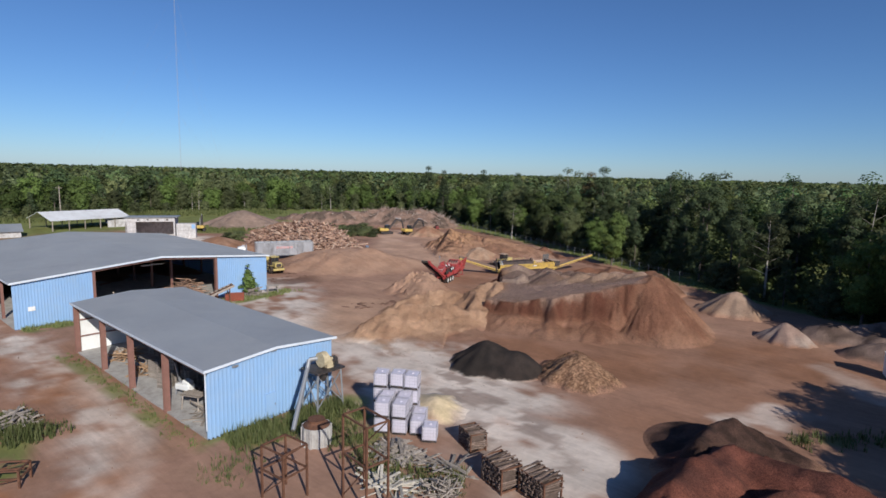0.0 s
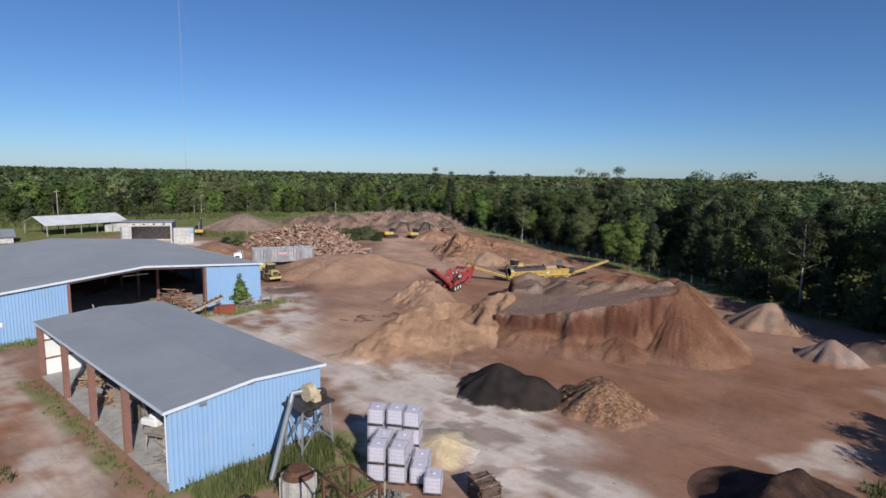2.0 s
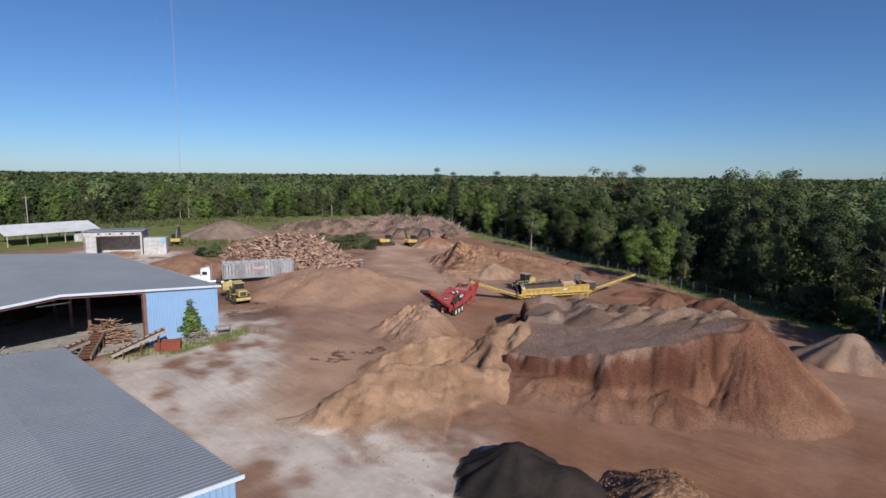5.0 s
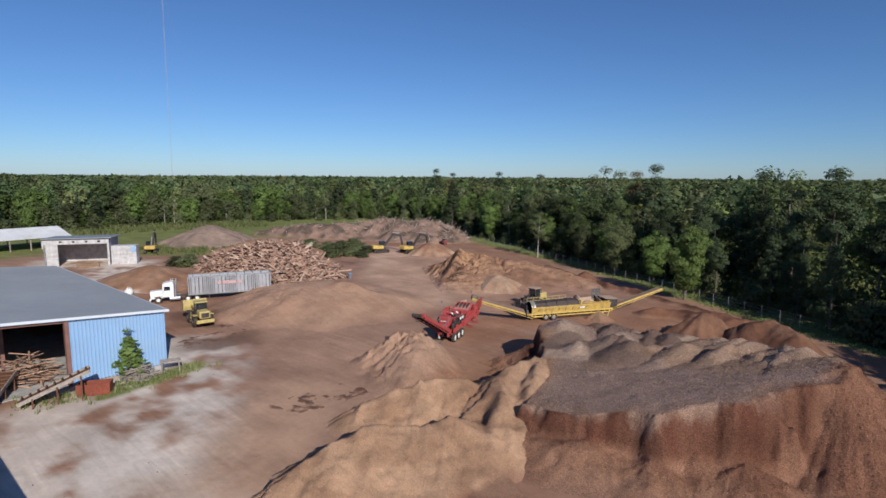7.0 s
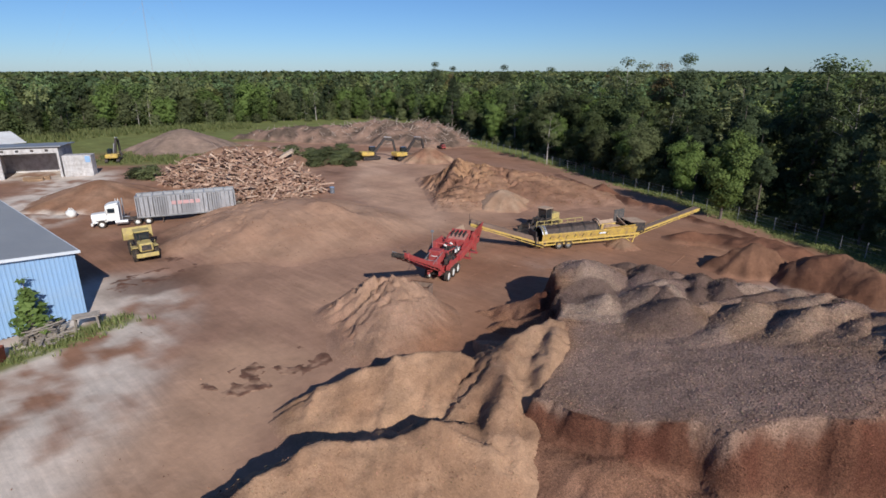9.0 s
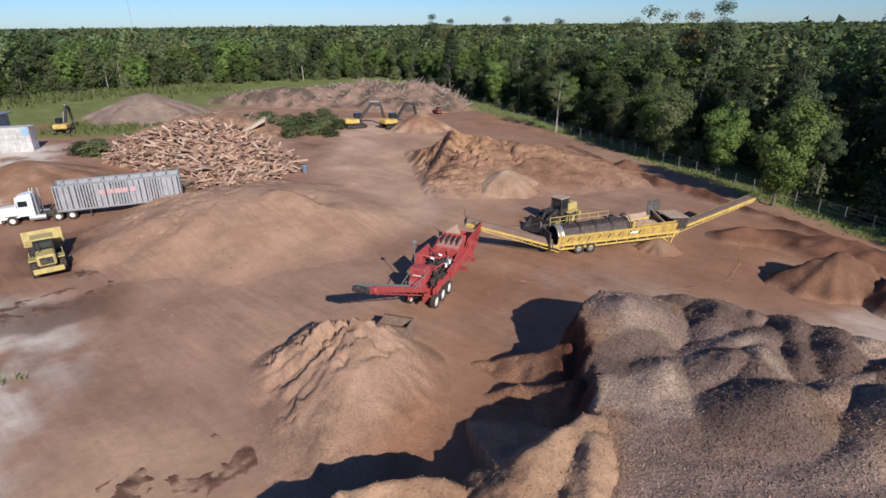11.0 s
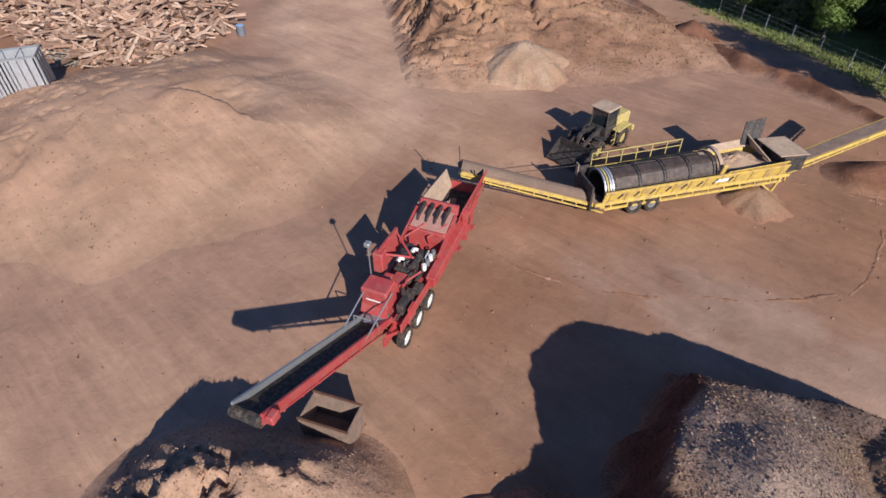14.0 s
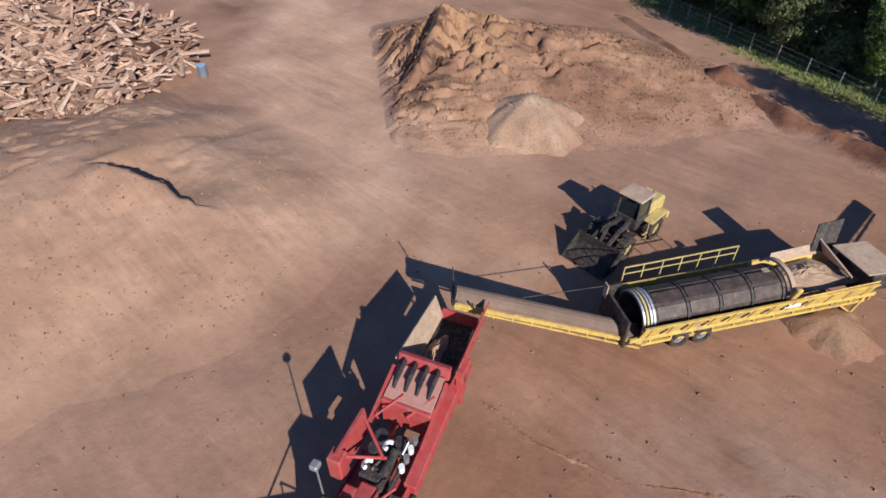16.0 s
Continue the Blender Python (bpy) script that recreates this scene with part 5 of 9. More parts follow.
# single trees that stand out, and a grove that shades the yard's corner
copy_thing(NEAR[5][0], Matrix.Translation((-87.8, 146.6, gz(-88, 146))) @ Matrix.Diagonal((0.68, 0.68, 0.68, 1)))
lone = tree("broad", 11.8, 17, M_LEAF_SUNNY, M_BARK, 0.28, 70, label="fresh green young tree standing alone at the fence", fine=True)
lone.location = (-46.6, 122.6, gz(-46, 122))
for x, y, h, k in ((-63.8, 136.5, 11.0, 1), (-55.5, 133.5, 9.5, 6), (-74.5, 143.5, 8.5, 1), (-65.6, 158, 22.2, 4), (-72, 162, 20.8, 7), (-146.5, 184, 20.8, 3), (-153, 221, 21.4, 4), (-80, 166, 22.0, 5), (-118, 196, 20.2, 4), (-96, 190, 19.6, 3), (-190, 224, 22.8, 4), (-35, 134, 18.0, 5), (20, 50, 15, 0), (17, 55, 14, 2), (22, 44, 14, 1), (16, 60, 13, 0), (23, 56, 15, 2), (15, 47, 10.5, 1), (25, 50, 15, 0), (20, 60, 14, 1), (18, 52, 14, 0), (21, 47, 14, 2), (19, 57, 14, 1), (14, 54, 10, 2), (17, 49, 12, 0), (4.5, 91, 18.5, 3), (7, 88.6, 19, 4), (9.5, 88, 19, 0), (5.5, 93.5, 19, 3), (8, 91.5, 19, 2), (12, 87, 19, 3), (11, 90, 19.5, 0), (4, 96, 18, 2)):
    ob, h0, _ = (NEAR if y > 100 else PROTO)[k]
    copy_thing(ob, Matrix.Translation((x, y, gz(x, y))) @ Matrix.Rotation(x, 4, "Z") @ Matrix.Diagonal((h / h0, h / h0, h / h0, 1)))


# deeper rows and the far woods: ragged crowns as one mass of clumps out to the horizon
def crown_tones(r, k):
    """A tone for each crown: olive, fresh green or dark."""
    b = r.uniform(0.45, 1.5, (k, 1))
    hue = np.stack([r.uniform(0.85, 1.2, k), np.ones(k), r.uniform(0.75, 1.2, k)], 1)
    return b * hue


def deep_woods():
    r = np.random.default_rng(15)
    vs, fs, tones, base = [], [], [], 0
    for depth, step in ((13, 5.5), (20, 6.5), (28, 7.5)):
        for x, y, nx, ny in edge_points(step, r):
            d = depth + r.uniform(-2, 3)
            right = x > -60 and y > 90
            h = r.uniform(14, 22.0) if right else r.uniform(12.5, 18.4)
            kind = "loblolly" if r.uniform() < (0.7 if right else 0.35) else "broad"
            *_, blobs = tree_blobs(r, kind, h)
            v, f = leaf_cloud(r, [b for b in blobs if b[2] > h * 0.4], 38 if right else 18, 0.28 if right else 0.42, 0.85, (0, 0, h * 0.55))
            vs.append(v + np.array((x + nx * d, y + ny * d, -1.2)))
            fs.append(f + base)
            tones.append(np.broadcast_to(crown_tones(r, 1) * ((0.74, 0.84, 0.82) if right else (1, 1, 1)), (len(v), 3)))
            base += len(v)
    me = mesh_of("deep_woods", np.concatenate(vs), np.concatenate(fs), M_CANOPY)
    tint_mesh(me, np.concatenate(tones))
    tagged(new("deep_woods", me), "dense green crowns behind the first rows of trees", "woods", kind="stuff")


def understory():
    """Scrub and low branches that close the gaps between the trunks."""
    r = np.random.default_rng(25)
    vs, fs, base = [], [], 0
    for depth, step, lo, hi in ((3.5, 3.6, 2.5, 5.5), (8.0, 4.0, 4.0, 9.0), (12.0, 5.0, 6.0, 11.0)):
        for x, y, nx, ny in edge_points(step, r):
            if x > 60:
                continue
            d, h = depth + r.uniform(-1.5, 1.5), r.uniform(lo, hi)
            blobs = [(r.normal() * 1.1, r.normal() * 1.1, h * f, 0.9 + 0.12 * h) for f in np.linspace(0.12, 0.95, 7)]
            v, f = leaf_cloud(r, blobs, 13, 0.34, 0.9)
            vs.append(v + np.array((x + nx * d, y + ny * d, gz(x, y))))
            fs.append(f + base)
            base += len(v)
    me = mesh_of("understory", np.concatenate(vs), np.concatenate(fs), M_LEAF)
    tagged(new("understory", me), "leafy scrub and low branches between the trunks", "undergrowth", kind="stuff")


def far_woods():
    r = np.random.default_rng(5)
    inner = [(-150, -400), *EDGE, (400, 60), (400, -400)]
    cs, ns, ss, tones = [], [], [], []
    for dist0, dist1, count, m in ((120, 300, 4200, 48), (300, 600, 5200, 24), (600, 1200, 5000, 14), (1200, 2600, 3600, 7), (2600, 4300, 2400, 5)):
        ang = r.uniform(radians(40), radians(215), count)
        rad = np.sqrt(r.uniform(dist0 ** 2, dist1 ** 2, count))
        x, y = -20 + rad * np.cos(ang), 20 + rad * np.sin(ang)
        ok = poly_dist(x, y, inner) < -30
        x, y = x[ok], y[ok]
        k, mid = len(x), (dist0 + dist1) / 2
        h = 12.5 + 5.6 * r.uniform(size=k) ** 0.7 + 2.0 * (r.uniform(size=k) < 0.07)
        w = r.uniform(2.3, 4.8, k) * (1 + mid / 1100)
        th, up = r.uniform(0, 6.28, (k, m)), r.uniform(-0.15, 1.0, (k, m))
        flat = np.sqrt(np.clip(1 - up ** 2, 0, 1))
        out = np.stack([flat * np.cos(th), flat * np.sin(th), up], -1)
        rad = w[:, None] * (0.82 + 0.25 * r.uniform(size=(k, m)))
        tall = (0.9 + 0.9 * r.uniform(size=k))[:, None]
        c0 = np.stack([x, y, h - 1 - w * tall[:, 0]], -1)[:, None, :]
        cs.append((c0 + out * rad[..., None] * np.stack([np.ones((k, m)), np.ones((k, m)), np.broadcast_to(tall, (k, m))], -1)).reshape(-1, 3))
        ns.append(out.reshape(-1, 3))
        tones.append(np.repeat(crown_tones(r, k), m * 3, axis=0))
        ss.append((w[:, None] * r.uniform(0.7, 1.2, (k, m)) * 1.35 / math.sqrt(m)).ravel())
    c, size = np.concatenate(cs), np.concatenate(ss)[:, None]
    n = len(c)
    nrm = np.concatenate(ns) + r.normal(size=(n, 3)) * 0.35
    nrm /= np.linalg.norm(nrm, axis=1)[:, None]
    t = np.cross(nrm, r.normal(size=(n, 3)))
    t /= np.linalg.norm(t, axis=1)[:, None] + 1e-9
    b = np.cross(nrm, t)
    tri = np.stack([c - t * size - b * size * 0.6, c + t * size - b * size * 0.5, c + b * size * 1.1], 1).reshape(-1, 3)
    me = mesh_of("far_woods", tri, np.arange(n * 3).reshape(n, 3), M_CANOPY)
    tint_mesh(me, np.concatenate(tones))
    tagged(new("far_woods", me), "unbroken green canopy of mixed woods to the horizon", "woods", kind="stuff")


understory()
deep_woods()
far_woods()


# ---- machines ----
def wheel(parent, x, y, r, w, rim_mat, tyre_mat=M_RUBBER, hub=0.55, lugs=0):
    """A wheel on the axle along y, its foot on the ground at z = 0 of the thing."""
    bm = bmesh.new()
    outline = [(r * hub, -w / 2), (r * 0.9, -w / 2), (r, -w * 0.38), (r, w * 0.38), (r * 0.9, w / 2), (r * hub, w / 2)]
    seg = 20
    rings = []
    for k in range(seg):
        a = 2 * math.pi * k / seg
        rings.append([bm.verts.new((x + math.cos(a) * q, y + v, r + math.sin(a) * q)) for q, v in outline])
    for k in range(seg):
        for j in range(len(outline)):
            j2 = (j + 1) % len(outline)
            bm.faces.new((rings[k][j], rings[k][j2], rings[(k + 1) % seg][j2], rings[(k + 1) % seg][j]))
    treads = []
    for k in range(lugs):
        a = 2 * math.pi * k / lugs
        c = Vector((x + math.cos(a) * r, y, r + math.sin(a) * r))
        treads.append((c, (0, -math.degrees(a) + 90, 12 if k % 2 else -12)))
    top = part("wheel", bm, tyre_mat, parent, "black rubber tyre")
    for c, turn in treads:
        bm = bmesh.new()
        put_box(bm, (0.06, w * 0.9, 0.10), c, turn)
        part("tread_lug", bm, tyre_mat, top)
    bm = bmesh.new()
    put_tube(bm, (x, y - w * 0.30, r), (x, y + w * 0.30, r), r * hub, 16)
    put_tube(bm, (x, y - w * 0.42, r), (x, y + w * 0.42, r), r * hub * 0.4, 10)
    part("rim", bm, rim_mat, top)
    return top


M_MULCH_TAN = surface("tan_wood_chips", (0.36, 0.24, 0.165), 0.95, 0.0, 0.3, 0.25, (0.24, 0.15, 0.10), 0.5)
M_CHIPLOAD = surface("brown_wood_chips", (0.20, 0.135, 0.105), 0.95, 0.0, 0.3, 0.25, (0.13, 0.085, 0.065), 0.5)


def put_hoop(b, x, inner, outer, wide, start=0.0, end=2 * math.pi, z=1.75, seg=28):
    """A flat hoop about the drum's axis, or an arc of one."""
    whole = end - start > 6.28
    rows = []
    for k in range(seg if whole else seg + 1):
        a = start + (end - start) * k / seg
        rows.append([b.verts.new((x + dx, r * math.cos(a), z + r * math.sin(a))) for dx, r in ((-wide / 2, inner), (wide / 2, inner), (wide / 2, outer), (-wide / 2, outer))])
    pairs = list(zip(rows, rows[1:])) + ([(rows[-1], rows[0])] if whole else [])
    for p, q in pairs:
        for i in range(4):
            j = (i + 1) % 4
            b.faces.new((p[i], q[i], q[j], p[j]))
    if not whole:
        b.faces.new(rows[0])
        b.faces.new(rows[-1][::-1])


def put_lump(b, at, size, seed):
    """A small uneven heap with a flat foot."""
    rings, seg = 6, 18
    top = b.verts.new((at[0], at[1], at[2] + size[2]))
    last = None
    for j in range(1, rings + 1):
        f = j / rings
        row = []
        for k in range(seg):
            a = 2 * math.pi * k / seg
            w = f * (1 + 0.14 * math.sin(3 * a + seed) + 0.08 * math.sin(7 * a + 2 * seed + 3 * f))
            z = size[2] * (1 - f) * (1 + 0.2 * math.sin(5 * a + 9 * f + seed))
            row.append(b.verts.new((at[0] + size[0] * w * math.cos(a), at[1] + size[1] * w * math.sin(a), at[2] + z)))
        for k in range(seg):
            n = (k + 1) % seg
            if last is None:
                b.faces.new((top, row[k], row[n]))
            else:
                b.faces.new((last[k], row[k], row[n], last[n]))
        last = row
    b.faces.new(last[::-1])


def grinder():
    """The red horizontal grinder; its hopper end lies ahead along x, the tail belt behind."""
    g = thing("grinder", "red towable wood grinder with hopper and tail conveyor", "wood grinder", pose(-60.35, 83.2, gz(-60.35, 83.2), 0, 0, 109.4) @ Matrix.Diagonal((1, 0.9, 1, 1)))

    def add(name, fn, m, label="", parent=g):
        bm = bmesh.new()
        fn(bm)
        return part(name, bm, m, parent, label)

    for side in (-1, 1):
        add("chassis_rail", lambda b: put_box(b, (10.0, 0.16, 0.42), (2.0, side * 0.62, 0.98), bevel=0.02), M_RED)
        for x in (-1.95, -0.75, 0.45):
            wheel(g, x, side * 1.08, 0.5, 0.42, M_WHITE, hub=0.74)
    for x in (-1.95, -0.75, 0.45):
        add("axle", lambda b: put_tube(b, (x, -1.0, 0.5), (x, 1.0, 0.5), 0.07, 8), M_DARK)
    # hopper: two leaning walls and a belt floor, dusted with chips
    for side in (-1, 1):
        def wall(b, side=side):
            y0, y1 = side * 0.85, side * 1.28
            put_prism_quad(b, [(4.3, y0, 1.65), (7.7, y0, 1.85), (7.85, y1, 2.75 if side > 0 else 3.3), (4.2, y1, 2.95)], 0.07)
            for x in (4.5, 5.5, 6.5, 7.5):
                put_beam(b, (x, y0 + side * 0.06, 1.5), (x, y1 + side * 0.04, 2.7), 0.09, 0.07)
        add("hopper_wall", wall, M_RED if side < 0 else M_DUSTED, "red steel wall" if side < 0 else "dust-covered hopper wall")
        add("hopper_frame", lambda b: put_box(b, (3.6, 0.12, 0.5), (5.9, side * 0.86, 1.35)), M_RED)
    # the black floor stands in for the deep shadow inside the hopper
    add("hopper_floor", lambda b: put_box(b, (3.6, 1.7, 0.12), (5.9, 0, 1.62)), M_RUBBER, "feed belt, black for the shadow in the hopper")
    add("chip_load", lambda b: put_lump(b, (5.75, 0.35, 1.62), (1.25, 0.5, 0.5), 3), M_MULCH_TAN, "tan chips left on the feed belt")
    add("tailgate", lambda b: put_box(b, (0.08, 1.75, 1.0), (7.75, 0, 1.65), (0, 14, 0)), M_RED)
    for x in (4.9, 6.9):
        add("hopper_leg", lambda b: (put_beam(b, (x, -0.8, 0.2), (x, -0.8, 1.3), 0.1, 0.1), put_beam(b, (x, 0.8, 0.2), (x, 0.8, 1.3), 0.1, 0.1), put_box(b, (0.4, 2.0, 0.08), (x, 0, 0.05))), M_RED)
    # feed drum housing with teeth
    add("feed_housing", lambda b: (put_box(b, (1.5, 2.1, 1.3), (3.35, 0.0, 2.0), bevel=0.05), put_box(b, (0.25, 2.2, 0.5), (4.25, 0, 3.0), (0, 20, 0), 0.03)), M_RED)
    add("feed_cover", lambda b: put_box(b, (1.3, 2.0, 0.12), (3.4, 0, 2.78), (0, -14, 0), 0.02), M_RED_DUSTY, "red cover dusted with chips")
    for x, y, z in ((2.1, 0.95, 2.45), (2.4, -0.2, 2.5), (-0.9, -0.35, 2.35)):
        add("guard_bar", lambda b: (put_tube(b, (x, y, z), (x + 0.9, y - 0.7, z + 0.3), 0.05, 8), put_tube(b, (x + 0.15, y, z - 0.5), (x, y, z), 0.05, 8)), M_RED)
    add("corner_post", lambda b: (put_box(b, (0.16, 0.3, 1.9), (4.45, -1.42, 2.1), bevel=0.02), put_box(b, (0.7, 0.1, 0.5), (4.75, -1.42, 1.5), bevel=0.02)), M_RED)
    for k in range(4):
        y = -0.72 + 0.48 * k
        add("feed_tooth", lambda b: (put_beam(b, (4.1, y, 3.15), (3.35, y, 3.0), 0.09, 0.22), put_beam(b, (3.45, y, 3.02), (3.1, y, 2.78), 0.07, 0.12)), M_DARK)
    add("feed_arm", lambda b: put_beam(b, (3.9, -1.12, 2.9), (1.7, -1.12, 2.0), 0.12, 0.26), M_RED)
    add("feed_arm", lambda b: put_beam(b, (3.9, 1.12, 2.9), (1.9, 1.12, 2.2), 0.12, 0.26), M_RED)
    add("side_chute", lambda b: (put_box(b, (4.6, 0.5, 0.6), (2.9, -1.2, 1.75), (0, -7, 0), 0.04), put_box(b, (1.0, 0.4, 0.9), (5.1, -1.25, 2.0), (0, 0, 0), 0.04)), M_RED, "long red side chute")
    # engine bay
    add("engine_deck", lambda b: put_box(b, (4.2, 2.2, 0.16), (0.1, 0, 1.25), bevel=0.02), M_RED)
    add("side_panel", lambda b: put_prism_quad(b, [(0.0, 1.15, 2.05), (1.75, 1.15, 2.05), (1.75, 1.25, 3.2), (0.0, 1.25, 3.2)], 0.12), M_RED, "red raised side guard")
    add("side_panel_end", lambda b: put_box(b, (0.5, 0.55, 1.1), (0.05, 1.2, 2.55), bevel=0.05), M_RED)
    add("engine", lambda b: (put_box(b, (1.3, 0.9, 0.95), (0.75, 0.1, 1.8), bevel=0.08), put_tube(b, (0.3, -0.35, 2.35), (1.2, -0.35, 2.35), 0.17, 12), put_tube(b, (0.9, 0.3, 2.2), (0.9, 0.3, 2.75), 0.2, 12), put_box(b, (0.6, 0.5, 0.4), (1.6, -0.3, 2.0), bevel=0.05), put_tube(b, (1.5, 0.35, 1.9), (1.5, 0.35, 2.5), 0.24, 12), put_tube(b, (0.2, -0.6, 1.7), (1.8, -0.7, 1.9), 0.09, 8)), M_DARK, "black diesel engine")
    for x, y in ((0.35, 0.15), (1.15, -0.2)):
        add("exhaust_elbow", lambda b: [put_tube(b, (x + 0.2 * math.cos(a), y + 0.2 * math.sin(a), 2.55 + 0.05 * k), (x + 0.2 * math.cos(a + 0.6), y + 0.2 * math.sin(a + 0.6), 2.6 + 0.05 * k), 0.075, 8) for k, a in enumerate((0, 0.6, 1.2, 1.8, 2.4))], M_WHITE, "pale lagged exhaust elbow")
    add("stay", lambda b: (put_tube(b, (1.6, 1.1, 3.05), (0.7, -0.2, 2.6), 0.055, 8), put_tube(b, (0.15, 1.1, 2.9), (0.8, -0.25, 2.55), 0.055, 8)), M_RED)
    r = np.random.default_rng(52)
    for k in range(9):
        p = Vector((r.uniform(-0.9, 1.9), r.uniform(-0.7, 0.5), r.uniform(2.0, 2.5)))
        q = p + Vector((r.uniform(-0.5, 0.5), r.uniform(-0.35, 0.35), r.uniform(-0.1, 0.3)))
        add("hose", lambda b: (put_tube(b, p, q, 0.035, 6), put_tube(b, q, q + Vector((0.1, 0.1, -0.4)), 0.035, 6)), (M_GREY, M_DARK, M_RED)[k % 3])
    for k in range(4):
        add("filter_bowl", lambda b: put_tube(b, (1.95 - 0.35 * k, -0.75, 1.9), (1.95 - 0.35 * k, -0.75, 2.2), 0.11, 10), M_WHITE if k % 2 else M_GREY)
    add("fuel_tank", lambda b: (put_box(b, (0.9, 0.7, 0.5), (-0.45, -0.05, 2.1), bevel=0.1), put_box(b, (0.5, 0.5, 0.35), (-0.55, 0.45, 2.2), bevel=0.06)), M_RED)
    add("radiator_cover", lambda b: (put_box(b, (0.95, 1.35, 1.15), (-1.55, 0.35, 2.25), bevel=0.07), put_box(b, (0.1, 1.35, 0.5), (-2.05, 0.35, 1.75), (0, 25, 0))), M_RED, "red engine cover with a pale stripe")
    add("stripe", lambda b: put_box(b, (0.02, 0.75, 0.06), (-2.042, 0.35, 2.3)), M_WHITE, "pale lettering bar")
    add("hydraulic_bank", lambda b: (put_box(b, (1.2, 0.35, 0.55), (-1.1, -0.75, 1.75), bevel=0.04), put_tube(b, (-2.1, -0.8, 1.6), (0.2, -0.85, 1.65), 0.06, 8), put_box(b, (0.5, 0.4, 0.5), (-0.1, -0.9, 1.6), bevel=0.04), put_tube(b, (-1.0, -0.6, 2.05), (-1.0, -0.6, 2.4), 0.1, 8)), M_DARK)
    add("side_guard", lambda b: (put_box(b, (3.4, 0.1, 0.5), (-0.6, -1.12, 1.35), bevel=0.03), put_box(b, (0.5, 0.14, 0.7), (-1.3, -1.18, 1.5)), put_box(b, (3.6, 0.08, 0.3), (-0.5, 1.12, 1.3))), M_RED)
    # tail conveyor
    a, b_ = Vector((-1.6, 0.2, 1.0)), Vector((-9.55, 0.2, 4.75))
    way = (b_ - a).normalized()
    add("tail_belt", lambda b: put_beam(b, a, b_, 0.95, 0.08), M_RUBBER, "black rubber conveyor belt")
    for side in (-1, 1):
        off = Vector((0, side * 0.58, 0.1))
        add("tail_side", lambda b: put_beam(b, a + off, b_ + off, 0.09, 0.36), M_RED if side < 0 else M_GREY)
        add("tail_truss", lambda b: (put_beam(b, a + off - Vector((0, 0, 0.45)), b_ + off - Vector((0, 0, 0.25)), 0.07, 0.08), *[put_beam(b, a.lerp(b_, k / 9) + off - Vector((0, 0, 0.4)), a.lerp(b_, (k + 0.5) / 9) + off, 0.05, 0.05) for k in range(9)]), M_RED)
    for k in range(1, 8):
        p = a.lerp(b_, k / 8)
        add("idler", lambda b: put_tube(b, p + Vector((0, -0.5, -0.1)), p + Vector((0, 0.5, -0.1)), 0.06, 8), M_DARK)
    add("head_drum", lambda b: put_tube(b, b_ + Vector((0, -0.6, -0.02)), b_ + Vector((0, 0.6, -0.02)), 0.2, 14), M_RUBBER)
    add("head_motor", lambda b: put_box(b, (0.4, 0.3, 0.35), b_ + Vector((0.25, -0.8, 0)), bevel=0.05), M_RED)
    add("tail_hoop", lambda b: (put_tube(b, (-3.0, -0.4, 1.75), (-3.0, -0.4, 2.2), 0.03, 6), put_tube(b, (-3.0, 0.8, 1.75), (-3.0, 0.8, 2.2), 0.03, 6), put_tube(b, (-3.0, -0.4, 2.2), (-3.0, 0.8, 2.2), 0.03, 6)), M_GREY)
    add("tail_stay", lambda b: (put_tube(b, (-1.7, 0.85, 2.7), (-4.0, 0.8, 2.2), 0.035, 6), put_tube(b, (-1.7, -0.45, 2.7), (-4.0, -0.4, 2.2), 0.035, 6)), M_GREY)
    add("tail_foot", lambda b: (put_beam(b, (-2.9, -0.7, 1.4), (-1.3, -0.95, 0.35), 0.12, 0.16), put_beam(b, (-1.3, -0.95, 0.35), (-1.0, -0.95, 1.1), 0.12, 0.14)), M_RED)
    add("tail_foot", lambda b: put_beam(b, (-2.9, 1.0, 1.4), (-1.2, 0.95, 0.5), 0.12, 0.16), M_RED)
    add("chute", lambda b: put_prism_quad(b, [(-1.9, -0.35, 1.5), (-1.9, 0.75, 1.5), (-2.7, 0.65, 1.55), (-2.7, -0.25, 1.55)], 0.05), M_GREY, "grey discharge chute")
    # lamp mast
    add("mast", lambda b: (put_tube(b, (-1.0, 1.05, 1.3), (-1.0, 1.05, 4.3), 0.03, 6), put_box(b, (0.3, 0.3, 0.22), (-1.0, 1.05, 4.35), bevel=0.05)), M_GREY)
    return g


def put_prism_quad(bm, pts, thick):
    """A plate through four corners, with thickness."""
    p = [Vector(q) for q in pts]
    n = (p[1] - p[0]).cross(p[2] - p[0]).normalized() * thick
    lo = [bm.verts.new(q) for q in p]
    hi = [bm.verts.new(q + n) for q in p]
    bm.faces.new(lo[::-1])
    bm.faces.new(hi)
    for i in range(4):
        j = (i + 1) % 4
        bm.faces.new((lo[i], lo[j], hi[j], hi[i]))


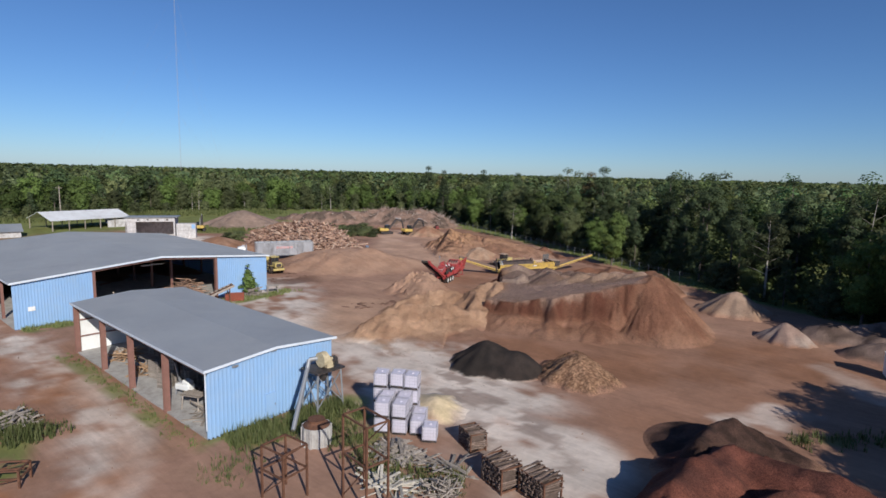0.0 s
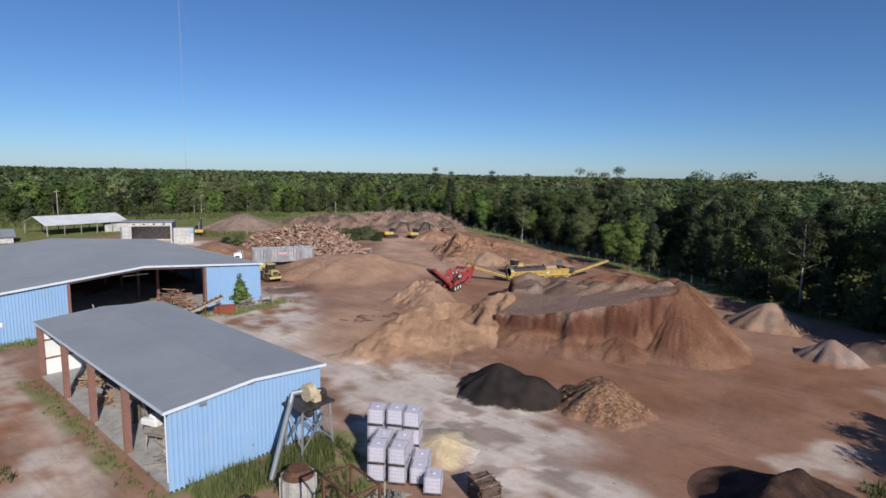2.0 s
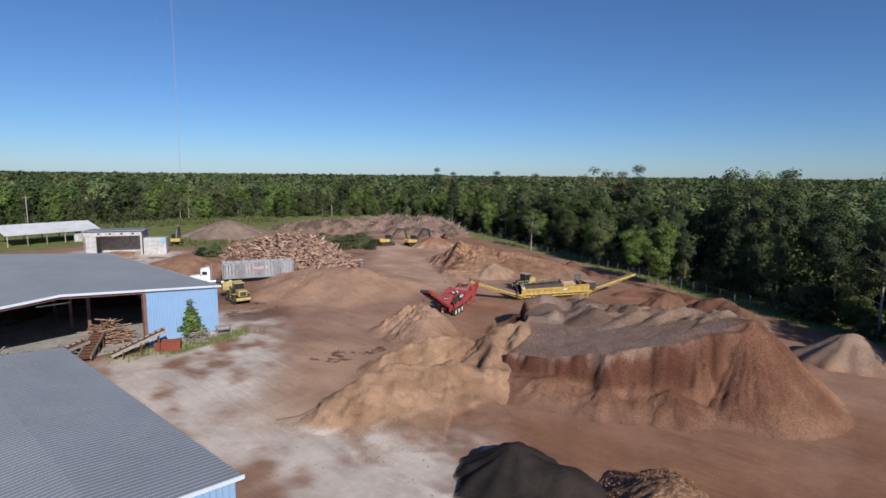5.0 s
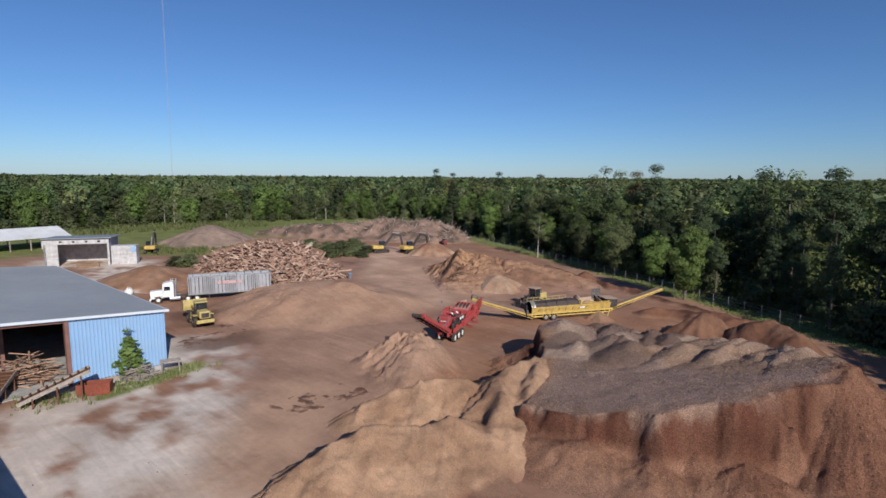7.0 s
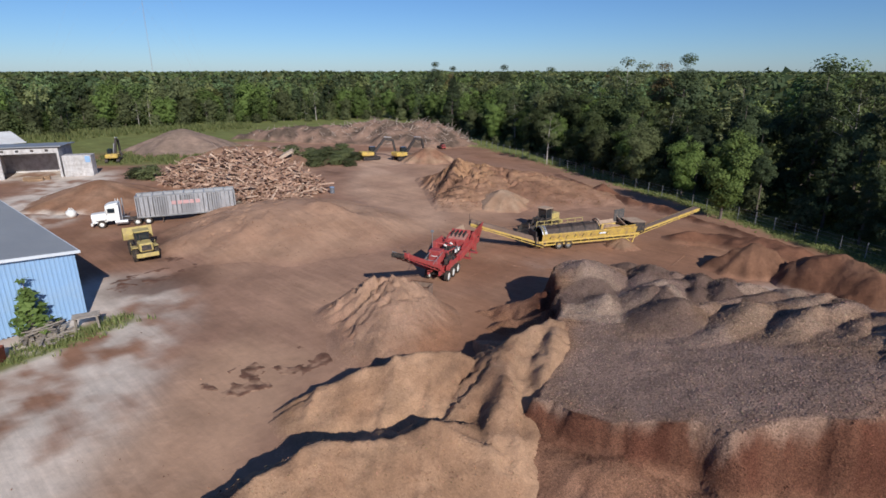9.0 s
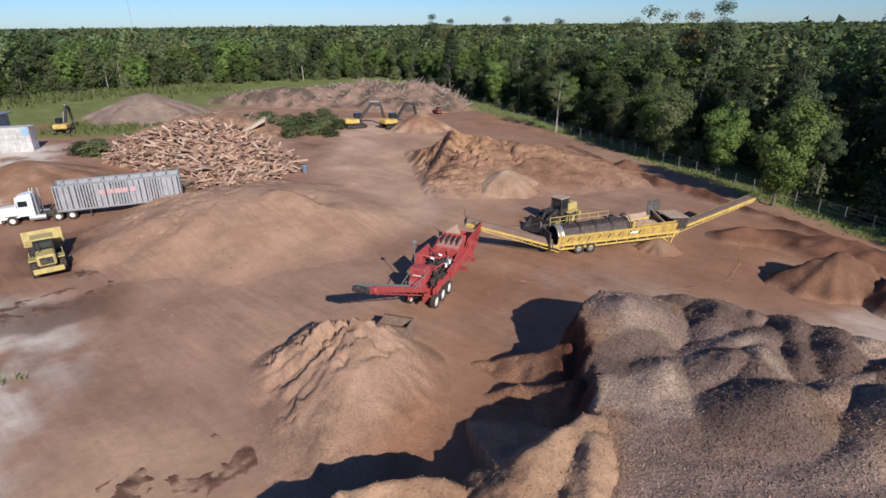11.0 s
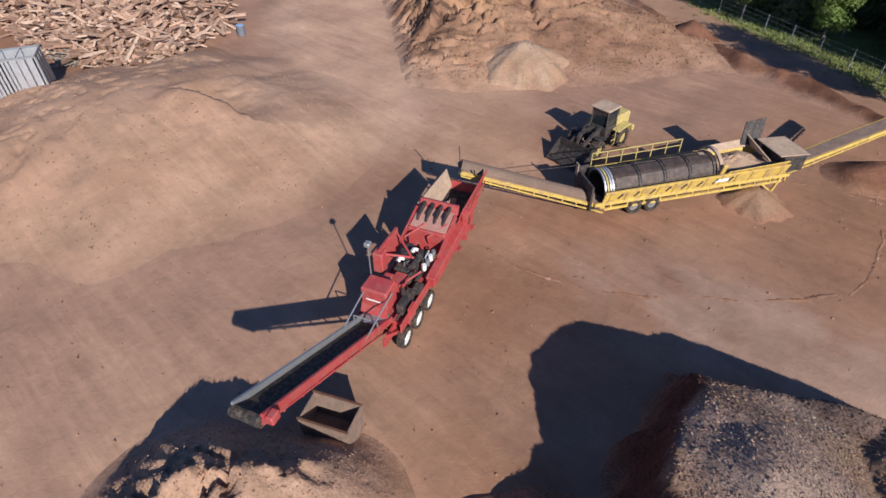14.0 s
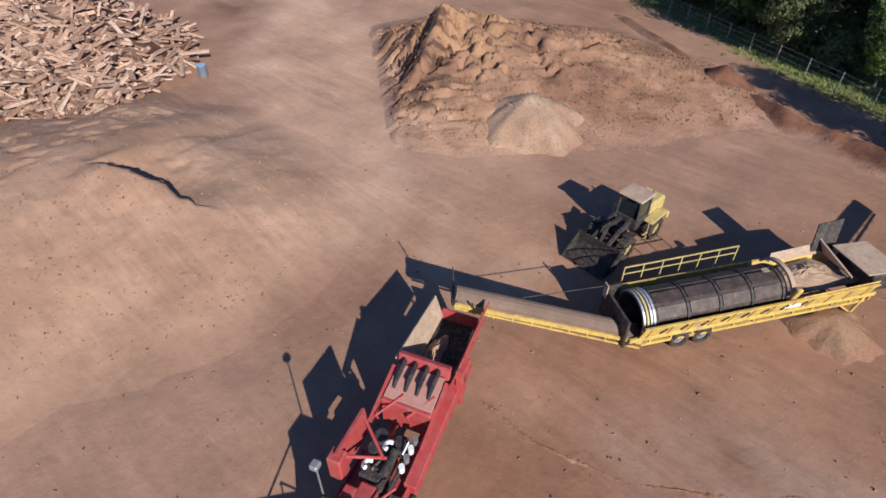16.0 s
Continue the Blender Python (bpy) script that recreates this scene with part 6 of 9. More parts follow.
def trommel():
    """The yellow trommel screen: x runs from the drum's open end to the hopper; its frame rises slightly that way."""
    level = pose(-57.95, 96.1, gz(-57.9, 96), 0, 0, 54.8)
    rise = Matrix.Translation((2.4, 0, 0)) @ Matrix.Rotation(radians(-1.2), 4, "Y") @ Matrix.Translation((-2.4, 0, 0))
    flat = rise.inverted()
    t = thing("trommel_screen", "yellow trommel screen with drum, hopper and two conveyors", "trommel screen", level @ rise)

    def add(name, fn, m, label="", parent=t):
        bm = bmesh.new()
        fn(bm)
        return part(name, bm, m, parent, label)

    for side in (-1, 1):
        y = side * 1.06
        add("chassis_rail", lambda b: put_box(b, (12.2, 0.14, 0.2), (5.6, y, 0.98), bevel=0.02), M_YELLOW)
        add("lower_rail", lambda b: put_box(b, (11.2, 0.10, 0.14), (5.7, y, 0.62)), M_YELLOW)
        for k in range(12):
            add("strut", lambda b: put_box(b, (0.08, 0.07, 0.36), (0.5 + 1.0 * k, y, 0.8)), M_YELLOW)
        # side boards lean out, with ribs and dark catches
        board = add("side_board", lambda b: put_prism_quad(b, [(-0.1, side * 1.06, 1.1), (11.2, side * 1.06, 1.1), (11.2, side * 1.30, 1.86), (-0.1, side * 1.30, 1.86)], -0.05 * side), M_YELLOW, "dusty yellow side board")
        for k in range(12):
            add("rib", lambda b: put_beam(b, (0.25 + 0.96 * k, side * 1.11, 1.1), (0.25 + 0.96 * k, side * 1.35, 1.86), 0.06, 0.07), M_YELLOW, parent=board)
        for k in range(8):
            add("catch", lambda b: put_beam(b, (0.75 + 0.96 * k, side * 1.20, 1.32), (0.95 + 0.96 * k, side * 1.31, 1.66), 0.05, 0.08), M_DARK, parent=board)
        add("top_rail", lambda b: put_box(b, (11.3, 0.09, 0.09), (5.55, side * 1.33, 1.88)), M_YELLOW)
    add("wordmark", lambda b: put_box(b, (0.8, 0.02, 0.22), (7.0, -1.27, 1.55), (-17, 0, 0)), M_TRIM, "pale lettering panel")
    # drum with bands, lifters and riding rings, on an axis of its own slope
    za, zb, r = 1.40, 1.58, 1.0

    def axis_z(x):
        return za + (zb - za) * x / 6.8

    def drum(b):
        seg, x0, x1 = 32, 0.0, 6.8
        ra, rb, rc = [], [], []
        for k in range(seg):
            a = 2 * math.pi * k / seg
            ra.append(b.verts.new((x0, r * math.cos(a), za + r * math.sin(a))))
            rb.append(b.verts.new((x1, r * math.cos(a), zb + r * math.sin(a))))
            rc.append(b.verts.new((x0, 0.95 * r * math.cos(a), za + 0.95 * r * math.sin(a))))
        for k in range(seg):
            n = (k + 1) % seg
            b.faces.new((ra[k], rb[k], rb[n], ra[n]))
            b.faces.new((ra[n], rc[n], rc[k], ra[k]))
        rd = [b.verts.new((x1, 0.95 * r * math.cos(2 * math.pi * k / seg), zb + 0.95 * r * math.sin(2 * math.pi * k / seg))) for k in range(seg)]
        for k in range(seg):
            b.faces.new((rc[(k + 1) % seg], rd[(k + 1) % seg], rd[k], rc[k]))
    dr = add("drum", drum, M_DRUM, "dark dusty perforated screen drum")
    for x in (0.62, 2.1, 3.6, 5.1, 6.6):
        add("drum_band", lambda b: put_hoop(b, x, 1.005, 1.06, 0.12, z=axis_z(x)), M_DARK, parent=dr)
    for x in (0.06, 0.22, 0.38, 0.52):
        add("riding_ring", lambda b: put_hoop(b, x, 1.02, 1.10, 0.09, z=axis_z(x)), M_ALU if x != 0.22 else M_YELLOW_PALE, "bright worn steel riding ring", dr)
    for k in range(4):
        for a in (0.5, 1.15, 1.8, 2.45):
            x = 1.36 + 1.5 * k
            add("screen_plate", lambda b: put_box(b, (1.3, 0.5, 0.025), (x, 1.01 * math.cos(a), axis_z(x) + 1.01 * math.sin(a)), (math.degrees(a) - 90, 0, 0)), M_DRUM, parent=dr)
    add("label_plate", lambda b: put_box(b, (0.3, 0.25, 0.02), (6.2, 1.03 * math.cos(1.5), axis_z(6.2) + 1.03 * math.sin(1.5)), (-4, 0, 0)), M_DUSTED, parent=dr)
    add("end_housing", lambda b: (put_box(b, (0.12, 2.2, 1.5), (-0.75, 0, 1.45)), put_box(b, (0.75, 0.08, 1.5), (-0.4, 1.1, 1.5)), put_box(b, (0.8, 2.1, 0.08), (-0.4, 0, 0.75))), M_DARK, "dark steel discharge housing")
    add("end_plate", lambda b: put_box(b, (0.05, 0.3, 0.75), (-0.85, 0.9, 2.2)), M_DUSTED)
    add("drum_arch", lambda b: put_hoop(b, 6.9, 1.14, 1.26, 0.2, 0.5, 2.8, z=1.6), M_DUSTED)
    add("arch_post", lambda b: put_box(b, (0.28, 0.16, 0.75), (6.9, -1.22, 2.15), (12, 0, 0), 0.03), M_YELLOW)
    # railing on the far side
    rail = add("handrail", lambda b: (put_beam(b, (0.4, 1.75, 2.5), (6.1, 1.75, 2.62), 0.05, 0.05), put_beam(b, (0.4, 1.75, 2.1), (6.1, 1.75, 2.22), 0.04, 0.04)), M_YELLOW_PALE, "thin yellow handrail")
    for k in range(7):
        x = 0.42 + 0.94 * k
        add("rail_post", lambda b: put_beam(b, (x, 1.75, 1.0), (x, 1.75, 2.5 + 0.02 * x), 0.05, 0.05), M_YELLOW_PALE, parent=rail)
    add("walkway", lambda b: put_box(b, (6.2, 0.6, 0.06), (3.2, 1.5, 1.05)), M_DARK)
    # hopper and power pack
    add("belt_tray", lambda b: put_box(b, (4.0, 1.5, 0.1), (9.0, 0, 1.6)), M_BELT, "feed belt heaped with chips")
    add("hopper_flap", lambda b: put_prism_quad(b, [(9.7, 1.25, 1.8), (11.0, 1.25, 1.9), (11.3, 1.7, 3.3), (10.0, 1.7, 3.2)], 0.06), M_DARK)
    add("end_wall", lambda b: put_prism_quad(b, [(10.45, -0.6, 1.75), (10.45, 1.25, 1.75), (10.15, 1.4, 2.5), (10.25, -0.7, 1.95)], 0.07), M_DUSTED)
    add("far_wall", lambda b: put_prism_quad(b, [(7.5, 1.2, 1.8), (10.3, 1.2, 1.8), (10.3, 1.5, 2.2), (7.7, 1.45, 2.1)], 0.06), M_DUSTED)
    add("near_wall", lambda b: put_prism_quad(b, [(7.2, -1.15, 1.85), (11.0, -1.15, 1.85), (11.0, -1.38, 2.2), (7.2, -1.38, 2.1)], 0.05), M_YELLOW, "low yellow hopper board")
    add("chip_load", lambda b: put_lump(b, (8.7, 0.2, 1.65), (1.6, 0.95, 0.36), 5), M_MULCH_TAN, "tan chips heaped in the hopper")
    box = add("power_pack", lambda b: put_box(b, (1.45, 2.0, 1.0), (11.6, -0.15, 1.75), bevel=0.04), M_DARK, "black engine box with a dusty lid")
    add("box_lid", lambda b: put_box(b, (1.95, 2.15, 0.06), (11.45, -0.1, 2.34), (0, 4, 0), 0.02), M_DUSTED, parent=box)
    for side in (-1, 1):
        leg = add("landing_leg", lambda b: put_beam(b, (11.2, side * 1.06, 0.95), (10.8, side * 1.1, -0.12), 0.12, 0.14), M_YELLOW)
        add("leg_brace", lambda b: put_beam(b, (10.0, side * 1.06, 0.62), (10.8, side * 1.1, 0.0), 0.07, 0.07), M_YELLOW, parent=leg)
        add("foot_plate", lambda b: put_box(b, (0.45, 0.4, 0.06), (10.8, side * 1.1, -0.15)), M_YELLOW, parent=leg)
    for x in (1.95, 3.05):
        for side in (-1, 1):
            w = wheel(t, x, side * 0.95, 0.47, 0.4, M_GREY)
            w.matrix_basis = flat
            add("mudguard", lambda b: put_box(b, (0.9, 0.42, 0.05), (x, side * 0.95, 1.0), bevel=0.01), M_YELLOW_PALE)
        add("axle", lambda b: put_tube(b, (x, -0.9, 0.47), (x, 0.9, 0.47), 0.07, 8), M_DARK).matrix_basis = flat
    # conveyors, set level with the yard
    up = Vector((0, 0, 1))
    for name, a, b_, w in (("oversize_conveyor", Vector((0.2, -0.6, 0.7)), Vector((-7.6, 1.15, 3.0)), 0.8), ("fines_conveyor", Vector((10.9, -0.2, 0.95)), Vector((19.6, -0.02, 3.45)), 0.75)):
        c = thing(name, "", "")
        for key in list(c.keys()):
            del c[key]
        c.parent = t
        c.matrix_basis = flat
        add("belt", lambda b: put_beam(b, a + Vector((0, 0, 0.1)), b_ + Vector((0, 0, 0.1)), w, 0.06), M_BELT, "chip-dusted belt", c)
        if w > 0.78:
            add("chip_load", lambda b: put_tube(b, a.lerp(b_, 0.08) + Vector((0, 0, 0.10)), b_ + Vector((0, 0, 0.12)), 0.38, 14), M_CHIPLOAD, "rounded ribbon of brown chips", c)
        across = (b_ - a).cross(up).normalized() * (w / 2 + 0.08)
        for s in (-1, 1):
            add("side_beam", lambda b: put_beam(b, a + across * s, b_ + across * s, 0.08, 0.2), M_YELLOW, "", c)
            add("lower_chord", lambda b: put_beam(b, a + across * s - up * 0.36, b_ + across * s - up * 0.2, 0.06, 0.07), M_YELLOW, "", c)
            for k in range(1, 10):
                add("lattice_bar", lambda b: put_beam(b, a.lerp(b_, k / 10) + across * s - up * 0.33, a.lerp(b_, k / 10) + across * s, 0.06, 0.06), M_YELLOW, "", c)
        add("head_roller", lambda b: put_tube(b, b_ - across * 0.95, b_ + across * 0.95, 0.14, 12), M_DARK, "", c)
    for p, q, w in (((-7.45, 1.85, 2.9), (-7.5, 1.9, 3.9), 0.03), ((-7.0, 0.4, 2.9), (-7.1, 0.3, 3.3), 0.04)):
        add("pole", lambda b: put_tube(b, p, q, w, 6), M_DARK).matrix_basis = flat
    add("cable", lambda b: put_tube(b, (-0.7, 1.0, 2.3), (-4.6, 1.1, 2.3), 0.02, 5), M_DARK).matrix_basis = flat
    return t


def loader(m, bucket_up, paint, label, big_bin=False):
    """An articulated wheel loader that looks along +x."""
    w = thing("wheel_loader", label, "wheel loader", m, group="wheel loaders")

    def add(name, fn, mt, lab="", parent=w):
        bm = bmesh.new()
        fn(bm)
        return part(name, bm, mt, parent, lab)

    for x in (-1.45, 1.45):
        for side in (-1, 1):
            wheel(w, x, side * 1.0, 0.72, 0.56, M_YELLOW_PALE, lugs=16)
        add("axle", lambda b: put_tube(b, (x, -0.9, 0.72), (x, 0.9, 0.72), 0.16, 10), M_DARK)
    add("rear_frame", lambda b: put_box(b, (2.6, 1.0, 0.55), (-1.6, 0, 0.95), bevel=0.05), M_DARK)
    hood = add("engine_hood", lambda b: (put_box(b, (1.75, 1.35, 0.95), (-2.05, 0, 1.75), bevel=0.12), put_box(b, (0.25, 2.2, 0.45), (-3.0, 0, 0.95), bevel=0.06)), paint, "yellow engine hood with a dark grille")
    add("grille", lambda b: put_box(b, (0.06, 0.95, 0.6), (-2.94, 0, 1.75), bevel=0.02), M_DARK, "", hood)
    for side in (-1, 1):
        add("rear_fender", lambda b: put_box(b, (1.5, 0.6, 0.1), (-1.4, side * 1.0, 1.55), (0, 6, 0), 0.03), paint)
        add("front_fender", lambda b: put_box(b, (1.0, 0.5, 0.08), (1.2, side * 1.0, 1.52), (0, -12, 0), 0.03), M_DARK)
        add("ladder", lambda b: (put_box(b, (0.5, 0.08, 0.05), (-0.2, side * 1.2, 0.6)), put_box(b, (0.5, 0.08, 0.05), (-0.2, side * 1.2, 1.0)), put_beam(b, (-0.4, side * 1.2, 0.5), (-0.4, side * 1.2, 1.9), 0.04, 0.04)), paint)
    cab = add("cab", lambda b: (put_box(b, (1.3, 1.45, 0.5), (-0.45, 0, 1.55), bevel=0.04), *[put_beam(b, (x, y, 1.7), (x * 0.92 - 0.03, y * 0.94, 3.05), 0.09, 0.09) for x in (0.15, -1.05) for y in (-0.68, 0.68)]), M_DARK, "dark cab frame")
    add("cab_roof", lambda b: put_box(b, (1.5, 1.6, 0.16), (-0.45, 0, 3.12), bevel=0.06), paint if big_bin else M_DUSTED, "", cab)
    add("cab_glass", lambda b: put_box(b, (1.12, 1.3, 1.3), (-0.45, 0, 2.4), bevel=0.05), M_GLASS, "dark tinted cab windows", cab)
    add("seat_frame", lambda b: put_box(b, (0.7, 0.9, 0.9), (0.75, 0, 1.2), bevel=0.06), M_DARK)
    add("exhaust", lambda b: put_tube(b, (-1.7, 0.35, 2.1), (-1.7, 0.35, 2.9), 0.06, 8), M_DARK)
    tip = Vector((2.6, 0, 1.1)) if not bucket_up else Vector((2.7, 0, 2.0))
    for side in (-1, 1):
        add("lift_arm", lambda b: (put_beam(b, (0.55, side * 0.5, 1.9), (1.7, side * 0.5, 1.55 if not bucket_up else 2.1), 0.14, 0.34), put_beam(b, (1.7, side * 0.5, 1.55 if not bucket_up else 2.1), tip + Vector((0, side * 0.5, 0)), 0.14, 0.3), put_tube(b, (0.7, side * 0.38, 1.0), (1.8, side * 0.42, 1.3 if not bucket_up else 1.8), 0.08, 8)), M_DARK if not big_bin else paint)
    add("tilt_link", lambda b: (put_beam(b, (0.8, 0, 1.95), (1.9, 0, 2.05), 0.16, 0.2), put_beam(b, (1.9, 0, 2.25), (2.5, 0, 1.2 if not bucket_up else 2.0), 0.12, 0.2)), M_DARK)
    wide, deep = (1.42, 1.0) if not big_bin else (1.5, 1.15)

    def bucket(b):
        z0 = 0.12 if not bucket_up else 1.35
        prof = [(2.65, z0 + 1.15), (2.6, z0 + 0.55), (2.75, z0 + 0.12), (3.05, z0), (2.65 + deep + 0.35, z0 + 0.02)]
        if big_bin:
            prof = [(2.7, z0 + 1.5), (2.62, z0 + 0.6), (2.75, z0 + 0.12), (3.1, z0), (4.1, z0 + 0.35)]
        for (xa, za), (xb, zb) in zip(prof, prof[1:]):
            put_prism_quad(b, [(xa, -wide, za), (xa, wide, za), (xb, wide, zb), (xb, -wide, zb)], 0.06)
        for s in (-1, 1):
            put_box(b, (0.05, 0.05, 0.05), (2.7, s * wide, z0 + 0.2))
            v = [b.verts.new((x, s * wide, z)) for x, z in prof]
            v2 = [b.verts.new((x, s * (wide - 0.05), z)) for x, z in prof]
            b.faces.new(v)
            b.faces.new(v2[::-1])
    add("bucket", bucket, M_DARK if not big_bin else M_YELLOW_PALE, "worn steel bucket" if not big_bin else "yellow high-tip bucket")
    return w


M_FADED = surface("faded_red_lettering", (0.55, 0.33, 0.33), 0.5, 0.1, 0.1, 1.0)


def truck():
    """The white tractor with a ribbed chip trailer; the tractor's nose looks along +x."""
    z = -0.05
    t = thing("semi_trailer", "long ribbed aluminium chip trailer with an open mesh top", "trailer", pose(-103.4, 77.6, z, 0, 0, 244.3))

    def add(name, fn, m, label="", parent=t):
        bm = bmesh.new()
        fn(bm)
        return part(name, bm, m, parent, label)

    L, W, Z0, Z1 = 12.4, 2.55, 1.05, 3.85
    for side in (-1, 1):
        y = side * W / 2
        def wall(b, y=y, side=side):
            put_box(b, (L, 0.04, Z1 - Z0), (0, y, (Z0 + Z1) / 2))
        side_wall = add("side_wall", wall, M_ALU, "ribbed silver side wall")
        rib = add("rib", lambda b: put_prism_quad(b, [(-0.06, y + side * 0.02, Z0 + 0.1), (0.06, y + side * 0.02, Z0 + 0.1), (0.06, y + side * 0.02, Z1 - 0.12), (-0.06, y + side * 0.02, Z1 - 0.12)], 0.045 * side), M_ALU, "", side_wall)
        rib.location.x = -L / 2 + L * 0.5 / 44
        for k in range(1, 44):
            more = new("rib", rib.data)
            more.parent = side_wall
            more.location.x = -L / 2 + L * (k + 0.5) / 44
        add("top_rail", lambda b: put_box(b, (L + 0.1, 0.1, 0.14), (0, y, Z1)), M_GREY)
        add("bottom_rail", lambda b: put_box(b, (L + 0.1, 0.1, 0.16), (0, y, Z0)), M_GREY)
        for k in range(5):
            bm = bmesh.new()
            put_box(bm, (0.55 if k != 2 else 0.7, 0.02, 0.5), (-1.4 + 0.75 * k, y + side * 0.07, 2.75))
            part("letter_bar", bm, M_FADED, t, "faded red lettering bar")
    add("front_wall", lambda b: put_box(b, (0.06, W, Z1 - Z0), (L / 2, 0, (Z0 + Z1) / 2)), M_ALU)
    add("rear_gate", lambda b: (put_box(b, (0.06, W, Z1 - Z0), (-L / 2, 0, (Z0 + Z1) / 2)), *[put_box(b, (0.05, 0.06, 2.6), (-L / 2 - 0.05, y, 2.4)) for y in (-1.2, -0.4, 0.4, 1.2)]), M_GREY, "dark mesh tail gate")
    add("floor", lambda b: put_box(b, (L, W, 0.14), (0, 0, Z0 - 0.02)), M_GREY)
    add("top_bows", lambda b: [put_tube(b, (-L / 2 + 1.3 * k, -W / 2, Z1 + 0.02), (-L / 2 + 1.3 * k, W / 2, Z1 + 0.02), 0.035, 6) for k in range(10)], M_GREY)
    add("frame_rail", lambda b: (put_box(b, (9.0, 0.15, 0.3), (0, -0.5, 0.85)), put_box(b, (9.0, 0.15, 0.3), (0, 0.5, 0.85))), M_DARK)
    add("landing_gear", lambda b: (put_beam(b, (3.2, -0.9, 1.0), (3.2, -0.9, 0.05), 0.12, 0.12), put_beam(b, (3.2, 0.9, 1.0), (3.2, 0.9, 0.05), 0.12, 0.12)), M_DARK)
    for x in (-4.7, -3.45):
        for side in (-1, 1):
            wheel(t, x, side * 0.98, 0.5, 0.55, M_WHITE)
        add("axle", lambda b: put_tube(b, (x, -0.9, 0.5), (x, 0.9, 0.5), 0.08, 8), M_DARK)
    tr = thing("tractor_unit", "white day-cab truck tractor coupled to the trailer", "truck", pose(-103.4, 77.6, z, 0, 0, 244.3))

    def addt(name, fn, m, label="", parent=tr):
        bm = bmesh.new()
        fn(bm)
        return part(name, bm, m, parent, label)

    for x in (5.0, 6.3):
        for side in (-1, 1):
            wheel(tr, x, side * 0.95, 0.5, 0.6, M_WHITE)
    for side in (-1, 1):
        wheel(tr, 10.5, side * 1.0, 0.5, 0.32, M_WHITE)
        addt("chassis_rail", lambda b: put_box(b, (6.6, 0.12, 0.28), (7.6, side * 0.42, 0.78)), M_DARK)
        addt("fuel_tank", lambda b: put_tube(b, (7.4, side * 0.95, 0.65), (8.9, side * 0.95, 0.65), 0.3, 14), M_ALU, "polished fuel tank")
        addt("fender", lambda b: put_box(b, (1.2, 0.34, 0.12), (10.5, side * 1.02, 1.1), (0, 0, 0), 0.04), M_WHITE)
        addt("exhaust_stack", lambda b: put_tube(b, (8.05, side * 0.95, 0.9), (8.05, side * 0.95, 3.45), 0.08, 8), M_ALU)
        addt("mirror", lambda b: put_box(b, (0.08, 0.22, 0.5), (9.75, side * 1.35, 2.2)), M_WHITE)
    cab = addt("cab", lambda b: put_prism(b, [(-1.12, 0.9), (1.12, 0.9), (1.12, 2.0), (0.98, 2.92), (-0.98, 2.92), (-1.12, 2.0)], (8.3, 0, 0), (9.85, 0, 0)), M_WHITE, "white cab")
    addt("windscreen", lambda b: put_prism_quad(b, [(9.87, -0.98, 2.0), (9.87, 0.98, 2.0), (9.84, 0.88, 2.75), (9.84, -0.88, 2.75)], 0.03), M_GLASS, "", cab)
    for side in (-1, 1):
        addt("side_window", lambda b: put_box(b, (0.85, 0.04, 0.6), (9.2, side * 1.1, 2.25), (side * 8, 0, 0)), M_GLASS, "", cab)
    addt("roof_visor", lambda b: (put_box(b, (1.3, 1.7, 0.25), (9.0, 0, 3.0), (0, 8, 0), 0.08), *[put_tube(b, (8.5 + 0.3 * k, -0.7, 3.1), (8.45 + 0.3 * k, -0.7, 3.5), 0.03, 6) for k in range(2)]), M_WHITE, "", cab)
    hood = addt("hood", lambda b: put_prism(b, [(-0.85, 0.75), (0.85, 0.75), (0.85, 1.5), (0.6, 1.9), (-0.6, 1.9), (-0.85, 1.5)], (9.8, 0, 0), (11.5, 0, -0.12)), M_WHITE, "white sloped hood")
    addt("grille", lambda b: put_box(b, (0.06, 1.0, 0.8), (11.52, 0, 1.15)), M_GREY, "", hood)
    addt("bumper", lambda b: put_box(b, (0.25, 2.3, 0.35), (11.6, 0, 0.55), bevel=0.05), M_WHITE)
    for side in (-1, 1):
        addt("headlight", lambda b: put_box(b, (0.08, 0.3, 0.22), (11.5, side * 0.85, 1.05), bevel=0.02), M_TRIM)
    addt("fifth_wheel", lambda b: put_box(b, (0.9, 0.9, 0.1), (5.6, 0, 1.0)), M_DARK)


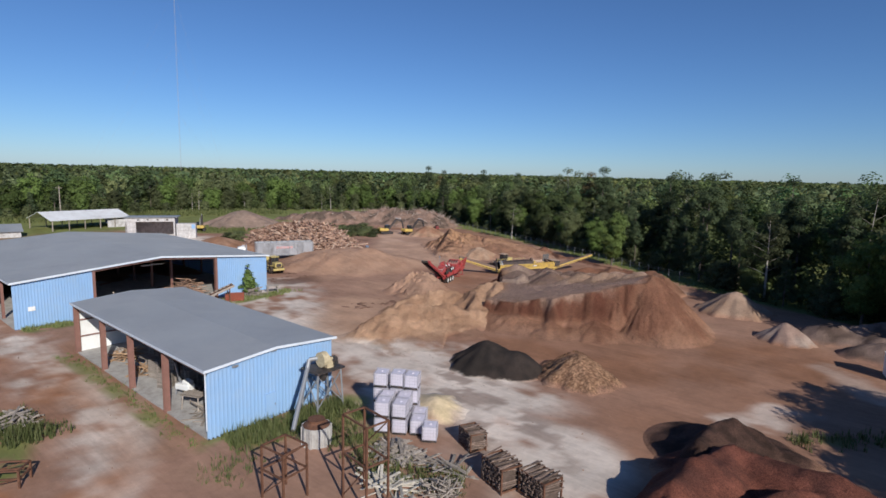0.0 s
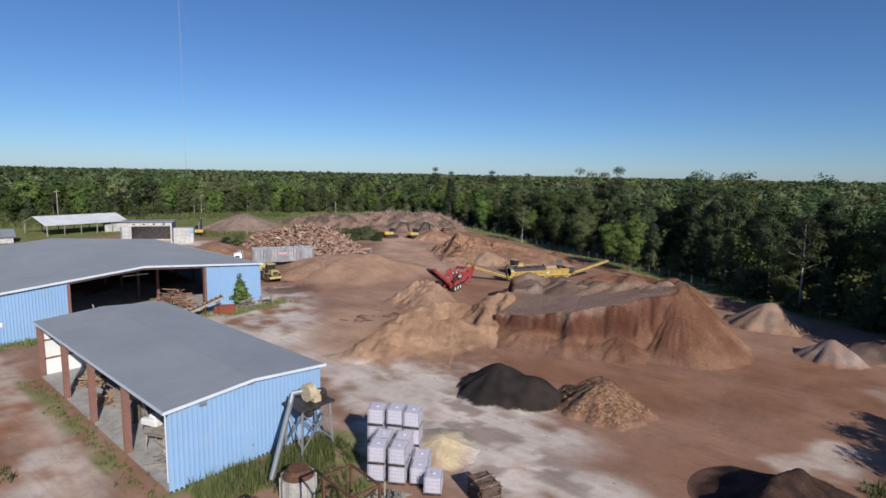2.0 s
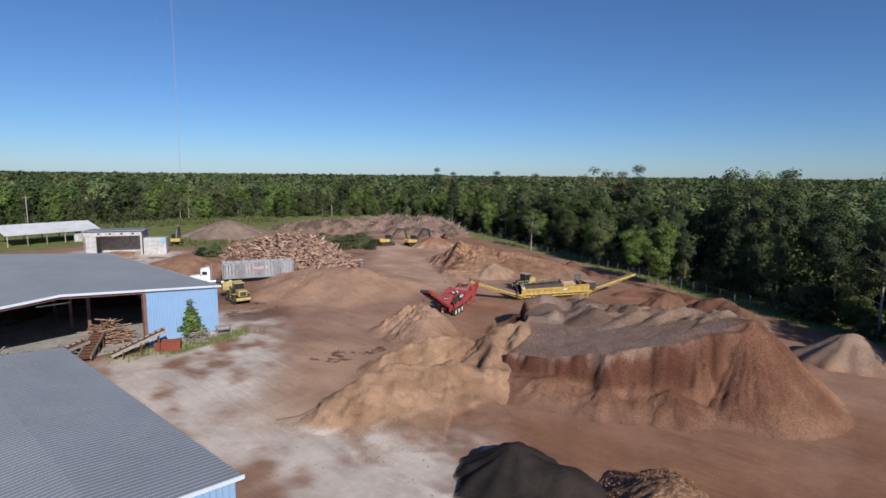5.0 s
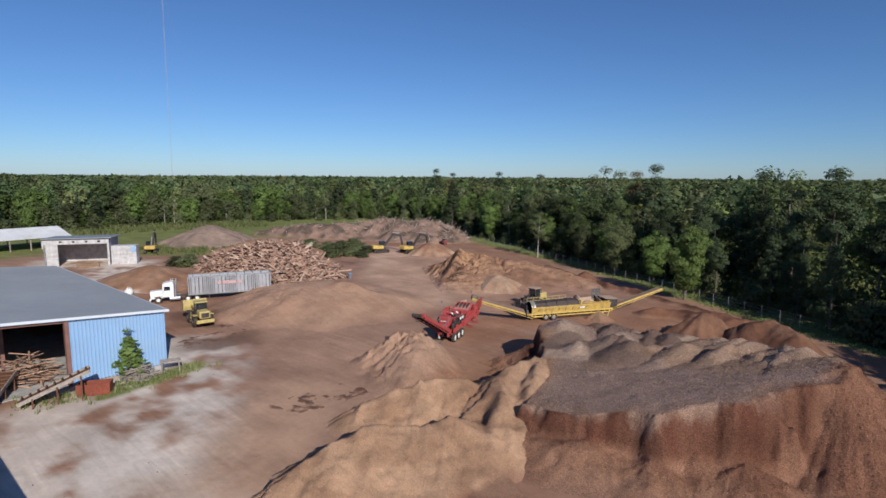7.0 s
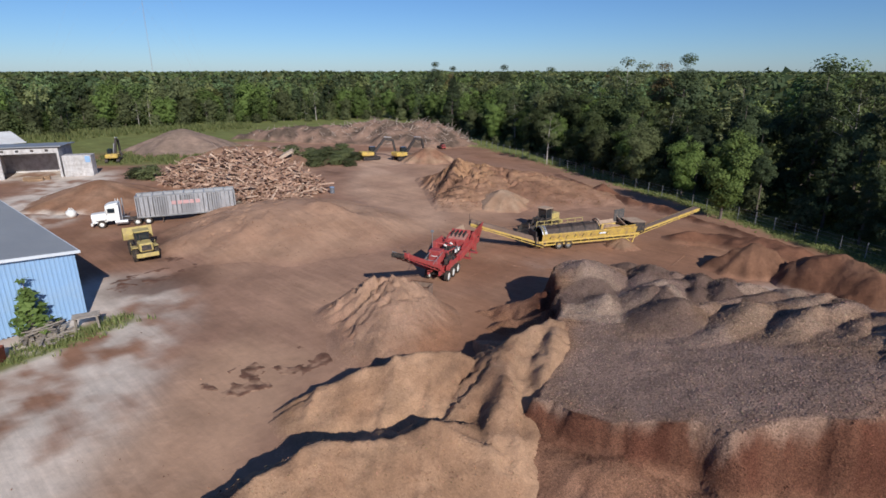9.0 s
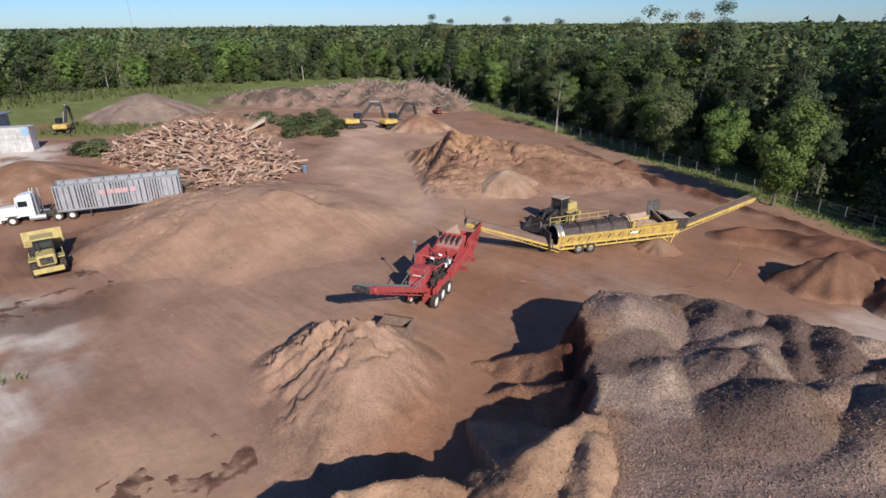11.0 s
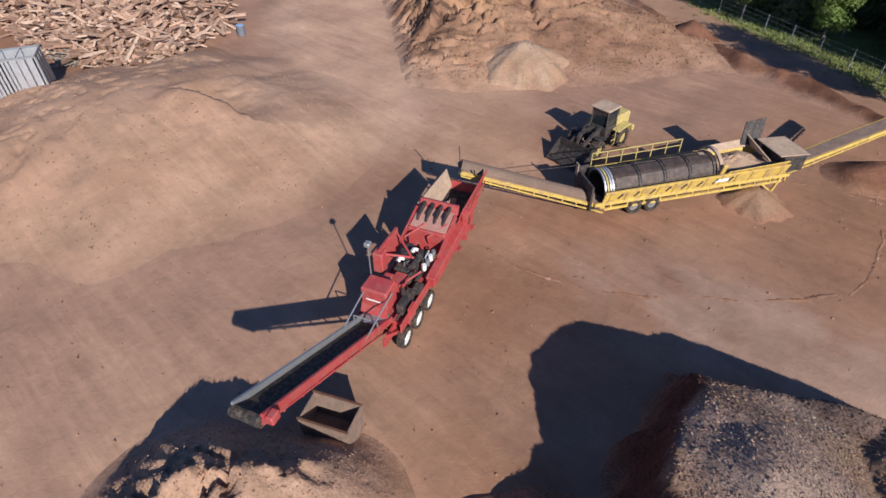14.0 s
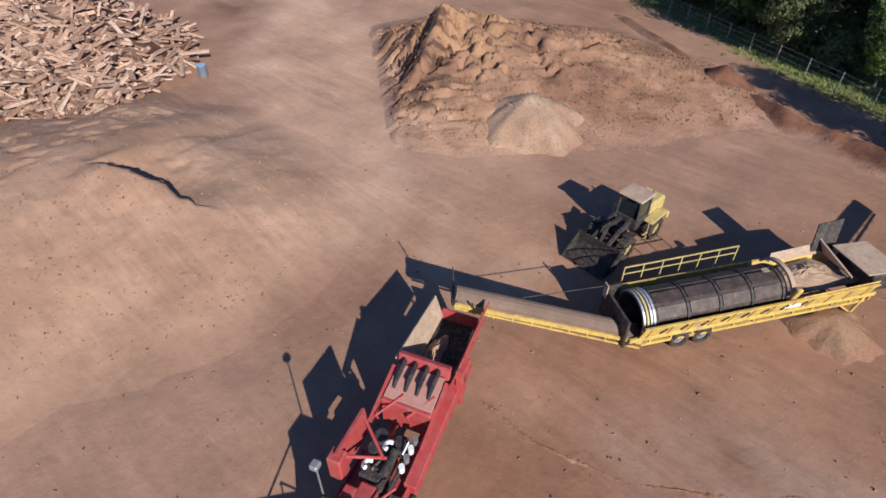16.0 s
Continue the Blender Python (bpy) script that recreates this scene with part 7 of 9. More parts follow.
def excavator(m, label):
    """A tracked excavator with its boom raised along +x."""
    e = thing("excavator", label, "excavator", m, group="excavators")

    def add(name, fn, mt, lab=""):
        bm = bmesh.new()
        fn(bm)
        return part(name, bm, mt, e, lab)

    for side in (-1, 1):
        def track(b, side=side):
            put_prism(b, [(-0.3, 0.25), (-0.3, 0.65), (0.3, 0.65), (0.3, 0.25)], (-1.7, side * 1.15, 0), (1.7, side * 1.15, 0))
            put_tube(b, (-1.7, side * 1.15 - 0.3, 0.45), (-1.7, side * 1.15 + 0.3, 0.45), 0.42, 14)
            put_tube(b, (1.7, side * 1.15 - 0.3, 0.45), (1.7, side * 1.15 + 0.3, 0.45), 0.42, 14)
            put_box(b, (3.4, 0.6, 0.12), (0, side * 1.15, 0.82))
            put_box(b, (3.4, 0.6, 0.12), (0, side * 1.15, 0.07))
        add("track", track, M_DARK, "black crawler track")
    add("turntable", lambda b: put_tube(b, (0, 0, 0.7), (0, 0, 1.0), 0.8, 16), M_DARK)
    add("counterweight", lambda b: (put_box(b, (1.3, 2.5, 0.95), (-1.75, 0, 1.55), bevel=0.2), put_box(b, (2.2, 2.4, 0.8), (-0.5, 0, 1.45), bevel=0.08)), M_YELLOW, "yellow counterweight and hood")
    add("cab", lambda b: put_box(b, (1.5, 0.95, 1.6), (0.75, 0.72, 2.1), bevel=0.1), M_GLASS, "dark glazed cab")
    a, k, t = Vector((0.9, -0.2, 1.6)), Vector((3.6, -0.2, 4.7)), Vector((5.6, -0.2, 4.2))
    add("boom", lambda b: (put_beam(b, a, k, 0.4, 0.55), put_beam(b, k, t, 0.4, 0.5)), M_DARK, "dark grey boom")
    add("stick", lambda b: put_beam(b, t, (6.2, -0.2, 1.6), 0.35, 0.45), M_DARK)
    add("ram", lambda b: (put_tube(b, (1.3, 0.2, 1.5), (3.0, 0.2, 3.8), 0.1, 8), put_tube(b, (3.4, -0.2, 5.1), (5.3, -0.2, 4.9), 0.09, 8)), M_ALU, "bright hydraulic ram")
    add("grapple", lambda b: (put_beam(b, (6.2, -0.2, 1.7), (5.7, -0.5, 0.5), 0.3, 0.4), put_beam(b, (6.2, -0.2, 1.7), (6.9, 0.1, 0.5), 0.3, 0.4)), M_DARK)


grinder()
trommel()
loader(pose(-61.35, 102.3, gz(-61.3, 102.3), 0, 0, 264) @ Matrix.Diagonal((0.9, 0.9, 0.9, 1)), False, M_YELLOW_PALE, "yellow wheel loader with a lowered bucket near the trommel")
loader(pose(-120.25, 149.7, gz(-120, 149.7), 0, 0, 150) @ Matrix.Diagonal((0.52, 0.52, 0.52, 1)), False, M_RED, "small red loader by the debris heap")
loader(pose(-91.2, 66.9, gz(-91, 67), 0, 0, 168), True, M_YELLOW_PALE, "yellow wheel loader with a raised high-tip bucket by the truck", True)
truck()
excavator(pose(-125.0, 130.0, gz(-125, 130), 0, 0, 68), "yellow excavator with a dark raised boom at the debris heap")
excavator(pose(-119.0, 134.6, gz(-119, 134), 0, 0, 82), "yellow excavator with a dark boom beside a soil cone")
excavator(pose(-166, 89, gz(-166, 89), 0, 0, 150), "yellow excavator parked behind the concrete bunker")


def discharge_bin():
    b = thing("steel_bin", "open dusty steel bin standing at the foot of a chip pile", "bin", pose(-57.75, 76.9, gz(-57.7, 76.9) + 0.1, 0, 0, 24))
    for name, pts in (("side_wall", [(-0.95, -0.5, 0), (0.95, -0.5, 0), (0.95, -0.6, 1.25), (-0.95, -0.6, 1.25)]), ("side_wall", [(-0.95, 0.5, 0), (0.95, 0.5, 0), (0.95, 0.6, 1.25), (-0.95, 0.6, 1.25)]), ("end_wall", [(0.95, -0.5, 0), (0.95, 0.5, 0), (0.95, 0.6, 1.25), (0.95, -0.6, 1.25)]), ("end_wall", [(-0.95, -0.5, 0), (-0.95, 0.5, 0), (-0.95, 0.6, 1.25), (-0.95, -0.6, 1.25)]), ("floor", [(-0.95, -0.5, 0.1), (0.95, -0.5, 0.1), (0.95, 0.5, 0.1), (-0.95, 0.5, 0.1)])):
        bm = bmesh.new()
        put_prism_quad(bm, pts, 0.05)
        part(name, bm, M_BELT, b)
    bm = bmesh.new()
    for y in (-0.6, 0.6):
        put_box(bm, (2.0, 0.07, 0.07), (0, y, 1.27))
    part("rim", bm, M_RUST, b, "pale worn rim")


discharge_bin()


# ---- yard ----
def tote(m):
    t = thing("ibc_tote", "white plastic liquid tote in a galvanised wire cage", "liquid tote", m, group="stack of liquid totes")
    bm = bmesh.new()
    put_box(bm, (1.0, 1.18, 0.98), (0, 0, 0.64), bevel=0.07)
    put_tube(bm, (0, 0, 1.12), (0, 0, 1.19), 0.12, 12)
    part("bottle", bm, M_TOTE, t, "milky white plastic bottle")
    bm = bmesh.new()
    for s in (-1, 1):
        for k in range(6):
            put_box(bm, (0.022, 0.022, 1.0), (-0.5 + 0.2 * k, s * 0.61, 0.65))
            put_box(bm, (0.022, 0.022, 1.0), (s * 0.52, -0.6 + 0.24 * k, 0.65))
        for z in (0.2, 0.45, 0.7, 0.93, 1.15):
            put_box(bm, (1.06, 0.022, 0.022), (0, s * 0.615, z))
            put_box(bm, (0.022, 1.24, 0.022), (s * 0.525, 0, z))
    part("cage", bm, M_GALV, t, "galvanised wire cage")
    bm = bmesh.new()
    for y in (-0.52, 0, 0.52):
        put_box(bm, (1.0, 0.12, 0.12), (0, y, 0.06))
    put_box(bm, (1.04, 1.2, 0.03), (0, 0, 0.135))
    part("pallet", bm, M_DARK, t)
    bm = bmesh.new()
    put_box(bm, (0.012, 0.32, 0.26), (-0.535, 0.1, 0.72))
    part("label_plate", bm, M_DARK, t, "dark label plate")
    return t


M_GALV = surface("galvanised_wire", (0.50, 0.48, 0.53), 0.5, 0.3, 0.1, 2.0)
M_TOTE = surface("milky_plastic", (0.62, 0.58, 0.66), 0.45, 0.0, 0.06, 1.5, (0.45, 0.42, 0.46), 0.2)
first = tote(pose(-27.2, 36.2, gz(-27.2, 36.2), 0, 0, 32))
ca, sa = math.cos(radians(32)), math.sin(radians(32))
for i, j, n in ((0, 0, 2), (1.03, 0, 2), (0, 1, 2), (1.05, 1.05, 2), (-0.6, 2.0, 3), (0.4, 2.1, 3), (1.3, 2.0, 3), (2.05, 0.1, 1), (2.85, -0.55, 1), (1.95, 1.1, 1)):
    for k in range(n):
        if (i, j, k) == (0, 0, 0):
            continue
        x = -27.2 + 1.28 * i * ca - 1.3 * j * sa
        y = 36.2 + 1.28 * i * sa + 1.3 * j * ca
        copy_thing(first, pose(x, y, gz(x, y) + 1.2 * k, 0, 0, 32 + random.uniform(-4, 4)))


def tower():
    t = thing("cyclone_stand", "rusty steel stand with a cream blower beside the shed", "blower stand", pose(-33.35, 35.45, gz(-33, 35), 0, 0, 0))
    c = [(-0.85, -1.1), (0.85, -1.1), (0.85, 1.1), (-0.85, 1.1)]
    for k, (x, y) in enumerate(c):
        bm = bmesh.new()
        put_beam(bm, (x * 1.15, y * 1.15, 0), (x, y, 3.35), 0.13, 0.13)
        part("leg", bm, M_GREY, t, "grey steel leg")
        bm = bmesh.new()
        x2, y2 = c[(k + 1) % 4]
        put_beam(bm, (x * 1.12, y * 1.12, 0.6), (x2, y2, 3.1), 0.07, 0.07)
        put_beam(bm, (x2 * 1.12, y2 * 1.12, 0.6), (x, y, 3.1), 0.07, 0.07)
        part("cross_brace", bm, M_GREY, t)
    bm = bmesh.new()
    put_box(bm, (2.2, 2.7, 0.12), (0, 0, 3.42))
    part("platform", bm, M_DARK, t, "dark weathered platform plate")
    bm = bmesh.new()
    put_tube(bm, (0, 0, 3.3), (0, 0, 2.35), 0.55, 14, 0.2)
    part("funnel", bm, M_DARK, t)
    bm = bmesh.new()
    put_tube(bm, (0.1, -0.35, 4.15), (0.1, 0.2, 4.15), 0.6, 18)
    put_box(bm, (0.8, 0.6, 0.9), (0.2, 0.35, 3.85), bevel=0.08)
    put_box(bm, (0.5, 0.5, 0.55), (-0.35, 0.7, 3.75), bevel=0.05)
    part("blower", bm, M_CREAM, t, "cream painted blower housing")
    bm = bmesh.new()
    put_box(bm, (0.55, 0.5, 0.7), (0.45, 0.75, 3.9), (20, 0, 30), 0.06)
    put_tube(bm, (0.2, 0.2, 4.1), (0.6, 0.8, 4.3), 0.12, 10)
    part("motor", bm, M_DARK, t)
    bm = bmesh.new()
    pts = [(0.1, -0.6, 4.35), (-0.2, -1.15, 4.3), (0.05, -1.5, 3.75), (2.3, -4.4, 0.5)]
    for a, b in zip(pts, pts[1:]):
        put_tube(bm, a, b, 0.17, 10)
    part("duct", bm, M_GREY, t, "long sloping grey duct")
    return t


M_CREAM = surface("cream_paint", (0.55, 0.46, 0.30), 0.55, 0.0, 0.15, 1.5, (0.25, 0.15, 0.09), 0.35)
tower()


def tank():
    t = thing("storage_tank", "grey concrete tank with a rusty conical lid", "tank", pose(-29.2, 31.7, gz(-29, 31.6)))
    bm = bmesh.new()
    put_tube(bm, (0, 0, 0), (0, 0, 1.35), 1.0, 12)
    for k in range(12):
        a = 2 * math.pi * k / 12
        rib = bmesh.new()
        put_box(rib, (0.1, 0.14, 1.3), (1.02 * math.cos(a), 1.02 * math.sin(a), 0.65), (0, 0, math.degrees(a)))
        part("rib", rib, M_CONCRETE, t)
    part("shell", bm, M_CONCRETE, t)
    bm = bmesh.new()
    put_tube(bm, (0, 0, 1.35), (0, 0, 1.62), 0.95, 16, 0.6)
    put_tube(bm, (0, 0, 1.6), (0, 0, 1.78), 0.6, 16)
    part("lid", bm, M_RUST, t, "rusty steel lid")


tank()


def open_frame(m, w, d, h, label):
    f = thing("storage_rack", label, "storage rack", m)
    for x in (0, w):
        for y in (0, d):
            bm = bmesh.new()
            put_beam(bm, (x, y, 0), (x, y, h), 0.11, 0.11)
            part("post", bm, M_RUST, f)
    for z in (h, h * 0.55):
        for a, b in (((0, 0), (w, 0)), ((0, d), (w, d)), ((0, 0), (0, d)), ((w, 0), (w, d))):
            bm = bmesh.new()
            put_beam(bm, (*a, z), (*b, z), 0.09, 0.09)
            part("rail", bm, M_RUST, f)
    bm = bmesh.new()
    put_beam(bm, (0, 0, 0.2), (w, 0, h * 0.55), 0.06, 0.06)
    put_beam(bm, (0, d, h * 0.55), (w, d, h), 0.06, 0.06)
    part("brace", bm, M_RUST, f)


open_frame(pose(-26.2, 25.6, gz(-26.2, 25.6), 0, 0, 5), 1.9, 1.7, 3.2, "tall rusty open steel frame in weeds")
open_frame(pose(-22.7, 28.7, gz(-22.7, 28.7), 0, 0, -6), 2.3, 1.5, 5.15, "high rusty steel frame beside the tank")
open_frame(pose(-38.5, 15.2, gz(-38.5, 15.2), 0, 0, 50), 1.8, 1.2, 1.1, "low rusty steel rack on bare soil")


M_STICK = surface("brown_sticks", (0.19, 0.135, 0.11), 0.95, 0.0, 0.35, 2.0, (0.07, 0.045, 0.035), 0.4, 0.4, obj_vary=0.5)


def stick_crate(m, n, label):
    c = thing("stick_crate", label, "crate", m, group="crates of sticks")
    rng2 = random.Random(n)
    for x in (-0.85, 0.85):
        for y in (-0.6, 0.6):
            bm = bmesh.new()
            put_box(bm, (0.08, 0.08, 1.35), (x, y, 0.68))
            part("post", bm, M_RUST, c)
    for z in (0.12, 1.3):
        bm = bmesh.new()
        for y in (-0.6, 0.6):
            put_box(bm, (1.8, 0.06, 0.08), (0, y, z))
        for x in (-0.85, 0.85):
            put_box(bm, (0.06, 1.25, 0.08), (x, 0, z))
        part("rail", bm, M_RUST, c)
    bm = bmesh.new()
    put_box(bm, (1.55, 1.1, 1.1), (0, 0, 0.68), bevel=0.1)
    part("bundle", bm, M_STICK, c, "packed inner sticks")
    for k in range(120):
        bm = bmesh.new()
        x = rng2.uniform(-0.82, 0.82)
        z = rng2.uniform(0.15, 1.45)
        put_beam(bm, (x, -0.68, z), (x + rng2.uniform(-0.3, 0.3), 0.68, z + rng2.uniform(-0.12, 0.12)), 0.07, 0.05)
        part("stick", bm, M_STICK, c)


stick_crate(pose(-20.8, 38.7, gz(-20.8, 38.7), 0, 0, -25), 1, "rusty wire crate packed with brown sticks")
stick_crate(pose(-16.7, 36.2, gz(-17, 36.2), 0, 0, -20) @ Matrix.Diagonal((1.2, 1.2, 1.2, 1)), 2, "rusty wire crate packed with grey sticks")
stick_crate(pose(-14.2, 36.6, gz(-14.2, 36.6), 0, 0, -15) @ Matrix.Diagonal((1.2, 1.2, 1.15, 1)), 3, "rusty wire crate heaped with grey brushwood")


M_WOOD_PALE = surface("pale_grey_boards", (0.52, 0.47, 0.40), 0.9, 0.0, 0.2, 2.0, (0.25, 0.21, 0.17), 0.3, 0.3, obj_vary=0.3)


def board_heap(cx, cy, rad, count, length, mat, name, label, category, h=0.6, seed=1, flat=0.25, tw=(0.08, 0.2), parts_max=300, z_of=None):
    """A heap of loose boards: each one is a part, those past parts_max are joined."""
    r = random.Random(seed)
    top = thing(name, label, category, pose(cx, cy, gz(cx, cy)))
    rest = bmesh.new()
    extra = 0
    shared = []
    for k in range(6):
        bm = bmesh.new()
        L = length * (0.55 + 0.15 * k)
        put_box(bm, (L, r.uniform(*tw), r.uniform(0.03, 0.08)), (0, 0, 0))
        me = bpy.data.meshes.new("board")
        bm.to_mesh(me)
        bm.free()
        me.materials.append(mat)
        shared.append(me)
    for k in range(count):
        a, q = r.uniform(0, 6.283), math.sqrt(r.random())
        x, y = rad[0] * q * math.cos(a), rad[1] * q * math.sin(a)
        z = (z_of(x, y) if z_of else h * (1 - q * q)) * (1.0 if z_of else r.uniform(0.15, 1.0)) + 0.06
        m = pose(x, y, z, r.uniform(-10, 10), r.gauss(0, flat * 40), r.uniform(0, 360))
        if k < parts_max:
            ob = new("board", shared[k % 6])
            ob.parent = top
            ob.matrix_basis = m
        else:
            vs = put_box(rest, (length * r.uniform(0.5, 1.3), r.uniform(*tw), 0.06), (0, 0, 0))
            bmesh.ops.transform(rest, matrix=m, verts=vs)
            extra += 1
    if extra:
        tagged(part("boards", rest, mat, top), kind="stuff")
    else:
        rest.free()
    return top


board_heap(-21.5, 31.3, (1.7, 1.2), 34, 2.6, M_WOOD_PALE, "scrap_board_heap", "loose heap of pale weathered boards in weeds", "board heap", 0.5, 2)
board_heap(-24.0, 34.4, (1.9, 1.2), 130, 1.5, M_WOOD_GREY, "pallet_scrap_heap", "grey broken pallet scraps below the totes", "board heap", 0.6, 3)
board_heap(-18.9, 33.0, (1.2, 1.0), 90, 1.2, M_WOOD_GREY, "brush_heap", "tangled grey brush heap in weeds", "brush heap", 0.8, 44, 0.7, (0.03, 0.06))
board_heap(-20.4, 35.1, (1.9, 0.6), 26, 2.6, M_WOOD_GREY, "long_scrap_heap", "long grey scrap boards lying in weeds", "board heap", 0.5, 4)
board_heap(-73.4, 53.4, (1.4, 1.2), 60, 1.9, M_WOOD_GREY, "slab_wood_stack", "grey slab wood stack below a small tree", "wood stack", 1.3, 5, 0.1)
board_heap(-47.5, 18.6, (1.4, 1.0), 36, 1.8, M_WOOD_GREY, "pallet_scrap_heap", "weathered pallet heap grown over by weeds", "board heap", 1.0, 6)


# ---- log pile ----
def log_height(x, y):
    return ridge_height(x, y, [(-131, 91, 3.4), (-122, 95.6, 5.8), (-113, 95.8, 6.2), (-107.2, 93.0, 3.8)], 0.68, 141, 0.6, 1.2)


height_field("slab_wood_core", -146, -90, 80, 112, 0.6, lambda x, y: log_height(x, y) - 0.35, speckled(np.array((0.16, 0.085, 0.055)), np.array((0.10, 0.055, 0.04)), 1.5, 142), M_SOIL,
             "dark packed inside of the slab wood heap", "wood heap")


def log_pile():
    cx, cy = -114.0, 95.5
    r = np.random.default_rng(9)
    top = thing("slab_wood_heap", "great heap of reddish slab wood offcuts", "wood heap", pose(cx, cy, 0))
    shared = []
    for k in range(10):
        bm = bmesh.new()
        L = 1.2 + 0.3 * k
        put_prism(bm, [(-0.17, -0.05), (0.17, -0.05), (0.12, 0.06), (-0.08, 0.09)] if k % 2 else [(-0.13, -0.11), (0.12, -0.1), (0.14, 0.09), (-0.1, 0.13)], (-L / 2, 0, 0), (L / 2, 0, 0))
        me = bpy.data.meshes.new("slab")
        bm.to_mesh(me)
        bm.free()
        me.materials.append(M_WOOD)
        shared.append(me)
    n, made = 0, 0
    rest_v, rest_f, base = [], [], 0
    while made < 2300:
        x, y = r.uniform(-137, -96), r.uniform(84, 107)
        h = float(log_height(np.array(x), np.array(y)))
        if h < 0.25:
            continue
        near = y < 97 + 0.1 * (x + 114)
        if not near and r.uniform() < 0.6:
            continue
        z = gz(x, y) + h + r.uniform(-0.2, 0.25)
        s = r.uniform(0.75, 1.35)
        m = pose(x - cx, y - cy, z, r.uniform(-25, 25), r.normal() * 24, r.uniform(0, 180) if r.uniform() < 0.6 else r.normal() * 30 + 110) @ Matrix.Diagonal((s, s, s, 1))
        if made % 8 == 0 and n < 300:
            ob = new("slab", shared[made % 10])
            ob.parent = top
            ob.matrix_basis = m
            n += 1
        else:
            me = shared[made % 10]
            rest_v += [m @ v.co for v in me.vertices]
            rest_f += [[i + base for i in p.vertices] for p in me.polygons]
            base += len(me.vertices)
        made += 1
    me = bpy.data.meshes.new("slabs")
    me.from_pydata([tuple(v) for v in rest_v], [], rest_f)
    me.materials.append(M_WOOD_MIX)
    ob = new("slabs", me)
    ob.parent = top
    tagged(ob, kind="stuff")


def islands(name, colours, rough=0.85):
    """Wood whose pieces each take a tone of their own."""
    m, n, l, p = nodes_of(name)
    geo = n.new("ShaderNodeNewGeometry")
    cr = n.new("ShaderNodeValToRGB")
    e = cr.color_ramp.elements
    e[0].color, e[1].color = (*colours[0], 1), (*colours[-1], 1)
    for k, c in enumerate(colours[1:-1]):
        e.new((k + 1) / (len(colours) - 1)).color = (*c, 1)
    l.new(geo.outputs["Random Per Island"], cr.inputs["Fac"])
    tc = n.new("ShaderNodeTexCoord")
    t = add_noise(n, l, 4.0, 6, 0.7, tc.outputs["Object"])
    l.new(times(n, l, cr.outputs["Color"], ramp(n, l, t.outputs["Fac"], 0.7, 1.3)), p.inputs["Base Color"])
    p.inputs["Roughness"].default_value = rough
    return m


M_WOOD_MIX = islands("mixed_slab_wood", [(0.15, 0.08, 0.057), (0.32, 0.185, 0.132), (0.42, 0.27, 0.20), (0.53, 0.38, 0.295), (0.21, 0.12, 0.088), (0.36, 0.22, 0.162)])
log_pile()
board_heap(-108.5, 87.4, (2.6, 1.2), 110, 2.6, M_WOOD_GREY, "brush_heap", "grey bundle of thin sticks beside the slab wood", "brush heap", 0.9, 45, 0.25, (0.04, 0.08))


def barrel(m, label):
    b = thing("drum_barrel", label, "barrel", m)
    bm = bmesh.new()
    put_tube(bm, (0, 0, 0), (0, 0, 1.0), 0.42, 16)
    for z in (0.33, 0.66):
        put_tube(bm, (0, 0, z - 0.02), (0, 0, z + 0.02), 0.445, 16)
    part("shell", bm, M_BLUEGREY, b)
    bm = bmesh.new()
    put_tube(bm, (0, 0, 0.99), (0, 0, 1.03), 0.40, 16)
    part("lid", bm, M_BLUE, b, "blue lid")


M_BLUEGREY = surface("grey_blue_paint", (0.16, 0.18, 0.22), 0.5, 0.2, 0.15, 2.0, DUST, 0.2)
barrel(pose(-102.2, 101.5, gz(-102.2, 101.5)), "grey-blue steel drum at the end of the wood heap")


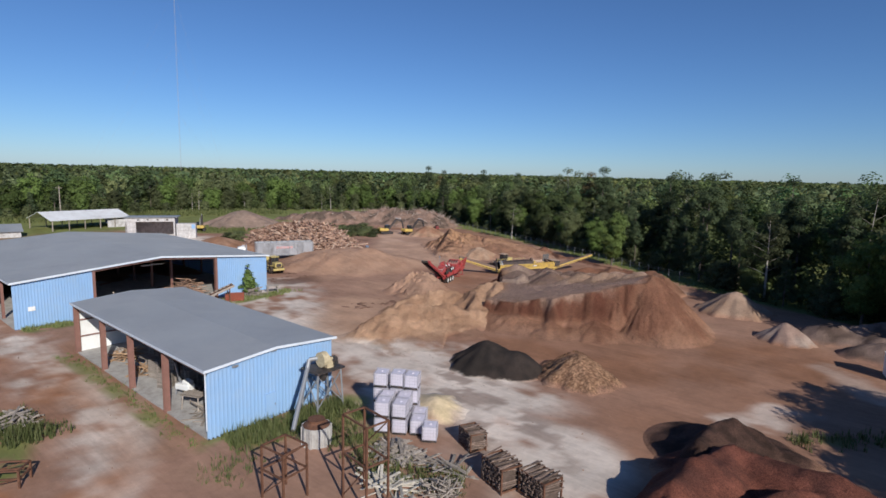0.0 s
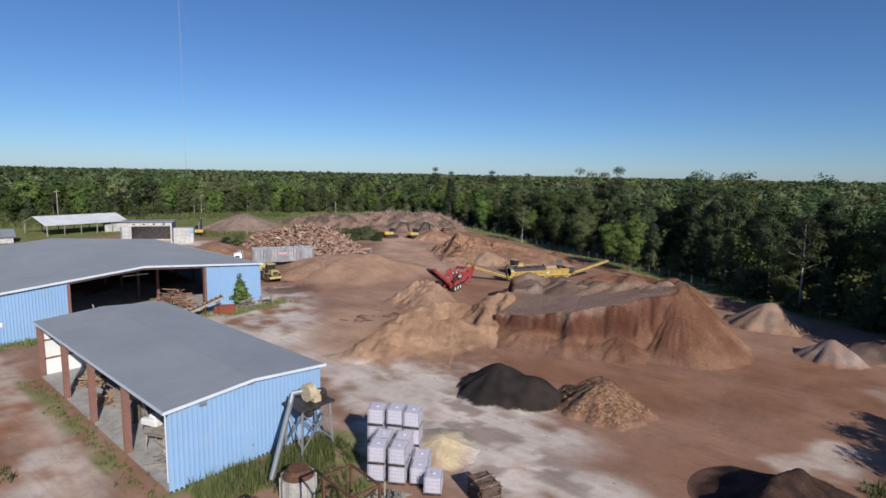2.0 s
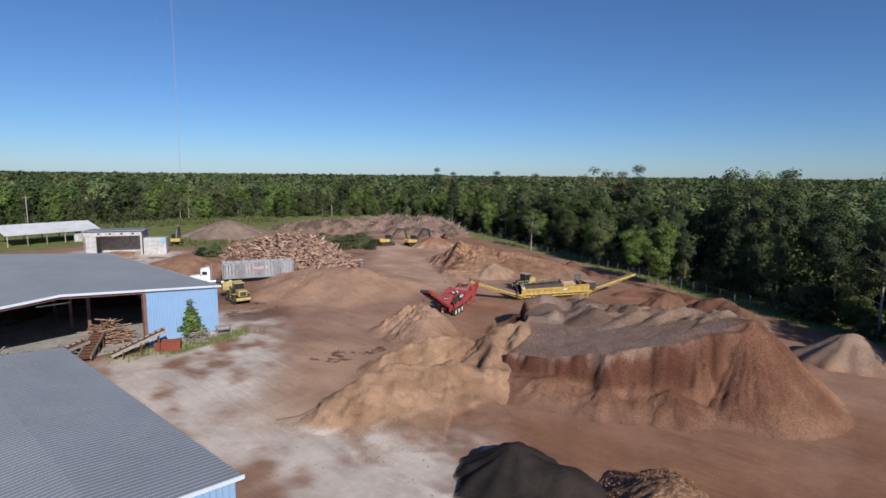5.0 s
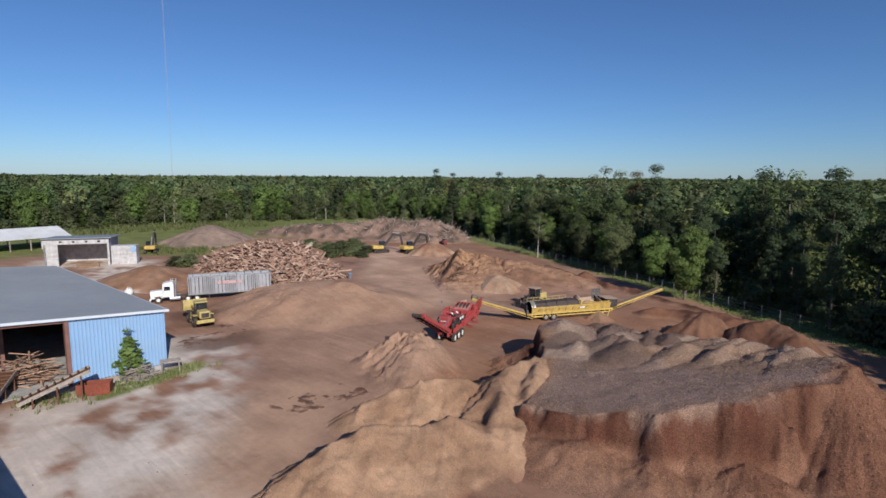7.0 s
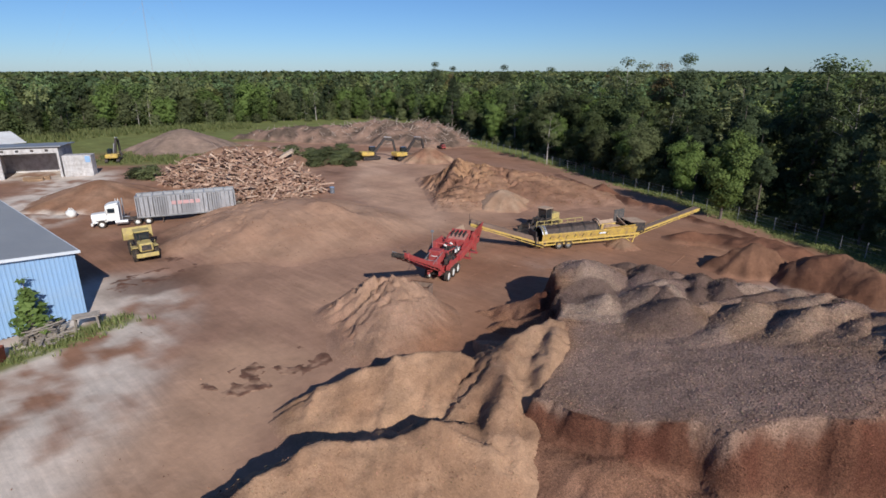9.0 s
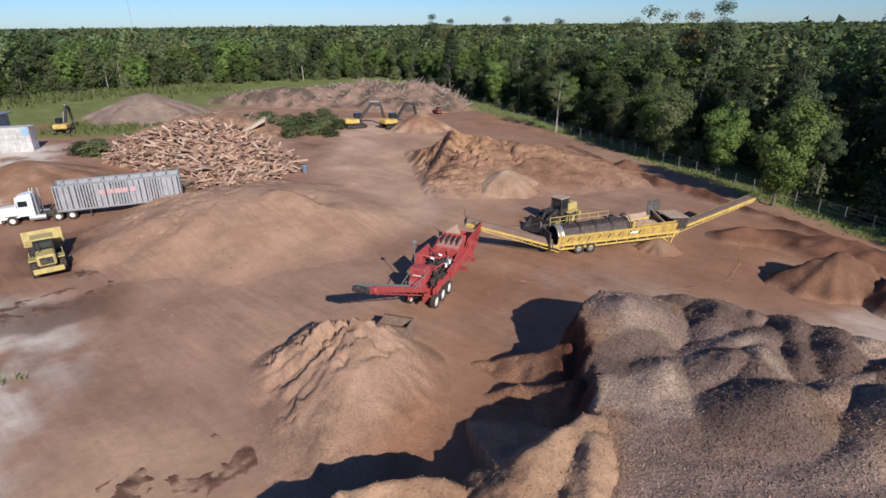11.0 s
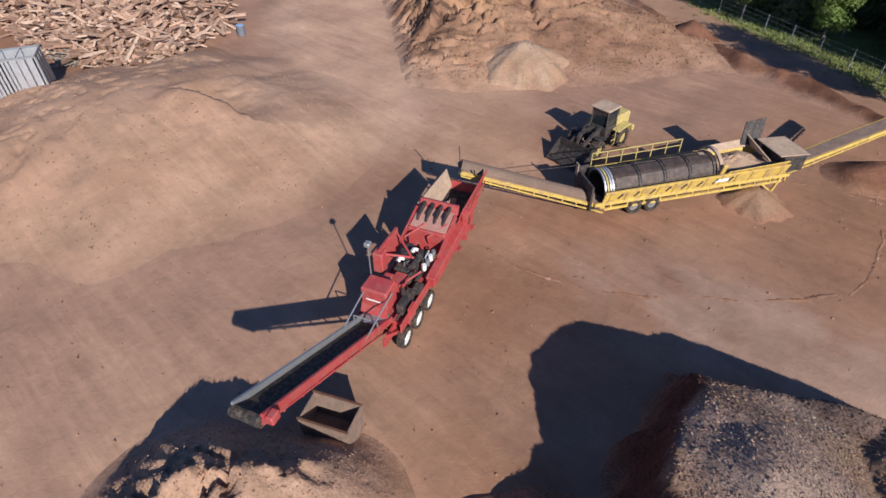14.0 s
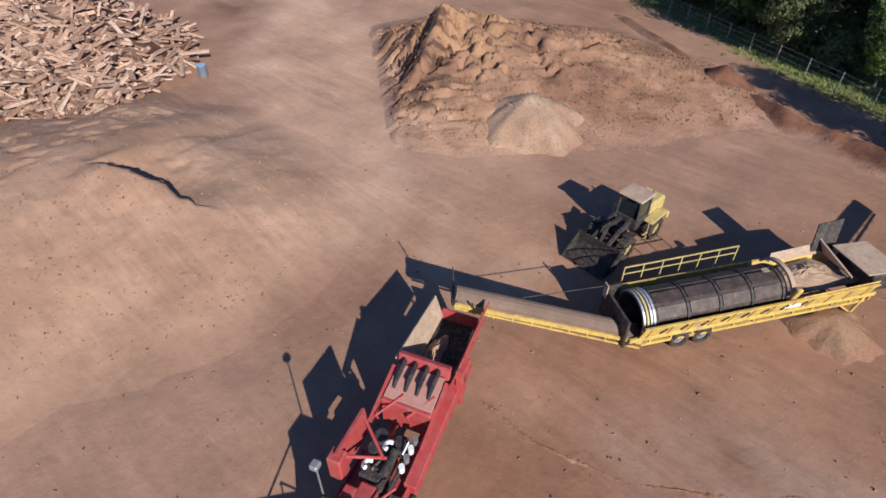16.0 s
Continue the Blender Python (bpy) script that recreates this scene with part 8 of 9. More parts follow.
# ---- far sheds ----
def bunker():
    ang = math.degrees(math.atan2(77.2 - 66.5, -151.3 + 157.5))
    z = -0.1
    s = thing("bunker_shed", "old pale concrete shed with an open bay and a flat roof", "shed", pose(-159.3, 64.9, z, 0, 0, ang), kind="structure")
    for name, size, at in (("side_wall", (0.4, 8.0, 5.6), (0.2, 4.0, 2.8)), ("side_wall", (0.4, 8.0, 5.6), (12.1, 4.0, 2.8)), ("back_wall", (12.3, 0.4, 5.4), (6.15, 8.0, 2.7)), ("front_pier", (2.6, 0.4, 5.6), (1.3, 0.2, 2.8)), ("lintel", (12.3, 0.5, 1.0), (6.15, 0.2, 5.3))):
        bm = bmesh.new()
        put_box(bm, size, at)
        part(name, bm, M_OLDWHITE, s)
    bm = bmesh.new()
    put_box(bm, (13.2, 9.2, 0.18), (6.4, 4.0, 5.95), (-2, 0, 0))
    part("roof", bm, M_ROOF, s, "rusty grey flat metal roof")
    for k in range(4):
        bm = bmesh.new()
        put_box(bm, (0.5, 0.06, 0.4), (3.2 + 2.4 * k, -0.08, 5.35))
        part("vent_hole", bm, M_DARK, s)
    c = thing("white_container", "white weathered container with a blue corner panel", "container", pose(-153.0, 75.8, z, 0, 0, ang - 2))
    bm = bmesh.new()
    put_box(bm, (5.0, 2.6, 4.2), (2.5, 1.3, 2.1), bevel=0.04)
    part("body", bm, M_OLDWHITE, c)
    for k in range(9):
        bm = bmesh.new()
        put_box(bm, (0.12, 0.06, 3.9), (0.4 + 0.53 * k, -0.02, 2.1))
        part("rib", bm, M_OLDWHITE, c)
    bm = bmesh.new()
    put_box(bm, (0.9, 0.08, 1.2), (4.4, -0.06, 3.4))
    part("panel", bm, M_BLUE, c, "blue panel")
    for k, (x, y) in enumerate(((5.5, -2.0), (7.2, -1.4), (6.4, -2.6))):
        b = thing("lumber_stack", "pale stack of sawn lumber in front of the open bay", "lumber stack", pose(-157.5, 66.5, z, 0, 0, ang) @ pose(x, y, 0, 0, 0, 8 * k))
        for j in range(5):
            bm = bmesh.new()
            for i in range(4):
                put_box(bm, (2.4, 0.2, 0.09), (0, -0.35 + 0.24 * i, 0.12 + 0.16 * j))
            part("layer", bm, M_TIMBER, b)


def white_roof_shed():
    s = thing("pole_shed", "long open pole shed with a white metal roof", "shed", kind="structure")
    z0 = -1.6
    a, b = Vector((-180, 55.5, 0)), Vector((-183.5, 76.5, 0))
    back = Vector((-8.5, -1.4, 0))
    bm = bmesh.new()
    put_prism_quad(bm, [a + Vector((0.4, -0.5, 2.9)), b + Vector((0.4, 0.5, 2.9)), b + back * 0.8 + Vector((0, 0.5, 5.0)), a + back * 0.8 + Vector((0, -0.5, 5.0))], 0.1)
    part("roof_slope", bm, M_WHITE_ROOF, s, "white sheet roof with rust streaks")
    bm = bmesh.new()
    put_prism_quad(bm, [a + back * 0.8 + Vector((0, -0.5, 5.0)), b + back * 0.8 + Vector((0, 0.5, 5.0)), b + back * 1.6 + Vector((0, 0.5, 2.9)), a + back * 1.6 + Vector((0, -0.5, 2.9))], 0.1)
    part("roof_slope", bm, M_WHITE_ROOF, s)
    for k in range(6):
        p = a.lerp(b, k / 5)
        for q, h in ((p, 2.9), (p + back * 1.55, 2.9)):
            bm = bmesh.new()
            put_box(bm, (0.22, 0.22, h - z0), (q.x, q.y, (h + z0) / 2))
            part("post", bm, M_WOOD_GREY, s)
    bm = bmesh.new()
    put_beam(bm, b + Vector((0, -6, 0.5)), b + Vector((0, 0, 0.5)), 0.15, 3.6)
    put_beam(bm, b + Vector((0, 0, 0.8)), b + back * 1.5 + Vector((0, 0, 0.8)), 0.15, 4.0)
    part("wall", bm, M_OLDWHITE, s)
    g = thing("low_shed", "low grey roofed shed behind the warehouse", "shed", pose(-176, 41, -1.5, 0, 0, -8), kind="structure")
    bm = bmesh.new()
    put_box(bm, (9, 12, 3.0), (0, 0, 1.5))
    part("wall", bm, M_OLDWHITE, g)
    for sx in (-1, 1):
        bm = bmesh.new()
        put_prism_quad(bm, [(sx * 5, -6.5, 2.9), (sx * 5, 6.5, 2.9), (0, 6.5, 4.5), (0, -6.5, 4.5)], 0.1)
        part("roof_slope", bm, M_ROOF if sx > 0 else M_RUST, g)
    p = thing("utility_pole", "tall grey utility pole by the woods", "pole", pose(-215, 67, gz(-215, 67)))
    bm = bmesh.new()
    put_tube(bm, (0, 0, 0), (0, 0, 11.5), 0.16, 8, 0.11)
    part("shaft", bm, M_WOOD_GREY, p)
    bm = bmesh.new()
    put_box(bm, (0.12, 1.8, 0.12), (0, 0, 10.8))
    part("crossarm", bm, M_WOOD_GREY, p)


M_OLDWHITE = surface("weathered_whitewash", (0.52, 0.50, 0.50), 0.85, 0.0, 0.2, 0.5, (0.22, 0.18, 0.16), 0.45, 0.2)
M_WHITE_ROOF = surface("white_roof_sheet", (0.72, 0.72, 0.72), 0.5, 0.0, 0.08, 0.2, (0.42, 0.36, 0.32), 0.25)
bunker()
white_roof_shed()


def mast():
    m = thing("radio_mast", "thin guyed radio mast far beyond the woods", "radio mast", pose(-418, 200, -2))
    bm = bmesh.new()
    h, w = 150, 0.32
    legs = [(w * math.cos(a), w * math.sin(a)) for a in (0, 2.094, 4.189)]
    for x, y in legs:
        put_tube(bm, (x, y, 0), (x, y, h), 0.035, 4)
    for k in range(100):
        z = h * k / 100
        for (x, y), (x2, y2) in zip(legs, legs[1:] + legs[:1]):
            put_beam(bm, (x, y, z), (x2, y2, z + h / 100), 0.022, 0.022)
    part("lattice", bm, M_MAST, m, "pale red and white lattice")
    for a in (0, 2.094, 4.189):
        for z in (60, 110, 145):
            bm = bmesh.new()
            put_tube(bm, (0, 0, z), (70 * math.cos(a), 70 * math.sin(a), 0), 0.015, 3)
            part("guy_wire", bm, M_MAST, m)


M_MAST = surface("pale_mast_paint", (0.40, 0.38, 0.42), 0.7, 0.0, 0.1, 0.05)
mast()


# ---- fence ----
def fence():
    f = thing("wire_fence", "wire mesh fence on thin steel posts along the woods", "fence")
    way = [(-150, 178.5), (-123, 165.0), (-87, 147.5), (-66, 135.8), (-52, 128.0), (-40, 121.0), (-28, 114.5)]
    for (ax, ay), (bx, by) in zip(way, way[1:]):
        n = round(math.hypot(bx - ax, by - ay) / 3.0)
        for k in range(n):
            x, y = ax + (bx - ax) * k / n, ay + (by - ay) * k / n
            bm = bmesh.new()
            put_tube(bm, (x, y, gz(x, y) - 0.1), (x, y, gz(x, y) + 1.7), 0.05, 6)
            part("post", bm, M_GREY, f)
        for z in (0.3, 0.75, 1.2, 1.6):
            bm = bmesh.new()
            put_beam(bm, (ax, ay, gz(ax, ay) + z), (bx, by, gz(bx, by) + z), 0.02, 0.02)
            part("wire", bm, M_GREY, f)


fence()


# ---- grass, weeds and loose clods ----
def blades(name, label, spots, seed, h=(0.25, 0.6), w=0.05, material=M_GRASS):
    """Tufts of thin bent blades at (x, y, scale) spots, as one mass."""
    r = np.random.default_rng(seed)
    vs, fs, base = [], [], 0
    for x, y, sc in spots:
        z = gz(x, y) - 0.03
        for k in range(7):
            a, lean = r.uniform(0, 6.28), r.uniform(0.1, 0.45)
            hh = sc * r.uniform(*h)
            px, py = x + r.normal() * 0.12 * sc, y + r.normal() * 0.12 * sc
            dx, dy = math.cos(a), math.sin(a)
            vs += [(px - dy * w * sc, py + dx * w * sc, z), (px + dy * w * sc, py - dx * w * sc, z), (px + dx * lean * hh, py + dy * lean * hh, z + hh)]
            fs.append((base, base + 1, base + 2))
            base += 3
    tagged(new(name, mesh_of(name, vs, fs, material)), label, "grass", kind="stuff")


def strip_spots(way, width, per, seed, scale=(0.7, 1.4)):
    r = np.random.default_rng(seed)
    out = []
    for (ax, ay), (bx, by) in zip(way, way[1:]):
        n = int(math.hypot(bx - ax, by - ay) * per)
        for k in range(n):
            t, o = r.uniform(), r.normal() * width
            L = math.hypot(bx - ax, by - ay)
            out.append((ax + (bx - ax) * t - (by - ay) / L * o, ay + (by - ay) * t + (bx - ax) / L * o, r.uniform(*scale)))
    return out


blades("turf_strip", "bright green grass strip along the wire fence", strip_spots([(-150, 181), (-123, 167), (-87, 149.5), (-66, 137.5), (-52, 129.5), (-40, 122.0), (-28, 115.5), (-20, 110)], 1.6, 40, 1), 2, (0.10, 0.28), 0.06, M_WEED)
blades("shed_weeds", "green weeds and grass along the shed's open side", strip_spots([(-62, 26.0), (-55, 25.9), (-46, 25.9), (-38, 25.6), (-34.5, 26.0)], 0.4, 9, 3, (0.3, 0.9)), 4, (0.2, 0.5), 0.04, M_WEED)
blades("tall_weeds", "tall green weeds round the blower stand and scrap", strip_spots([(-33.6, 27.5), (-32.6, 33), (-32.2, 37.5)], 1.0, 60, 5, (0.5, 1.5)) + strip_spots([(-33, 33), (-28, 34.0), (-25, 32.5), (-21, 32.5), (-18.5, 35)], 0.9, 30, 6, (0.4, 1.2)) + strip_spots([(-31, 27), (-29, 24.5)], 1.0, 16, 16, (0.4, 1.0)), 7, (0.25, 0.7), 0.035, M_WEED)
blades("warehouse_weeds", "grass and weeds at the warehouse wall", strip_spots([(-74.6, 25), (-74.4, 32.5)], 0.5, 22, 8) + strip_spots([(-73.5, 44), (-71.6, 50), (-71.2, 55.5), (-73, 59)], 0.8, 18, 9), 10, (0.2, 0.5), 0.04, M_WEED)
blades("scrub_grass", "rough grass round the old pallets", strip_spots([(-49.5, 17.5), (-46, 18.6), (-43, 18.8)], 0.9, 40, 11, (0.7, 1.7)) + strip_spots([(-4, 55), (0, 59), (5, 63)], 0.7, 10, 12), 13, (0.25, 0.6), 0.04, M_WEED)
blades("yard_edge_grass", "pale green meadow grass before the woods", strip_spots([(-222, 30), (-222, 100), (-214, 150)], 7, 9, 14, (1.5, 3.2)) + strip_spots([(-166, 86), (-154, 94), (-146, 104)], 3.5, 14, 15, (1, 2)), 16, (0.3, 0.6), 0.12)


def clods():
    """Loose lumps and chips strewn over the yard."""
    r = np.random.default_rng(31)
    vs, fs, cols, base = [], [], [], 0
    zones = [((-60, 84), 20, 1500), ((-42, 52), 14, 900), ((-75, 100), 16, 900), ((-30, 56), 14, 700), ((-80, 72), 16, 500), ((-20, 48), 10, 500), ((-48, 106), 12, 700), ((-52, 19), 16, 500)]
    for (cx, cy), rad, n in zones:
        for k in range(n):
            x, y = cx + r.normal() * rad * 0.5, cy + r.normal() * rad * 0.5
            s = 0.015 + 0.06 * r.random() ** 4
            z = gz(x, y) + s * 0.2
            p = r.normal(size=(4, 3)) * 0.25 + np.array([(1, 0, 0), (-0.5, 0.9, 0), (-0.5, -0.9, 0), (0, 0, 0.9)])
            vs += (p * s + (x, y, z)).tolist()
            fs += [(base, base + 1, base + 3), (base + 1, base + 2, base + 3), (base + 2, base, base + 3)]
            cols += [(SOIL * r.uniform(0.4, 1.3)).tolist()] * 4
            base += 4
    me = mesh_of("soil_clods", vs, fs, M_SOIL)
    tint_mesh(me, np.array(cols))
    tagged(new("soil_clods", me), "loose brown clods and bark bits on the yard", "clods", kind="stuff")


clods()


# ---- before the warehouse and in the shed ----
def feed_conveyor(m, length, label, high=2.2):
    c = thing("feed_conveyor", label, "conveyor", m)
    for s in (-1, 1):
        bm = bmesh.new()
        put_beam(bm, (0, s * 0.6, 0.5), (length, s * 0.6, high), 0.12, 0.3)
        part("side_beam", bm, M_WOOD_GREY, c)
        for k in range(3):
            f = (k + 0.6) / 3
            bm = bmesh.new()
            put_beam(bm, (length * f, s * 0.6, 0), (length * f, s * 0.6, 0.5 + (high - 0.5) * f), 0.12, 0.12)
            part("leg", bm, M_RUST, c)
    for k in range(9):
        f = (k + 0.5) / 9
        bm = bmesh.new()
        put_tube(bm, (length * f, -0.6, 0.62 + (high - 0.5) * f), (length * f, 0.6, 0.62 + (high - 0.5) * f), 0.08, 8)
        part("roller", bm, M_RUST, c)
    bm = bmesh.new()
    put_beam(bm, (0, 0, 0.48), (length, 0, high - 0.02), 1.05, 0.05)
    part("bed", bm, M_RUST, c)


feed_conveyor(pose(-73.6, 42.0, gz(-73.6, 42), 0, 0, 150), 5.5, "worn roller conveyor with rusty bed before the open bay", 1.6)
feed_conveyor(pose(-72.8, 44.2, gz(-72.8, 44), 0, 0, 75), 5.0, "sloping wooden conveyor before the open bay", 2.4)
feed_conveyor(pose(-75.5, 38.2, gz(-75, 38), 0, 0, 100), 5.0, "old roller conveyor beside stacked timber", 1.5)
board_heap(-80, 46.2, (2.6, 2.0), 90, 2.6, M_WOOD, "slab_bundle", "reddish slab wood heaped inside the open bay", "wood heap", 2.6, 21, 0.12)
board_heap(-77.0, 40.2, (2.6, 1.6), 60, 3.4, M_WOOD_GREY, "plank_heap", "pale sawn planks stacked before the bay", "plank heap", 1.5, 22, 0.08)
board_heap(-78.4, 36.0, (2.0, 1.6), 40, 2.8, M_WOOD_GREY, "plank_heap", "weathered planks leaning in the open bay", "plank heap", 1.8, 23, 0.2)


def skip():
    s = thing("steel_skip", "rust-red open steel skip by the warehouse wall", "skip", pose(-71.9, 49.4, gz(-72, 49.4), 0, 0, 58))
    for name, pts in (("side_wall", [(-1.2, -0.5, 0.05), (1.2, -0.5, 0.05), (1.25, -0.55, 1.05), (-1.25, -0.55, 1.05)]), ("side_wall", [(-1.2, 0.5, 0.05), (1.2, 0.5, 0.05), (1.25, 0.55, 1.05), (-1.25, 0.55, 1.05)]), ("end_wall", [(1.2, -0.5, 0.05), (1.2, 0.5, 0.05), (1.25, 0.55, 1.05), (1.25, -0.55, 1.05)]), ("end_wall", [(-1.2, -0.5, 0.05), (-1.2, 0.5, 0.05), (-1.25, 0.55, 1.05), (-1.25, -0.55, 1.05)]), ("floor", [(-1.2, -0.5, 0.06), (1.2, -0.5, 0.06), (1.2, 0.5, 0.06), (-1.2, 0.5, 0.06)])):
        bm = bmesh.new()
        put_prism_quad(bm, pts, 0.05)
        part(name, bm, M_SKIP, s)
    for x in (-0.7, 0, 0.7):
        bm = bmesh.new()
        put_box(bm, (0.07, 0.06, 0.9), (x, -0.58, 0.5))
        part("rib", bm, M_SKIP, s)


M_SKIP = surface("rusted_red_paint", (0.26, 0.065, 0.04), 0.7, 0.1, 0.25, 1.5, (0.12, 0.05, 0.03), 0.4)
skip()
lone_bush = tree("pine", 4.6, 41, M_LEAF_LIGHT, M_BARK, 0.2, 230, label="young bushy green tree against the blue wall")
tagged(lone_bush, category="tree")
lone_bush.matrix_basis = Matrix.Translation((-74.2, 53.0, gz(-74, 53))) @ Matrix.Diagonal((1.5, 1.5, 1.0, 1))


def work_table(m, label):
    t = thing("work_table", label, "table", m)
    for x in (-0.7, 0.7):
        for y in (-0.4, 0.4):
            bm = bmesh.new()
            put_beam(bm, (x * 1.1, y * 1.2, 0), (x, y, 1.1), 0.09, 0.09)
            part("leg", bm, M_WOOD_GREY, t)
    for k in range(4):
        bm = bmesh.new()
        put_box(bm, (1.8, 0.24, 0.06), (0, -0.4 + 0.27 * k, 1.14))
        part("plank", bm, M_WOOD_GREY, t)


work_table(pose(-72.6, 56.0, gz(-72.6, 56), 0, 0, 70), "weathered wooden work table on splayed legs")
for x, y, a in ((-38.5, 29.3, 10), (-40.2, 30.6, 35), (-52.2, 29.6, 5)):
    work_table(pose(x, y, -0.05, 0, 0, a), "rough wooden bench inside the shed")


def box_mesh(name, size, material):
    bm = bmesh.new()
    put_box(bm, size, (0, 0, 0))
    me = bpy.data.meshes.new(name)
    bm.to_mesh(me)
    bm.free()
    me.materials.append(material)
    return me


PALLET_RUNNER = box_mesh("runner", (1.2, 0.1, 0.09), M_WOOD_GREY)
PALLET_BOARD = box_mesh("board", (0.12, 1.0, 0.03), M_WOOD_GREY)


def pallet_stack(m, n, label):
    s = thing("pallet_stack", label, "pallet stack", m)
    for k in range(n):
        p = new("pallet", PALLET_RUNNER)
        p.parent = s
        p.location = (0, 0, 0.05 + 0.15 * k)
        for y in (-0.45, 0.45):
            ob = new("runner", PALLET_RUNNER)
            ob.parent = p
            ob.location = (0, y, 0)
        for x in (-0.5, -0.25, 0, 0.25, 0.5):
            ob = new("board", PALLET_BOARD)
            ob.parent = p
            ob.location = (x, 0, 0.065)


for x, y, n in ((-45.6, 30.6, 9), (-44.4, 31.2, 12), (-46.9, 31.4, 8), (-53.2, 31.0, 10), (-57, 29.5, 6), (-43, 29.6, 4)):
    pallet_stack(pose(x, y, -0.05, 0, 0, 12 * n), n, "grey wooden pallets stacked on the shed floor")
board_heap(-38.4, 28.7, (1.8, 1.0), 34, 2.0, M_WOOD_GREY, "scrap_board_heap", "pale scrap boards on the shed floor", "board heap", 0.9, 31, 0.3)
board_heap(-51.5, 29.0, (1.5, 1.0), 30, 1.8, M_TIMBER, "scrap_board_heap", "brown scrap timber on the shed floor", "board heap", 0.9, 32, 0.3)


def white_bag(m, label):
    w = thing("bulk_bag", label, "bulk bag", m)
    bm = bmesh.new()
    bmesh.ops.create_icosphere(bm, subdivisions=3, radius=0.65)
    for v in bm.verts:
        n = noise.noise(v.co * 2.3) * 0.18
        v.co = Vector((v.co.x * (1 + n), v.co.y * (1 + n), max(-0.5, v.co.z * (0.95 + n)) + 0.5))
    part("sack", bm, M_WHITE, w, "", True)
    bm = bmesh.new()
    for s in (-1, 1):
        put_tube(bm, (s * 0.3, -0.25, 1.0), (s * 0.15, 0, 1.35), 0.04, 6)
        put_tube(bm, (s * 0.3, 0.25, 1.0), (s * 0.15, 0, 1.35), 0.04, 6)
    part("loop", bm, M_WHITE, w)


white_bag(pose(-116.5, 66.8, gz(-116.5, 66.8), 0, 0, 30), "white bulk bag standing on the bare yard")


def box_truck():
    b = thing("site_box", "small white site box at the edge of the yard", "site box", pose(1.9, 77.4, gz(2, 77), 0, 0, 12))
    bm = bmesh.new()
    put_box(bm, (2.2, 1.8, 2.2), (0, 0, 1.3), bevel=0.04)
    part("body", bm, M_WHITE, b)
    bm = bmesh.new()
    put_box(bm, (2.3, 1.9, 0.08), (0, 0, 2.44))
    part("lid", bm, M_WHITE, b)
    bm = bmesh.new()
    for y in (-0.7, 0.7):
        put_box(bm, (2.2, 0.2, 0.2), (0, y, 0.1))
    part("skid", bm, M_DARK, b)


box_truck()
for x, y, s in ((-138, 86, 1.0), (-141, 84.5, 0.8), (-136, 121, 1.0), (-140, 118.5, 1.2), (-145, 117, 0.9)):
    copy_thing(BUSH, Matrix.Translation((x, y, gz(x, y))) @ Matrix.Diagonal((s * 1.4, s * 1.4, s * 0.6, 1)))


def stacker(m):
    """A small pale log stacker parked in the last bay."""
    t = thing("saw_bench", "pale saw bench with a raised arm in the shed", "saw bench", m)
    bm = bmesh.new()
    put_box(bm, (1.5, 0.8, 0.5), (0, 0, 0.75), bevel=0.08)
    put_box(bm, (0.7, 0.6, 0.35), (0.3, 0, 1.15), (0, 12, 0), 0.06)
    part("body", bm, M_WHITE, t)
    for x in (-0.6, 0.6):
        for y in (-0.3, 0.3):
            bm = bmesh.new()
            put_beam(bm, (x * 1.15, y * 1.2, 0), (x, y, 0.6), 0.09, 0.09)
            part("leg", bm, M_GREY, t)
    bm = bmesh.new()
    put_beam(bm, (-0.5, 0, 1.0), (-1.1, 0.1, 2.6), 0.14, 0.14)
    put_beam(bm, (-0.5, 0, 1.0), (0.2, 0, 1.35), 0.12, 0.12)
    part("arm", bm, M_GREY, t, "grey raised arm")


stacker(pose(-43.6, 29.2, -0.05, 0, 0, 20))
for x, y, n, a in ((-49.4, 29.4, 11, 20), (-46.4, 28.9, 9, 16), (-48.2, 30.2, 13, 24)):
    pallet_stack(pose(x, y, -0.05, 0, 0, a), n, "tall grey pallet stack standing in the open bay")
board_heap(-56.8, 29.4, (1.5, 1.1), 46, 1.9, M_TIMBER, "scrap_board_heap", "yellow-brown timber offcuts heaped in the shed", "board heap", 1.1, 33, 0.25)
work_table(pose(-40.6, 28.5, -0.05, 0, 0, 25), "rough wooden bench inside the shed")


